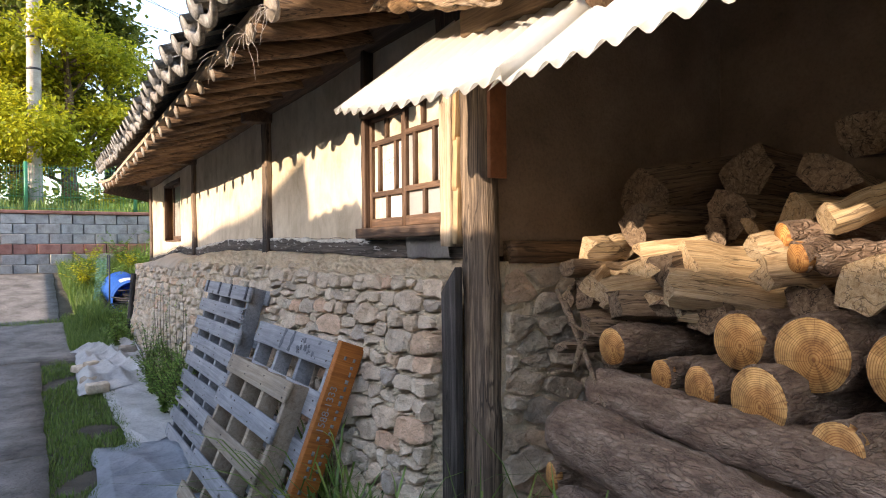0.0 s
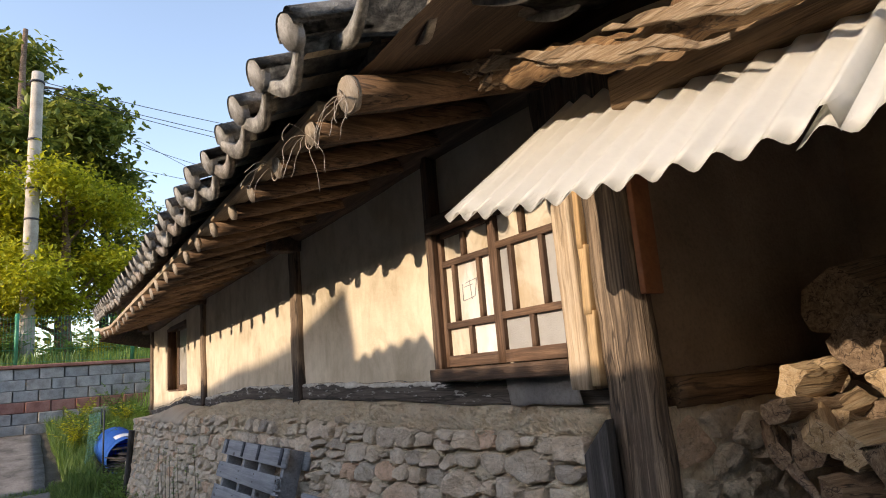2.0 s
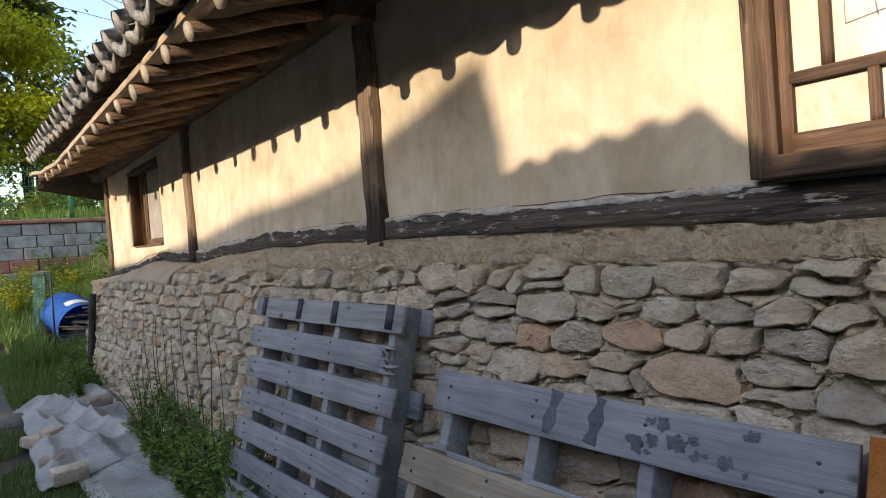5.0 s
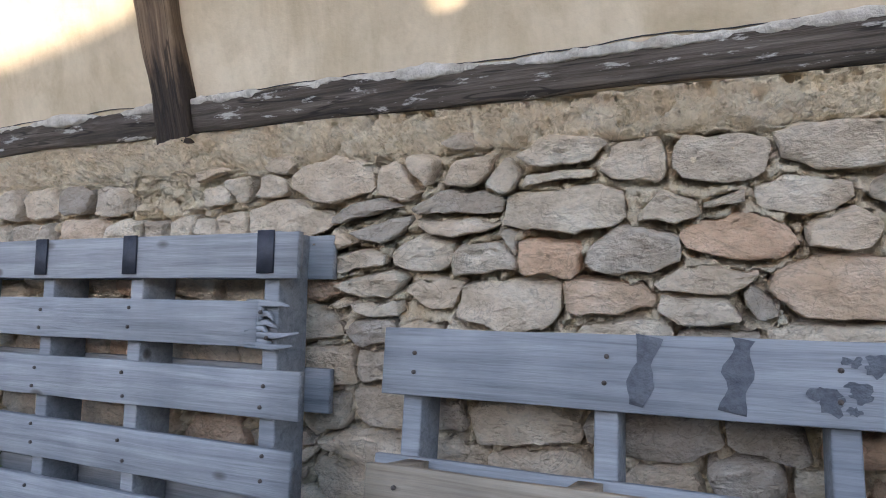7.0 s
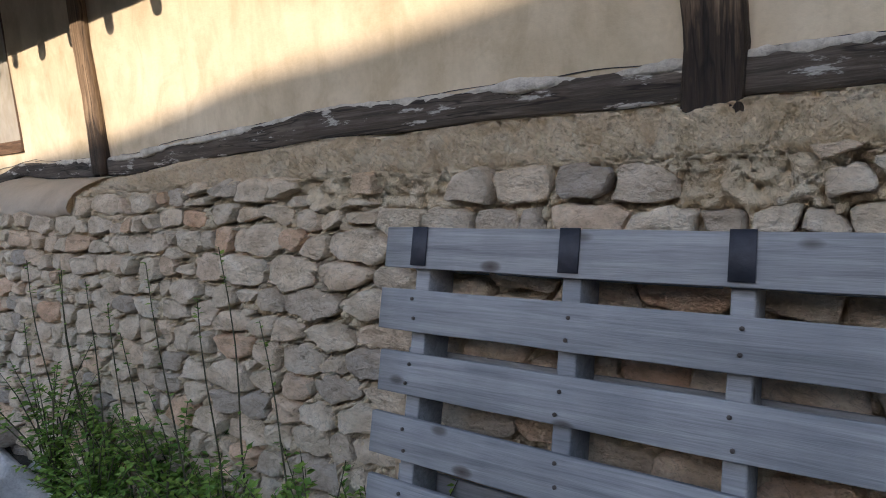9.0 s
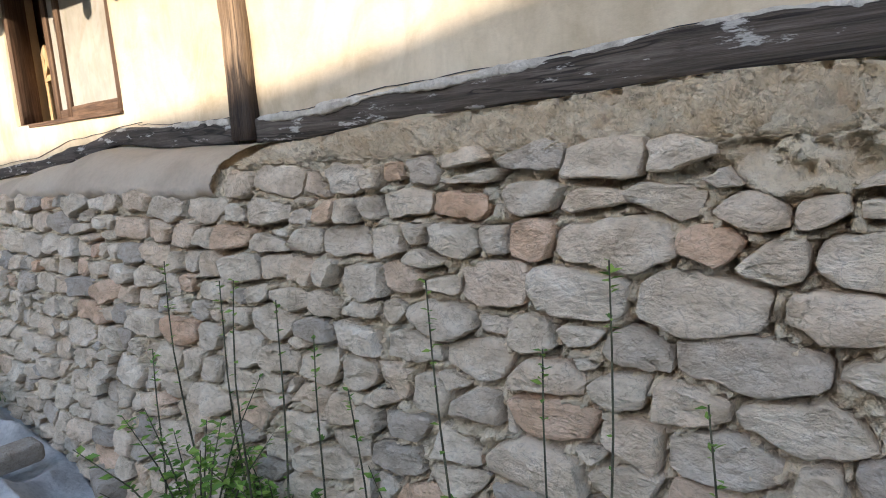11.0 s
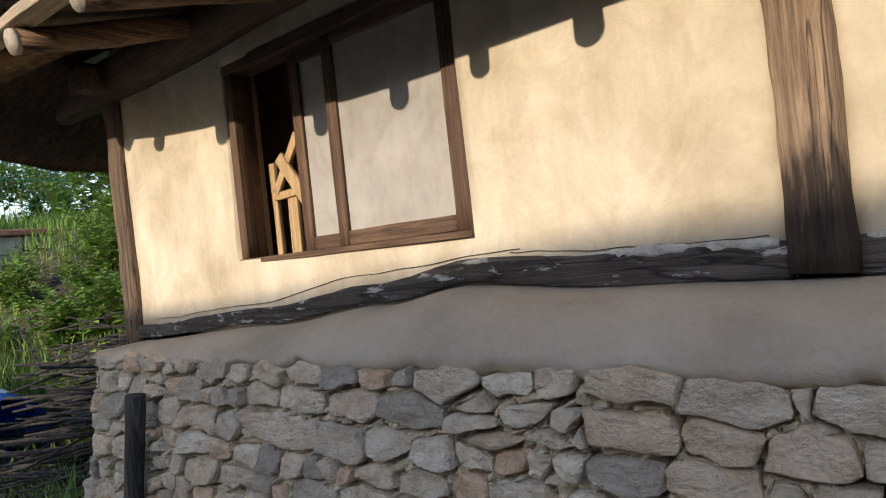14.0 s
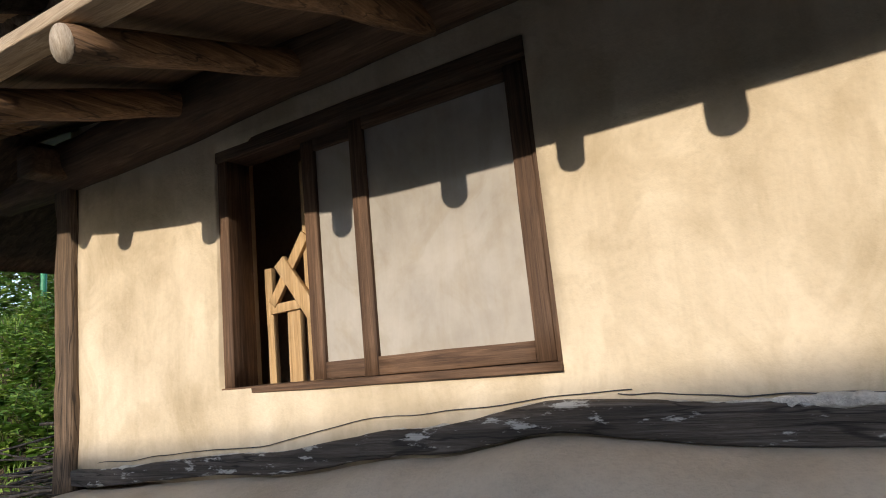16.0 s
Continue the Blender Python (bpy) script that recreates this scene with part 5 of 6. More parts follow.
# string knotted round the rafter tips
M_STRING = rough_stuff("hemp_string", (0.35, 0.28, 0.22), (0.5, 0.42, 0.34), (0.6, 0.52, 0.44), 30, 200)
for k, (yy, n_) in enumerate(((2.17, 8), (2.47, 6), (2.81, 4))):
    bm = bmesh.new()
    r5 = random.Random(k + 31)
    root = Vector((tip_x(yy) - 0.02, yy, tip_z(yy) - 0.005))
    for q in range(n_):
        p, d, pts = root.copy(), Vector((r5.uniform(-1, 0.2), r5.uniform(-1, 1), r5.uniform(-0.6, 0.8))).normalized() * 0.02, []
        for i in range(12):
            pts.append(p.copy())
            d += Vector((r5.uniform(-0.006, 0.006), r5.uniform(-0.008, 0.008), -0.0035))
            d = d.normalized() * 0.017
            p += d
        sweep(bm, pts, ring(0.0011, 5))
    pts = [root + Vector((0.0, 0.04 * sin(a), 0.042 * cos(a))) + Vector((0.012, 0, 0.0)) for a in [2 * math.pi * i / 16 for i in range(17)]]
    sweep(bm, pts, ring(0.002, 5), up=(1, 0, 0))
    solid("frayed_string", bm, M_STRING, "frayed pale string knotted round a rafter tip", "string")


# ---- the wood store ----
def log(x, y, z, r, length, yaw=0.0, pitch=0.0, squash=1.0, seed=0, label="round log with a fresh orange sawn end"):
    t = thing("firewood_log", label, "log", "stacked firewood", pose(x, y, z, 0, pitch, yaw))
    n = 30
    sec = [(r * (1 + 0.03 * nz(cos(a) * 2, sin(a) * 2, seed)) * cos(a), squash * r * (1 + 0.03 * nz(cos(a) * 2, sin(a) * 2, seed)) * sin(a)) for a in [2 * math.pi * i / n for i in range(n)]]
    bm = bmesh.new()
    sweep(bm, [(length * i / 30, 0, 0.01 * nz(i * 0.27, seed, 0, 0.6)) for i in range(31)], sec, wob=0.012, freq=34, seed=seed)
    part("bark", bm, M_BARK, t)
    bm = bmesh.new()
    sweep(bm, [(-0.008, 0, 0), (0.02, 0, 0)], [(a * 0.95, b * 0.95) for a, b in sec], scales=[0.99, 1])
    part("sawn_end", bm, M_CUT, t, "orange sawn end with growth rings")
    return t


for k, (x, y, z, r, yaw, sq) in enumerate(((1.53, 1.36, 1.18, 0.058, -8, 1.05), (1.55, 1.19, 1.115, 0.040, -10, 1.2), (1.55, 1.065, 1.10, 0.056, -14, 1.15), (1.60, 0.98, 1.235, 0.079, -6, 1.02),
                                          (1.60, 0.79, 1.225, 0.098, -4, 1.0), (1.53, 0.885, 1.10, 0.088, -12, 1.05), (1.50, 0.79, 0.985, 0.062, -6, 1.1), (1.50, 0.685, 1.04, 0.066, -12, 0.95), (1.60, 0.58, 1.215, 0.095, -4, 1.0),
                                          (1.62, 0.40, 1.05, 0.09, -4, 1.0), (1.60, 0.36, 1.25, 0.09, 2, 1.0), (1.55, 0.55, 1.0, 0.07, -5, 1.0), (1.60, 0.15, 1.15, 0.1, 0, 1.0), (1.6, -0.1, 1.1, 0.1, 0, 1.0), (1.62, 0.2, 0.95, 0.08, 0, 1.0))):
    log(x, y, z, r, 0.75, yaw, 0, sq, k)
log(1.42, 1.52, 0.74, 0.040, 0.5, -20, 0, 1.3, 40, "small round log with a pale sawn end")


def long_log(a, b, r, seed, label):
    bm = bmesh.new()
    n = 90
    pts = [Vector(a).lerp(Vector(b), i / n) + Vector((0, 0, 0.012 * nz(i * 0.08, seed, 0))) for i in range(n + 1)]
    sweep(bm, pts, ring(r, 40), scales=[0.82, 0.93] + [1.0 + 0.05 * nz(i * 0.12, 2, seed) for i in range(n - 1)], wob=0.009, freq=26, seed=seed)
    solid("long_log", bm, M_BARK_Y, label, "log", group="stacked firewood")


long_log((1.56, 1.45, 1.03), (1.44, -0.6, 0.90), 0.072, 3, "long bark-covered log lying along the stack")
long_log((1.46, 1.50, 0.90), (1.28, -0.5, 0.72), 0.105, 5, "thick long bark-covered log at the foot of the stack")
long_log((1.60, 1.55, 0.72), (1.55, -1.0, 0.62), 0.11, 7, "thick long bark-covered log at the foot of the stack")
long_log((1.40, 1.45, 0.66), (1.25, -0.8, 0.52), 0.10, 8, "thick long bark-covered log at the foot of the stack")
long_log((1.75, 1.6, 0.45), (1.70, -1.0, 0.40), 0.14, 9, "thick long bark-covered log at the foot of the stack")
long_log((1.45, 1.5, 0.40), (1.35, -1.0, 0.30), 0.14, 10, "thick long bark-covered log at the foot of the stack")
long_log((1.65, 1.6, 0.15), (1.6, -1.0, 0.14), 0.15, 12, "thick long bark-covered log at the foot of the stack")
long_log((1.42, 1.5, 0.14), (1.35, -1.0, 0.12), 0.13, 13, "thick long bark-covered log at the foot of the stack")


def split(x, y, z, length, size, yaw, pitch, roll, mat, seed, label, flat=1.0):
    """A split log: an uneven wedge or slab with torn ends."""
    r6 = random.Random(seed)
    n = 6
    m_ = r6.choice((5, 6, 7, 8, 9))
    sec = []
    for i in range(m_):
        a = 2 * math.pi * (i + r6.uniform(-0.25, 0.25)) / m_
        k = r6.uniform(0.75, 1.15)
        sec.append((size * k * cos(a), size * flat * k * sin(a)))
    full = []
    for (ax, ay), (bx_, by_) in zip(sec, sec[1:] + sec[:1]):
        full += [(ax * 0.94 + bx_ * 0.06, ay * 0.94 + by_ * 0.06), (ax * 0.5 + bx_ * 0.5, ay * 0.5 + by_ * 0.5), (ax * 0.06 + bx_ * 0.94, ay * 0.06 + by_ * 0.94)]
    bm = bmesh.new()
    rows = sweep(bm, [(length * i / n, 0.10 * size * nz(i * 0.5, seed, 1), 0.10 * size * nz(i * 0.5, 2, seed)) for i in range(n + 1)], full, scales=[0.96 + 0.08 * nz(i * 0.7, seed, 3) for i in range(n + 1)], wob=0.011, freq=22, seed=seed)
    for row, s in ((rows[0], -1), (rows[-1], 1)):
        for v in row:
            v.co.x += s * 0.04 * nz(v.co.y * 22, v.co.z * 22, seed)
    ob = solid("split_log", bm, mat, label, "log", group="stacked firewood")
    ob.data.set_sharp_from_angle(angle=radians(28))
    ob.matrix_basis = pose(x, y, z, roll, pitch, yaw)
    return ob


TAN = "pale split firewood log with a torn grain face"
GREY = "greyed split firewood log with rough bark"
for k, (x, y, z, ln, sz, yaw, pit, rol, mat, fl) in enumerate((
        (1.72, 1.20, 1.42, 0.45, 0.085, -38, 4, 20, M_SPLIT, 0.8), (1.70, 0.95, 1.44, 0.40, 0.075, -60, -4, 70, M_SPLIT, 0.9),
        (1.88, 1.52, 1.575, 0.40, 0.075, -45, 2, 10, M_SPLIT_OLD, 1.0), (1.80, 1.68, 1.485, 0.30, 0.05, -50, 0, 0, M_SPLIT, 0.9),
        (1.68, 1.66, 1.42, 0.36, 0.038, -62, 6, 0, M_SPLIT_OLD, 0.8), (1.66, 1.42, 1.30, 0.45, 0.062, -45, 0, 10, M_SPLIT_OLD, 0.7),
        (1.68, 1.32, 1.42, 0.28, 0.045, -35, 0, 30, M_SPLIT, 0.8), (2.05, 1.62, 1.70, 0.75, 0.13, -38, -3, 15, M_SPLIT_OLD, 0.9),
        (2.00, 1.22, 1.60, 0.5, 0.085, -40, 0, 40, M_SPLIT_OLD, 0.9), (1.74, 0.80, 1.56, 0.40, 0.075, -70, -24, 20, M_SPLIT, 0.55),
        (1.88, 0.95, 1.58, 0.35, 0.06, -40, 0, 20, M_SPLIT, 1.0), (1.92, 0.88, 1.70, 0.5, 0.085, -30, 0, 50, M_SPLIT_OLD, 0.7),
        (1.64, 0.66, 1.41, 0.4, 0.065, -20, 0, 0, M_SPLIT, 1.0), (1.66, 1.55, 1.22, 0.45, 0.05, -50, 0, 20, M_SPLIT_OLD, 0.8),
        (1.72, 1.62, 1.32, 0.5, 0.055, -40, 0, 60, M_SPLIT_OLD, 0.8), (1.75, 1.15, 1.30, 0.5, 0.07, -20, 0, 60, M_SPLIT_OLD, 0.8),
        (1.78, 0.85, 1.34, 0.5, 0.07, -15, 0, 20, M_SPLIT_OLD, 0.9), (1.70, 1.48, 1.12, 0.5, 0.06, -30, 0, 60, M_SPLIT_OLD, 0.9),
        (1.62, 1.62, 1.14, 0.28, 0.045, -50, 0, 5, M_SPLIT_OLD, 0.5), (2.2, 1.3, 1.75, 0.6, 0.12, -20, 0, 10, M_SPLIT_OLD, 0.9),
        (2.1, 0.85, 1.82, 0.6, 0.10, -10, -5, 30, M_SPLIT_OLD, 0.7), (1.75, 0.50, 1.55, 0.4, 0.08, -30, 10, 30, M_SPLIT, 0.7),
        (1.7, 0.30, 1.45, 0.5, 0.09, -10, 0, 30, M_SPLIT, 0.9), (2.0, 0.5, 1.7, 0.5, 0.1, -10, 0, 30, M_SPLIT_OLD, 0.9), (1.7, 0.05, 1.38, 0.5, 0.1, 0, 0, 30, M_SPLIT, 0.9),
        (2.1, 1.55, 1.50, 0.5, 0.1, -20, 0, 0, M_SPLIT_OLD, 1.0), (2.0, 1.5, 1.32, 0.6, 0.11, 0, 0, 0, M_SPLIT_OLD, 1.0), (2.1, 1.0, 1.45, 0.6, 0.12, 0, 0, 0, M_SPLIT_OLD, 1.0))):
    big = 1.2 if x < 1.9 else 1.1
    r6 = random.Random(k + 900)
    split(x - 0.05, y, z, ln * (r6.uniform(0.55, 0.85) if x < 2.0 else 1.0), sz * big, 0.45 * yaw + r6.uniform(-28, 28), pit + r6.uniform(-6, 6), rol + r6.uniform(-40, 40), mat, k + 60, TAN if mat == M_SPLIT else GREY, fl)
r6 = random.Random(4242)
for k in range(34):
    y = r6.uniform(0.2, 1.72)
    x = r6.uniform(1.62, 1.95)
    z = r6.uniform(1.27, 1.36 + 0.45 * (x - 1.6) + 0.10 * (1.7 - y))
    m_ = M_SPLIT if r6.random() < 0.45 else M_SPLIT_OLD
    split(x, y, z, r6.uniform(0.22, 0.36), r6.uniform(0.035, 0.07), r6.uniform(-60, 45), r6.uniform(-14, 14), r6.uniform(0, 90), m_, 700 + k, TAN if m_ == M_SPLIT else GREY, r6.uniform(0.5, 1.0))
for k, (x, y, z, r) in enumerate(((1.62, 0.83, 1.465, 0.045), (1.68, 0.90, 1.52, 0.038))):
    t = log(x, y, z, r, 0.35, -35, 0, 0.95, 80 + k, "small pale barkless log")
bm = bmesh.new()
for a, b, r in (((1.56, 1.60, 1.30), (1.47, 1.30, 0.93), 0.008), ((1.58, 1.66, 1.34), (1.52, 1.48, 1.17), 0.006), ((1.52, 1.48, 1.18), (1.50, 1.50, 1.08), 0.010), ((1.50, 1.52, 1.24), (1.54, 1.42, 1.2), 0.004)):
    sweep(bm, [Vector(a).lerp(Vector(b), i / 8) + Vector((0.01 * nz(i, 0, r * 900), 0.01 * nz(i, 3, r * 900), 0)) for i in range(9)], ring(r, 7), scales=[1.4 - 0.08 * i for i in range(9)])
solid("dry_twig", bm, M_SPLIT_OLD, "dry peeling twig hanging over the firewood", "twig")


# ---- growing things ----
def leaf_mat(name, a, b, c, trans=0.25):
    m, nt, bs = material(name, 0.6)
    src = nt.nodes.new("ShaderNodeNewGeometry").outputs["Random Per Island"]
    col = ramp(nt, src, [(0.0, a), (0.5, b), (1.0, c)])
    nt.links.new(col, bs.inputs["Base Color"])
    bs.inputs["Subsurface Weight"].default_value = 0.0
    tr = nt.nodes.new("ShaderNodeBsdfTranslucent")
    nt.links.new(col, tr.inputs["Color"])
    mx = nt.nodes.new("ShaderNodeMixShader")
    mx.inputs[0].default_value = trans
    nt.links.new(bs.outputs[0], mx.inputs[1])
    nt.links.new(tr.outputs[0], mx.inputs[2])
    nt.links.new(mx.outputs[0], nt.nodes["Material Output"].inputs["Surface"])
    return m


M_GRASS = leaf_mat("grass_blades", (0.07, 0.13, 0.025), (0.13, 0.22, 0.04), (0.22, 0.30, 0.07))
M_WEED = leaf_mat("weed_leaves", (0.09, 0.19, 0.03), (0.17, 0.31, 0.05), (0.29, 0.41, 0.08))
M_TREE = leaf_mat("broad_tree_leaves", (0.08, 0.12, 0.025), (0.18, 0.22, 0.04), (0.32, 0.33, 0.06), 0.4)
M_TREE2 = leaf_mat("yellow_green_leaves", (0.22, 0.25, 0.02), (0.45, 0.46, 0.03), (0.62, 0.58, 0.04), 0.45)
M_STRAW = leaf_mat("dry_straw", (0.22, 0.17, 0.10), (0.32, 0.26, 0.16), (0.42, 0.36, 0.24), 0.1)
M_STALK = rough_stuff("weed_stalk", (0.06, 0.05, 0.03), (0.10, 0.09, 0.05), (0.14, 0.13, 0.07), 20, 90)


def mesh_data(name, verts, faces, mat):
    me = bpy.data.meshes.new(name)
    me.from_pydata(verts, [], faces)
    me.materials.append(mat)
    return me


def blades(name, spots, tall, wide, mat, seed, label, category="grass", bend=0.5, ground=ground_z):
    """Many bent blades, one for each (x, y) spot."""
    r = random.Random(seed)
    V, F = [], []
    for x, y in spots:
        h = tall * r.uniform(0.45, 1.1)
        a = r.uniform(0, 2 * math.pi)
        w = wide * r.uniform(0.6, 1.2)
        dx, dy = cos(a), sin(a)
        z = ground(x, y) - 0.005
        k = bend * r.uniform(0.2, 1.2) * h
        n = len(V)
        for s, u in ((0.0, 1.0), (0.45, 0.9), (0.8, 0.55)):
            cx, cy, cz = x + dx * k * s * s, y + dy * k * s * s, z + h * s * (1 - 0.2 * s * bend)
            V += [(cx - dy * w * u, cy + dx * w * u, cz), (cx + dy * w * u, cy - dx * w * u, cz)]
        V.append((x + dx * k, y + dy * k, z + h * (1 - 0.3 * bend)))
        F += [(n, n + 1, n + 3, n + 2), (n + 2, n + 3, n + 5, n + 4), (n + 4, n + 5, n + 6)]
    ob = new(name, mesh_data(name, V, F, mat))
    return tagged(ob, label, category, kind="stuff")


def scatter(n, x0, x1, y0, y1, seed, keep=None):
    r = random.Random(seed)
    out = []
    while len(out) < n:
        p = (r.uniform(x0, x1), r.uniform(y0, y1))
        if keep is None or keep(*p):
            out.append(p)
    return out


def leaves_at(V, F, p, d, size, r, fold=0.25):
    """One leaf, a folded lozenge from p along d."""
    d = Vector(d).normalized()
    s = d.cross(Vector((r.uniform(-0.4, 0.4), r.uniform(-0.4, 0.4), 1)))
    if s.length < 1e-3:
        s = Vector((1, 0, 0))
    s.normalize()
    up = s.cross(d)
    n = len(V)
    p = Vector(p)
    mid = p + d * size * 0.45 - up * size * fold * 0.3
    for q in (p, mid + s * size * 0.3 + up * size * fold * 0.4, p + d * size - up * size * 0.15, mid - s * size * 0.3 + up * size * fold * 0.4, mid):
        V.append(tuple(q))
    F += [(n, n + 1, n + 4), (n + 1, n + 2, n + 4), (n + 2, n + 3, n + 4), (n + 3, n, n + 4)]


def weed(name, x, y, height, spread, n, size, seed, label, mat=M_WEED, category="weed", stalks=6, droop=0.2):
    """A leafy plant: thin stems, and leaves all along them."""
    r = random.Random(seed)
    z0 = ground_z(x, y)
    t = thing(name, label, category, m=Matrix.Translation((x, y, z0)))
    bm = bmesh.new()
    V, F = [], []
    for k in range(stalks):
        a = r.uniform(0, 2 * math.pi)
        reach = spread * r.uniform(0.2, 1)
        h = height * r.uniform(0.55, 1.0)
        pts = [Vector((cos(a) * reach * u * u, sin(a) * reach * u * u, h * (u - droop * u * u))) for u in (0, 0.25, 0.5, 0.75, 1.0)]
        sweep(bm, pts, ring(0.0035, 5), scales=[1, 0.9, 0.8, 0.6, 0.3], up=(1, 0, 0))
        for q in range(n // stalks):
            u = r.uniform(0.12, 1.0)
            i = min(3, int(u * 4))
            p = pts[i].lerp(pts[i + 1], u * 4 - i)
            b = r.uniform(0, 2 * math.pi)
            leaves_at(V, F, p, (cos(b), sin(b), r.uniform(-0.2, 0.7)), size * r.uniform(0.5, 1.2) * (1.1 - 0.5 * u), r)
    tagged(part("stem", bm, M_STALK, t), kind="stuff")
    ob = new("foliage", mesh_data("foliage", V, F, mat))
    ob.parent = t
    return t


verge = lambda x, y: not (y < 8.3 and x < 0.05) and not (8.3 < y < 11 and x < 0.5) and (nz(x, y, 2, 2.0) > -0.25)
blades("grass_verge", scatter(21000, 0.07, 0.66, 2.0, 9.2, 1, verge), 0.06, 0.0026, M_GRASS, 2, "short green grass between path and wall")
blades("grass_foot", scatter(10000, 0.38, 1.2, 8.8, 11.2, 3), 0.17, 0.0034, M_GRASS, 4, "green grass at the foot of the wall")
blades("grass_tuft", scatter(9000, 0.45, 1.9, 10.2, 14.9, 5, lambda x, y: x > 0.62 - 0.04 * (y - 10) and not (0.95 < x < 1.75 and 10.6 < y < 12.7)), 0.38, 0.005, M_GRASS, 6, "tall green grass by the lane")
blades("grass_bank", scatter(16000, 1.3, 8.0, 10.6, 20.0, 7, lambda x, y: nz(x, y, 4, 1.5) > -0.4), 0.32, 0.006, M_WEED, 8, "thick green weeds on the bank")
blades("grass_terrace", scatter(6000, -4.0, 8.0, 15.4, 22.0, 9), 0.40, 0.008, M_GRASS, 10, "rough grass behind the block wall")
blades("dry_grass", scatter(260, 1.6, 2.3, 11.4, 12.4, 11), 0.30, 0.003, M_STRAW, 12, "dry straw on the bank")
blades("dry_litter", scatter(500, 1.12, 1.24, 7.6, 9.0, 13), 0.08, 0.002, M_STRAW, 14, "dry straw at the foot of the wall", bend=1.4)
blades("long_grass", scatter(230, 0.98, 1.22, 1.95, 2.85, 15), 0.9, 0.007, M_GRASS, 16, "long arching grass blades below the post", bend=0.9)
blades("long_grass", scatter(60, 1.12, 1.32, 1.0, 1.8, 17), 1.0, 0.007, M_GRASS, 18, "long grass blades in front of the logs", bend=0.5)
blades("path_grass", scatter(1200, -0.7, 0.5, 10.75, 11.25, 19), 0.07, 0.003, M_GRASS, 20, "grass growing in a joint of the paving")

GREEN_WEED = "bushy green weed growing against the stone wall"
rw = random.Random(21)
for k in range(15):
    y = 5.25 + 1.70 * k / 14
    weed("weed", 1.05 + rw.uniform(-0.10, 0.10), y, rw.uniform(0.55, 0.95), 0.28, 900, 0.046, 100 + k, GREEN_WEED, stalks=16)
for k in range(9):
    weed("weed", 1.0 + rw.uniform(-0.16, 0.12), 8.65 + 1.3 * k / 8, rw.uniform(0.32, 0.62), 0.24, 420, 0.05, 130 + k, GREEN_WEED, stalks=7)
for k in range(6):
    weed("weed", 1.12 + rw.uniform(-0.06, 0.04), 2.1 + 0.6 * k / 5, rw.uniform(0.25, 0.5), 0.2, 120, 0.05, 150 + k, GREEN_WEED, stalks=6)
# tall thin stalks with a few leaves
for k, (y, h) in enumerate(((5.89, 1.20), (5.98, 1.05), (6.17, 1.15), (6.59, 0.98), (6.70, 1.06), (6.83, 1.10), (6.92, 1.08), (7.12, 1.12), (6.4, 0.9), (5.7, 1.0), (7.3, 0.85))):
    x = 1.10 - 0.02 * (k % 3)
    t = thing("tall_weed", "tall thin dark weed stalk with few leaves", "weed", "tall stalks by the wall", Matrix.Translation((x, y, ground_z(x, y))))
    hh = h - ground_z(x, y)
    r7 = random.Random(k + 400)
    bm = bmesh.new()
    lean_y = r7.uniform(-0.08, 0.10)
    pts = [Vector((0.03 * nz(k, u * 2, 0), lean_y * (u - 0.5), hh * u)) for u in [i / 8 for i in range(9)]]
    sweep(bm, pts, ring(0.0035, 6), scales=[1.2 - 0.1 * i for i in range(9)], up=(1, 0, 0))
    tagged(part("stem", bm, M_STALK, t), kind="stuff")
    V, F = [], []
    for q in range(24):
        u = r7.choice((r7.uniform(0.3, 1), r7.uniform(0.86, 1)))
        i = min(7, int(u * 8))
        p = pts[i].lerp(pts[i + 1], u * 8 - i)
        b = r7.uniform(0, 6.28)
        leaves_at(V, F, p, (cos(b), sin(b), r7.uniform(0, 0.9)), r7.uniform(0.008, 0.024), r7)
    ob = new("foliage", mesh_data("foliage", V, F, M_WEED))
    ob.parent = t
# bushes on the bank and by the lane
for k in range(60):
    x, y = (rw.uniform(1.7, 3.6), rw.uniform(11.6, 14.5)) if k % 2 else (rw.uniform(1.9, 6.5), rw.uniform(11.2, 18.5))
    weed("bush", x, y, rw.uniform(0.4, 0.9), 0.45, 300, 0.11, 200 + k, "leafy green bush on the bank", category="bush", stalks=10)
for k in range(9):
    x, y = rw.uniform(0.75, 1.7), rw.uniform(12.0, 14.7)
    weed("bush", x, y, rw.uniform(0.6, 1.1), 0.4, 380, 0.09, 260 + k, "yellow-green bush beside the lane", M_TREE2 if k % 2 else M_WEED, "bush", 10)


for k in range(16):
    x, y = rw.uniform(2.6, 7.0), rw.uniform(16.0, 20.0)
    weed("bush", x, y, rw.uniform(1.0, 1.9), 0.8, 420, 0.16, 300 + k, "tall leafy bush up the slope", category="bush", stalks=12)


for k in range(26):
    x, y = rw.uniform(-5.5, 3.0), rw.uniform(17.0, 19.5)
    weed("bush", x, y, rw.uniform(0.7, 1.5), 0.8, 420, 0.15, 360 + k, "leafy green bush behind the fence", M_TREE2 if k % 4 == 0 else M_WEED, "bush", 12)


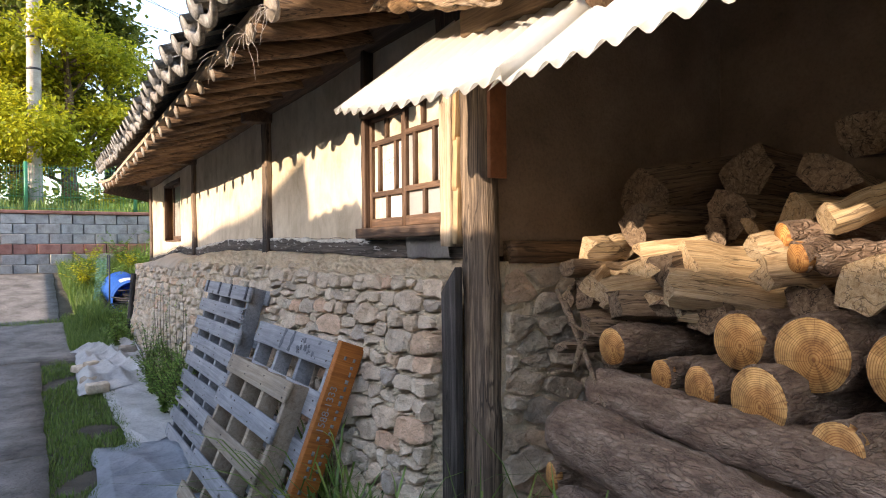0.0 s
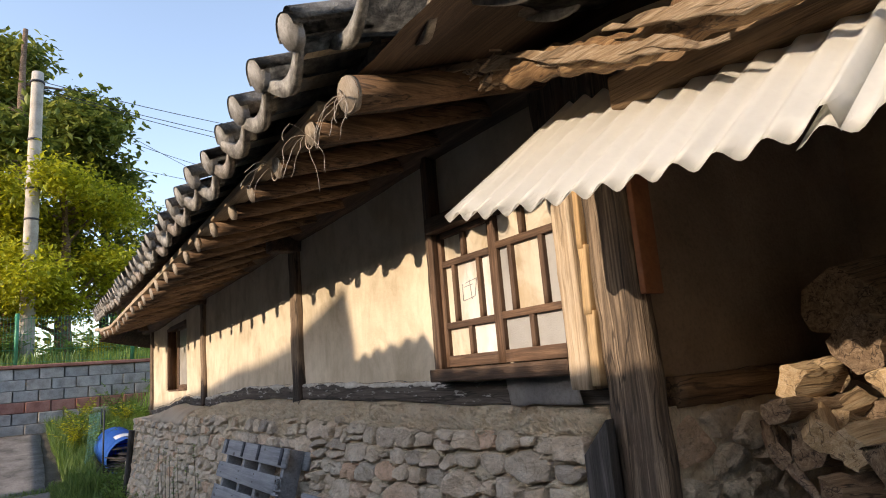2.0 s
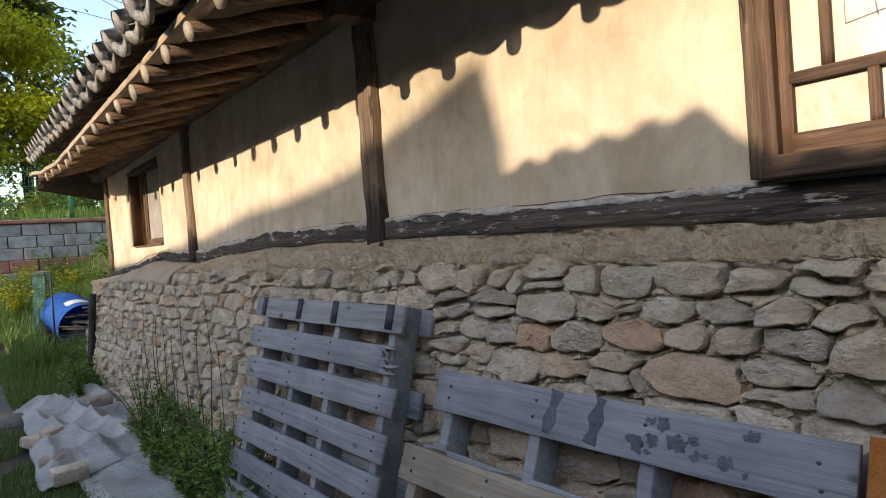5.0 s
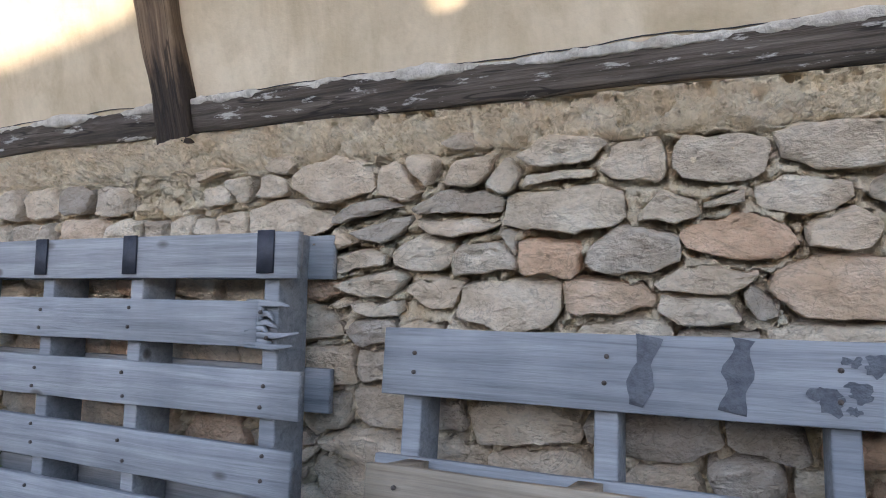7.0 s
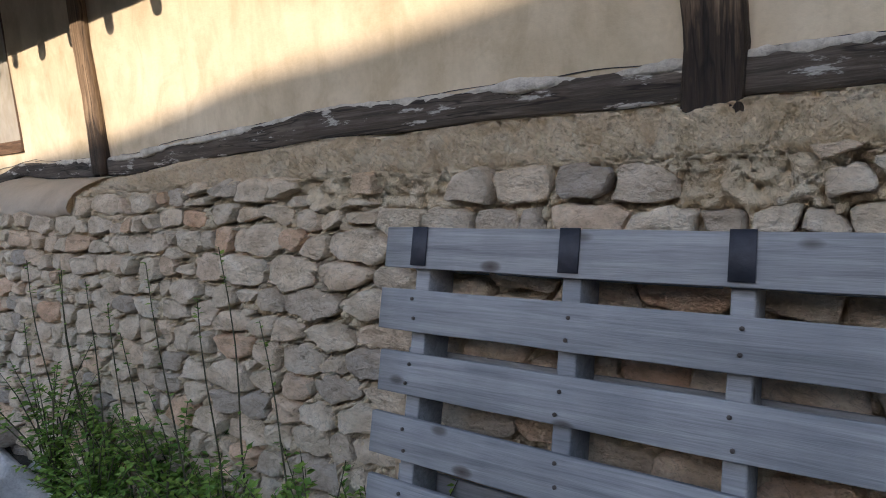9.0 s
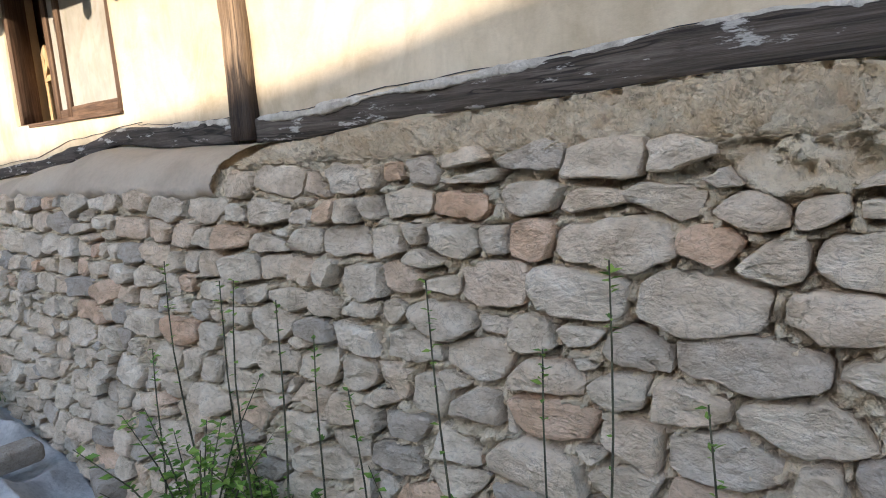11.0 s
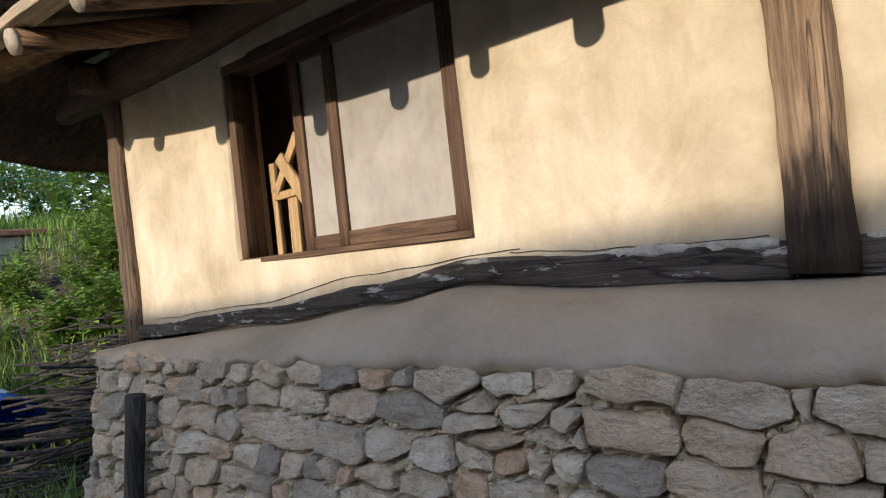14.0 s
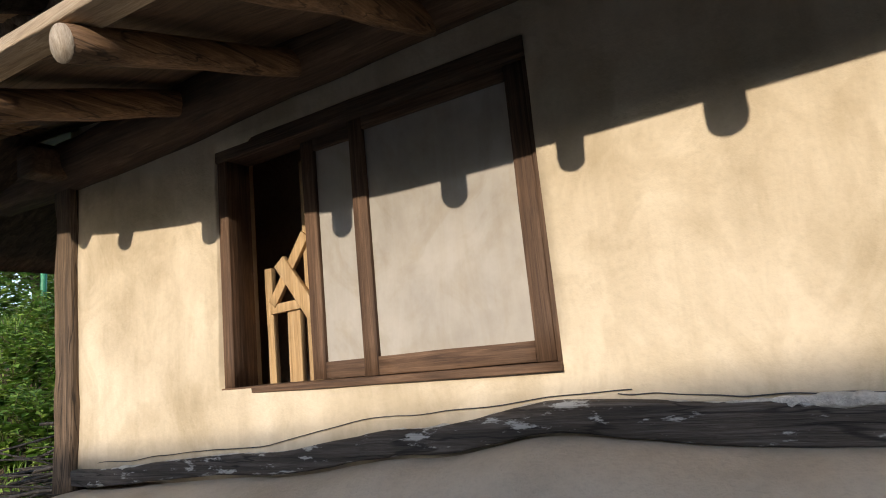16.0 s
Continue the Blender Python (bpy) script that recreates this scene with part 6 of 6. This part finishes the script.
# ---- trees ----
def tree(x, y, height, crown_r, crown_z, n, size, mat, seed, label):
    """A tapered trunk, forked limbs and leaves in uneven clumps round the limb ends."""
    r = random.Random(seed)
    z0 = ground_z(x, y)
    t = thing("tree", label, "tree", m=Matrix.Translation((x, y, z0)))
    bm = bmesh.new()
    trunk = [Vector((0.15 * nz(seed, i * 0.4, 0), 0.15 * nz(seed, 3, i * 0.4), height * 0.75 * i / 9)) for i in range(10)]
    sweep(bm, trunk, ring(0.20, 10), scales=[1.25 - 0.1 * i for i in range(10)], up=(1, 0, 0), wob=0.03, freq=4)
    clumps = []
    for k in range(24):
        u = r.uniform(0.16, 1.0)
        i = min(8, int(u * 9))
        a = trunk[i].lerp(trunk[i + 1], u * 9 - i)
        th, ph = r.uniform(0, 6.28), r.uniform(-0.1, 0.9)
        reach = crown_r * r.uniform(0.5, 1.0)
        b = a + Vector((cos(th) * cos(ph), sin(th) * cos(ph), sin(ph) * 0.8)) * reach
        mid = a.lerp(b, 0.5) + Vector((0, 0, 0.15 * reach))
        sweep(bm, [a, a.lerp(mid, 0.5), mid, mid.lerp(b, 0.5), b], ring(0.055, 6), scales=[1, 0.8, 0.6, 0.4, 0.2], up=(1, 0, 0.1))
        clumps += [b, mid.lerp(b, 0.4) + Vector((r.uniform(-0.4, 0.4), r.uniform(-0.4, 0.4), r.uniform(-0.2, 0.5)))]
    part("trunk", bm, M_BARK, t)
    V, F = [], []
    for q in range(n):
        c = r.choice(clumps)
        p = c + Vector((r.gauss(0, 0.42), r.gauss(0, 0.42), r.gauss(0, 0.30))) * crown_r * 0.32
        leaves_at(V, F, p, (r.uniform(-1, 1), r.uniform(-1, 1), r.uniform(-0.8, 0.5)), size * r.uniform(0.6, 1.2), r)
    ob = new("crown", mesh_data("crown", V, F, mat))
    ob.parent = t
    return t


tree(-0.3, 23.5, 14.6, 3.3, 8, 38000, 0.30, M_TREE, 1, "tall broad-leaved tree behind the block wall")
tree(0.9, 20.3, 5.6, 2.5, 5, 22000, 0.16, M_TREE2, 2, "yellow-green tree behind the fence")
tree(-1.6, 20.8, 5.6, 2.2, 5, 14000, 0.16, M_TREE2, 3, "yellow-green tree behind the fence")
tree(2.6, 24.0, 5.6, 2.4, 5, 9000, 0.17, M_TREE, 4, "green tree behind the fence")
tree(-4.5, 24.0, 9.0, 3.0, 7, 16000, 0.22, M_TREE, 5, "tall broad-leaved tree behind the block wall")
tree(5.5, 28.0, 5.0, 2.8, 5, 7000, 0.2, M_TREE, 6, "green tree far up the slope")
tree(9.5, 27.0, 5.0, 3.0, 5, 7000, 0.2, M_TREE, 7, "green tree far up the slope")
# the far wooded skyline
r8 = random.Random(5)
V, F = [], []
for q in range(9000):
    a = r8.uniform(-1.2, 1.5)
    d = r8.uniform(40, 60)
    x, y = d * sin(a), d * cos(a)
    z = 3.0 + abs(r8.gauss(0, 1)) * (1.0 + 0.8 * nz(a * 6, 1, 0)) * 1.2
    leaves_at(V, F, (x, y, z), (r8.uniform(-1, 1), r8.uniform(-1, 1), r8.uniform(-0.4, 0.6)), r8.uniform(0.5, 1.1), r8)
tagged(new("far_woods", mesh_data("far_woods", V, F, M_TREE)), "distant green woods on the skyline", "woods", kind="stuff")

# ---- block wall, fence, poles ----
M_BLOCK = rough_stuff("grey_block", (0.29, 0.275, 0.26), (0.41, 0.39, 0.37), (0.50, 0.48, 0.455), 6, 50, 0.95, 0.8, 0.01, per_object=0.4)
M_BLOCK_RED = rough_stuff("red_block", (0.30, 0.13, 0.10), (0.40, 0.18, 0.14), (0.46, 0.23, 0.18), 6, 50, 0.95, 0.8, 0.01, per_object=0.4)
bm = bmesh.new()
box(bm, (-9, 15.12, 0.6), (3.3, 15.32, 2.26))
bw = solid("block_wall", bm, M_CEMENT, "grey retaining wall of split blocks with one red course", "wall", "structure", smooth=False)
bm = bmesh.new()
box(bm, (-0.195, -0.13, -0.098), (0.195, 0.05, 0.098), 0.012)
me_block = mesh_of("block", bm, M_BLOCK, False)
bm = bmesh.new()
box(bm, (-0.195, -0.13, -0.098), (0.195, 0.05, 0.098), 0.012)
me_red = mesh_of("block", bm, M_BLOCK_RED, False)
for row in range(7):
    z = 2.13 - 0.203 * row
    for i in range(30):
        x = -8.4 + 0.405 * i + (0.2 if row % 2 else 0)
        ob = new("block", me_red if row == 3 else me_block)
        ob.parent = bw
        ob.matrix_basis = pose(x, 15.07 - 0.022 * row + 0.02 * ((i + row) % 2), z)
bm = bmesh.new()
box(bm, (-9, 14.90, 2.235), (3.3, 15.34, 2.30), 0.015)
part("coping", bm, M_BLOCK_RED, bw, "reddish brown coping", smooth=False)

M_GREENWIRE = rough_stuff("green_coated_wire", (0.03, 0.20, 0.10), (0.04, 0.26, 0.13), (0.06, 0.32, 0.17), 8, 60, 0.5, 0.1)
fence = thing("mesh_fence", "green coated wire mesh fence on the block wall", "fence", m=Matrix.Translation((0, 15.25, 2.30)))
for i in range(7):
    bm = bmesh.new()
    sweep(bm, [(-6.06 + 2.0 * i - 0.02, 0, 0), (-6.06 + 2.0 * i - 0.02, 0, 1.0)], ring(0.035, 8), up=(0, 1, 0))
    part("fence_post", bm, M_GREENWIRE, fence)
bm = bmesh.new()
for i in range(190):
    x = -7 + 0.055 * i
    sweep(bm, [(x, 0, 0.03), (x, 0, 0.95)], ring(0.003, 4), up=(0, 1, 0))
for z in (0.06, 0.3, 0.6, 0.9):
    sweep(bm, [(-7, 0.004, z), (3.4, 0.004, z)], ring(0.004, 4))
tagged(part("wire_mesh", bm, M_GREENWIRE, fence), kind="stuff")

M_POLE = rough_stuff("pole_concrete", (0.33, 0.30, 0.26), (0.45, 0.41, 0.36), (0.52, 0.48, 0.43), 3, 40, 0.9, 0.4)
pole = thing("utility_pole", "grey concrete utility pole behind the fence", "utility pole", m=Matrix.Translation((0.10, 19.0, ground_z(0.1, 19))))
bm = bmesh.new()
sweep(bm, [(0, 0, 7.6 * i / 12) for i in range(13)], ring(0.17, 16), scales=[1.05 - 0.02 * i for i in range(13)], up=(1, 0, 0))
part("shaft", bm, M_POLE, pole)
for z in (3.6, 4.4, 5.7, 7.3):
    bm = bmesh.new()
    sweep(bm, [(0, 0, z), (0, 0, z + 0.05)], ring(0.172, 16), up=(1, 0, 0))
    part("band", bm, M_STRAP, pole, "dark metal band")
pole2 = thing("utility_pole", "dark timber pole with wires among the trees", "utility pole", m=Matrix.Translation((2.42, 26.0, ground_z(2.4, 26))))
bm = bmesh.new()
sweep(bm, [(0, 0, 7.5 * i / 8) for i in range(9)], ring(0.16, 10), up=(1, 0, 0))
part("shaft", bm, M_POST_DARK, pole2)
for k, (a, b) in enumerate((((0.1, 19.0, 9.85), (14.0, 18.0, 9.0)), ((0.1, 19.0, 9.65), (14.0, 18.2, 8.5)), ((0.1, 19.0, 9.6), (14.0, 18.4, 8.2)), ((2.42, 26.0, 10.2), (14, 24, 8.9)), ((0.8, 26.0, 12.6), (11, 26, 8.2)), ((0.8, 26.0, 11.8), (12, 26, 9.5)), ((2.42, 26, 8.9), (14, 24, 7.6)))):
    bm = bmesh.new()
    a, b = Vector(a), Vector(b)
    sweep(bm, [a.lerp(b, i / 16) - Vector((0, 0, 0.35 * 4 * (i / 16) * (1 - i / 16))) for i in range(17)], ring(0.010, 5))
    solid("overhead_wire", bm, M_STRAP, "thin black overhead wire against the sky", "wire", group="overhead wires")

# ---- barrel, net, stake, sheets on the ground ----
M_BLUE = rough_stuff("blue_plastic", (0.03, 0.16, 0.60), (0.035, 0.19, 0.68), (0.06, 0.23, 0.72), 5, 40, 0.4, 0.1, 0.003)
M_WHITE = rough_stuff("white_label", (0.6, 0.6, 0.6), (0.72, 0.72, 0.72), (0.8, 0.8, 0.8), 8, 60, 0.7, 0.1)
bx, by = 1.36, 12.2
barrel = thing("plastic_barrel", "blue plastic barrel lying on its side with open mouth", "barrel", m=pose(bx, by, ground_z(bx, by) + 0.285, 102, 0, 8))
bm = bmesh.new()
prof = [(0.30, 0.0), (0.30, 0.10), (0.305, 0.12), (0.295, 0.16), (0.295, 0.55), (0.305, 0.58), (0.295, 0.62), (0.29, 0.82), (0.25, 0.87), (0.0, 0.875)]
sec = [[bm.verts.new((max(r_, 0.001) * cos(2 * math.pi * j / 28), max(r_, 0.001) * sin(2 * math.pi * j / 28), -z_ + 0.45)) for j in range(28)] for r_, z_ in reversed(prof)]
for a, b in zip(sec, sec[1:]):
    for j in range(28):
        bm.faces.new((a[j], a[(j + 1) % 28], b[(j + 1) % 28], b[j]))
bmesh.ops.solidify(bm, geom=bm.faces[:], thickness=0.006)
part("body", bm, M_BLUE, barrel)
bm = bmesh.new()
grid_sheet(bm, lambda u, v: (0.301 * cos(radians(60 + 60 * u)), 0.301 * sin(radians(60 + 60 * u)), 0.30 - 0.16 * v), 10, 3)
part("paper_label", bm, M_WHITE, barrel, "white paper label")

M_NET = rough_stuff("teal_netting", (0.10, 0.32, 0.28), (0.15, 0.42, 0.37), (0.2, 0.5, 0.44), 6, 50, 0.7, 0.1)
net = thing("garden_net", "teal garden net hung from thin posts", "net", m=Matrix.Translation((0.98, 11.6, ground_z(0.98, 11.6))))
bm = bmesh.new()
for i in range(14):
    sweep(bm, [(0.02 * i - 0.1 - 0.10 * (1 - v) ** 2 * (1 - i / 14), 0.09 * i, 0.95 * v) for v in (0, 0.25, 0.5, 0.75, 1)], ring(0.0014, 4), up=(1, 0, 0))
for k in range(22):
    v = k / 21
    sweep(bm, [(0.02 * i - 0.1 - 0.10 * (1 - v) ** 2 * (1 - i / 14), 0.09 * i, 0.95 * v + 0.02 * nz(i, k, 0)) for i in range(0, 14, 2)], ring(0.0012, 4))
tagged(part("netting", bm, M_NET, net), kind="stuff")
for dx, dy in ((0.07, -0.12), (0.16, 1.2)):
    bm = bmesh.new()
    sweep(bm, [(dx, dy, -0.05), (dx + 0.01, dy, 1.0)], ring(0.012, 8), up=(0, 1, 0))
    part("net_post", bm, M_STRAP, net)
bm = bmesh.new()
zs_ = ground_z(1.1, 9.55)
sweep(bm, [Vector((1.10 + 0.06 * i / 8, 9.56 - 0.12 * i / 8, zs_ - 0.05 + (1.22 - zs_) * i / 8)) for i in range(9)], ring(0.034, 12), up=(0, 1, 0), wob=0.004, freq=12)
solid("timber_stake", bm, M_POST_DARK, "dark round timber stake leaning by the wall end", "stake")

# brushwood and rags beyond the corner
r9 = random.Random(77)
bm = bmesh.new()
for k in range(420):
    p = Vector((r9.uniform(1.45, 2.9), r9.uniform(10.4, 12.0), 0))
    p.z = ground_z(p.x, p.y) + r9.uniform(0.02, 0.62) * (0.5 + 0.5 * smooth((p.x - 1.4) / 0.6))
    a = r9.gauss(0.5, 0.5)
    d = Vector((cos(a), -sin(a), r9.gauss(0, 0.15))) * r9.uniform(0.25, 0.6)
    sweep(bm, [p - d, p + Vector((0, 0, r9.uniform(-0.04, 0.04))), p + d], ring(r9.uniform(0.004, 0.011), 5))
tagged(solid("brushwood", bm, M_POST_DARK, "heap of dry grey brushwood beyond the corner", "brushwood"), kind="stuff")
for k, (x, y, z, ln) in enumerate(((1.55, 10.75, 0.62, 0.45), (1.35, 10.55, 0.42, 0.6), (1.2, 10.45, 0.36, 0.5))):
    split(x, y, z, ln, 0.07, 60 + 20 * k, 20 - 10 * k, 20, M_SPLIT_OLD, 300 + k, "grey log lying in the brushwood")


def sheet(corners, amp, seed, label, mat=M_CLOTH, folds=1.0):
    """A cloth over four corners on the ground: long folds, a wavering edge."""
    bm = bmesh.new()
    (ax, ay), (bx_, by_), (cx, cy), (dx, dy) = corners

    def f(u, v):
        e = 0.07 * nz(u * 4 + seed, v * 5, 0)
        x = (ax * (1 - u) + bx_ * u) * (1 - v) + (dx * (1 - u) + cx * u) * v + (e if u in (0, 1) else 0)
        y = (ay * (1 - u) + by_ * u) * (1 - v) + (dy * (1 - u) + cy * u) * v + (e if v in (0, 1) else 0)
        warp = 0.5 * nz(x * 1.5, y * 1.2, seed)
        fold = (1 - abs(nz(x * 3.4 * folds + y * 0.9 + warp, seed, 1))) ** 3 + 0.45 * (1 - abs(nz(y * 3.0 * folds - x + warp, seed, 7))) ** 3 + 0.10 * nz(x * 14, y * 12, seed)
        edge = min(1.0, 7 * min(u, 1 - u, v, 1 - v))
        return (x, y, ground_z(x, y) + 0.018 + amp * fold * (0.15 + 0.85 * edge))
    grid_sheet(bm, f, 90, 120)
    bmesh.ops.solidify(bm, geom=bm.faces[:], thickness=0.004)
    solid("ground_sheet", bm, mat, label, "tarpaulin", group="sheets on the ground")


sheet(((0.36, 6.80), (1.02, 7.05), (1.20, 9.20), (0.42, 8.90)), 0.11, 3, "crumpled dirty white sheet on the ground")
sheet(((0.60, 5.05), (1.05, 5.30), (1.16, 7.60), (0.56, 6.95)), 0.022, 9, "flat dirty white sheet beside the pallets")
sheet(((0.26, 3.3), (0.86, 3.3), (0.96, 5.15), (0.36, 5.15)), 0.05, 15, "blue-grey plastic sheet under the pallets", rough_stuff("blue_grey_sheet", (0.34, 0.37, 0.41), (0.44, 0.47, 0.51), (0.52, 0.55, 0.58), 4, 50, 0.6, 0.4))


def stone_block(x, y, z, s, seed, label="small grey-brown stone lying on the sheet"):
    bm = bmesh.new()
    box(bm, (-s[0] / 2, -s[1] / 2, 0), (s[0] / 2, s[1] / 2, s[2]), 0.018)
    for v in bm.verts:
        v.co += 0.012 * Vector((nz(v.co.x * 20, v.co.y * 20, seed), nz(v.co.y * 20, seed, v.co.z * 20), 0))
    ob = solid("loose_stone", bm, M_STONE, label, "stone", group="stones holding the sheets")
    ob.matrix_basis = pose(x, y, z, 0, 0, seed * 37)


for k, (x, y, up) in enumerate(((0.93, 8.15, 0.09), (0.52, 7.6, 0.085), (1.12, 7.78, 0.03), (0.42, 7.67, 0.03), (0.46, 7.15, 0.06), (0.52, 6.90, 0.02), (0.98, 9.55, -0.01), (0.84, 9.45, -0.01))):
    stone_block(x, y, ground_z(x, y) + up, ((0.19, 0.12, 0.075), (0.14, 0.1, 0.07), (0.20, 0.13, 0.10))[k % 3], k)


# ---- the stones of the base walls ----
def stone_mesh(bm, poly, place, seed):
    """A rubble stone on a polygon: broken outline, a nearly flat face with a few chipped planes. place(u, v, out) gives the point."""
    r = random.Random(seed)
    cu = sum(p[0] for p in poly) / len(poly)
    cv = sum(p[1] for p in poly) / len(poly)
    cut = []
    for a, b in zip(poly, poly[1:] + poly[:1]):
        if math.hypot(a[0] - b[0], a[1] - b[1]) < 0.006:
            cut.append(a)
            continue
        c = r.uniform(0.08, 0.20)
        cut += [(a[0] * (1 - c) + b[0] * c, a[1] * (1 - c) + b[1] * c), (a[0] * c + b[0] * (1 - c), a[1] * c + b[1] * (1 - c))]
    ring_ = []
    for a, b in zip(cut, cut[1:] + cut[:1]):
        m = max(1, round(math.hypot(a[0] - b[0], a[1] - b[1]) / 0.020))
        ring_ += [(a[0] + (b[0] - a[0]) * i / m, a[1] + (b[1] - a[1]) * i / m) for i in range(m)]
    ring_ = [(u + 0.013 * nz(u * 24, v * 24, seed), v + 0.010 * nz(u * 24, seed, v * 24)) for u, v in ring_]
    reach = max(0.018, min(math.hypot(p[0] - cu, p[1] - cv) for p in ring_))
    proud, tu, tv = r.uniform(0.012, 0.040), r.uniform(-0.18, 0.18), r.uniform(-0.28, 0.16)
    chips = [(cos(t), sin(t), r.uniform(0.35, 1.0) * reach, r.uniform(0.25, 0.7)) for t in [r.uniform(0, 6.28) for _ in range(r.choice((0, 1, 2)))]]

    def face(u, v):
        du, dv = u - cu, v - cv
        o = proud + du * tu + dv * tv + 0.012 * nz(u * 15, v * 22, seed * 1.3) + 0.009 * nz(u * 44, v * 62, seed * 2.3)
        for nx, ny, d, k in chips:
            o = min(o, proud + 0.004 - k * (du * nx + dv * ny - d) + 0.003 * nz(u * 50, v * 50, seed))
        return max(o, 0.006)
    edge = min(0.25, 0.0045 / reach)
    rows = []
    for s, drop in ((1.0, None), (1.0, 0.72), (1 - 0.4 * edge, 0.92), (1 - edge, 1.0), (0.72, 1.0), (0.45, 1.0), (0.2, 1.0)):
        row = []
        for u, v in ring_:
            uu, vv = cu + (u - cu) * s, cv + (v - cv) * s
            row.append(bm.verts.new(place(uu, vv, -0.03 if drop is None else face(uu, vv) * drop)))
        rows.append(row)
    n = len(ring_)
    for a, b in zip(rows, rows[1:]):
        for j in range(n):
            bm.faces.new((a[j], a[(j + 1) % n], b[(j + 1) % n], b[j]))
    c = bm.verts.new(place(cu, cv, face(cu, cv)))
    for j in range(n):
        bm.faces.new((rows[-1][j], rows[-1][(j + 1) % n], c))


def west_place(y, z, out):
    end = max(0.0, (y - 9.85) / 0.27)
    return (stone_x(y, z) - out + 0.14 * end * end, y, z)


def south_place(x, z, out):
    return (x, 1.90 - out, z)


rest = bmesh.new()
made = 0
for k, ((cu, cv), poly) in enumerate(WEST):
    if made < 420 and cv > 0.5 and 2.0 < cu < 9.4:
        bm = bmesh.new()
        stone_mesh(bm, poly, west_place, k)
        bmesh.ops.recalc_face_normals(bm, faces=bm.faces)
        ob = new("stone", mesh_of("stone", bm, M_STONE, "crisp"))
        ob.parent = base
        made += 1
    else:
        stone_mesh(rest, poly, west_place, k)
bmesh.ops.recalc_face_normals(rest, faces=rest.faces)
tagged(part("small_stones", rest, M_STONE_I, base, "lower and farther stones of the base wall", "crisp"), kind="stuff")
for k, ((cu, cv), poly) in enumerate(stone_cells(1.52, 2.4, 0.0, 1.42, 8, lambda y: 1.5, 1.6)):
    bm = bmesh.new()
    stone_mesh(bm, poly, south_place, k + 5000)
    bmesh.ops.recalc_face_normals(bm, faces=bm.faces)
    ob = new("stone", mesh_of("stone", bm, M_STONE, "crisp"))
    ob.parent = base_south
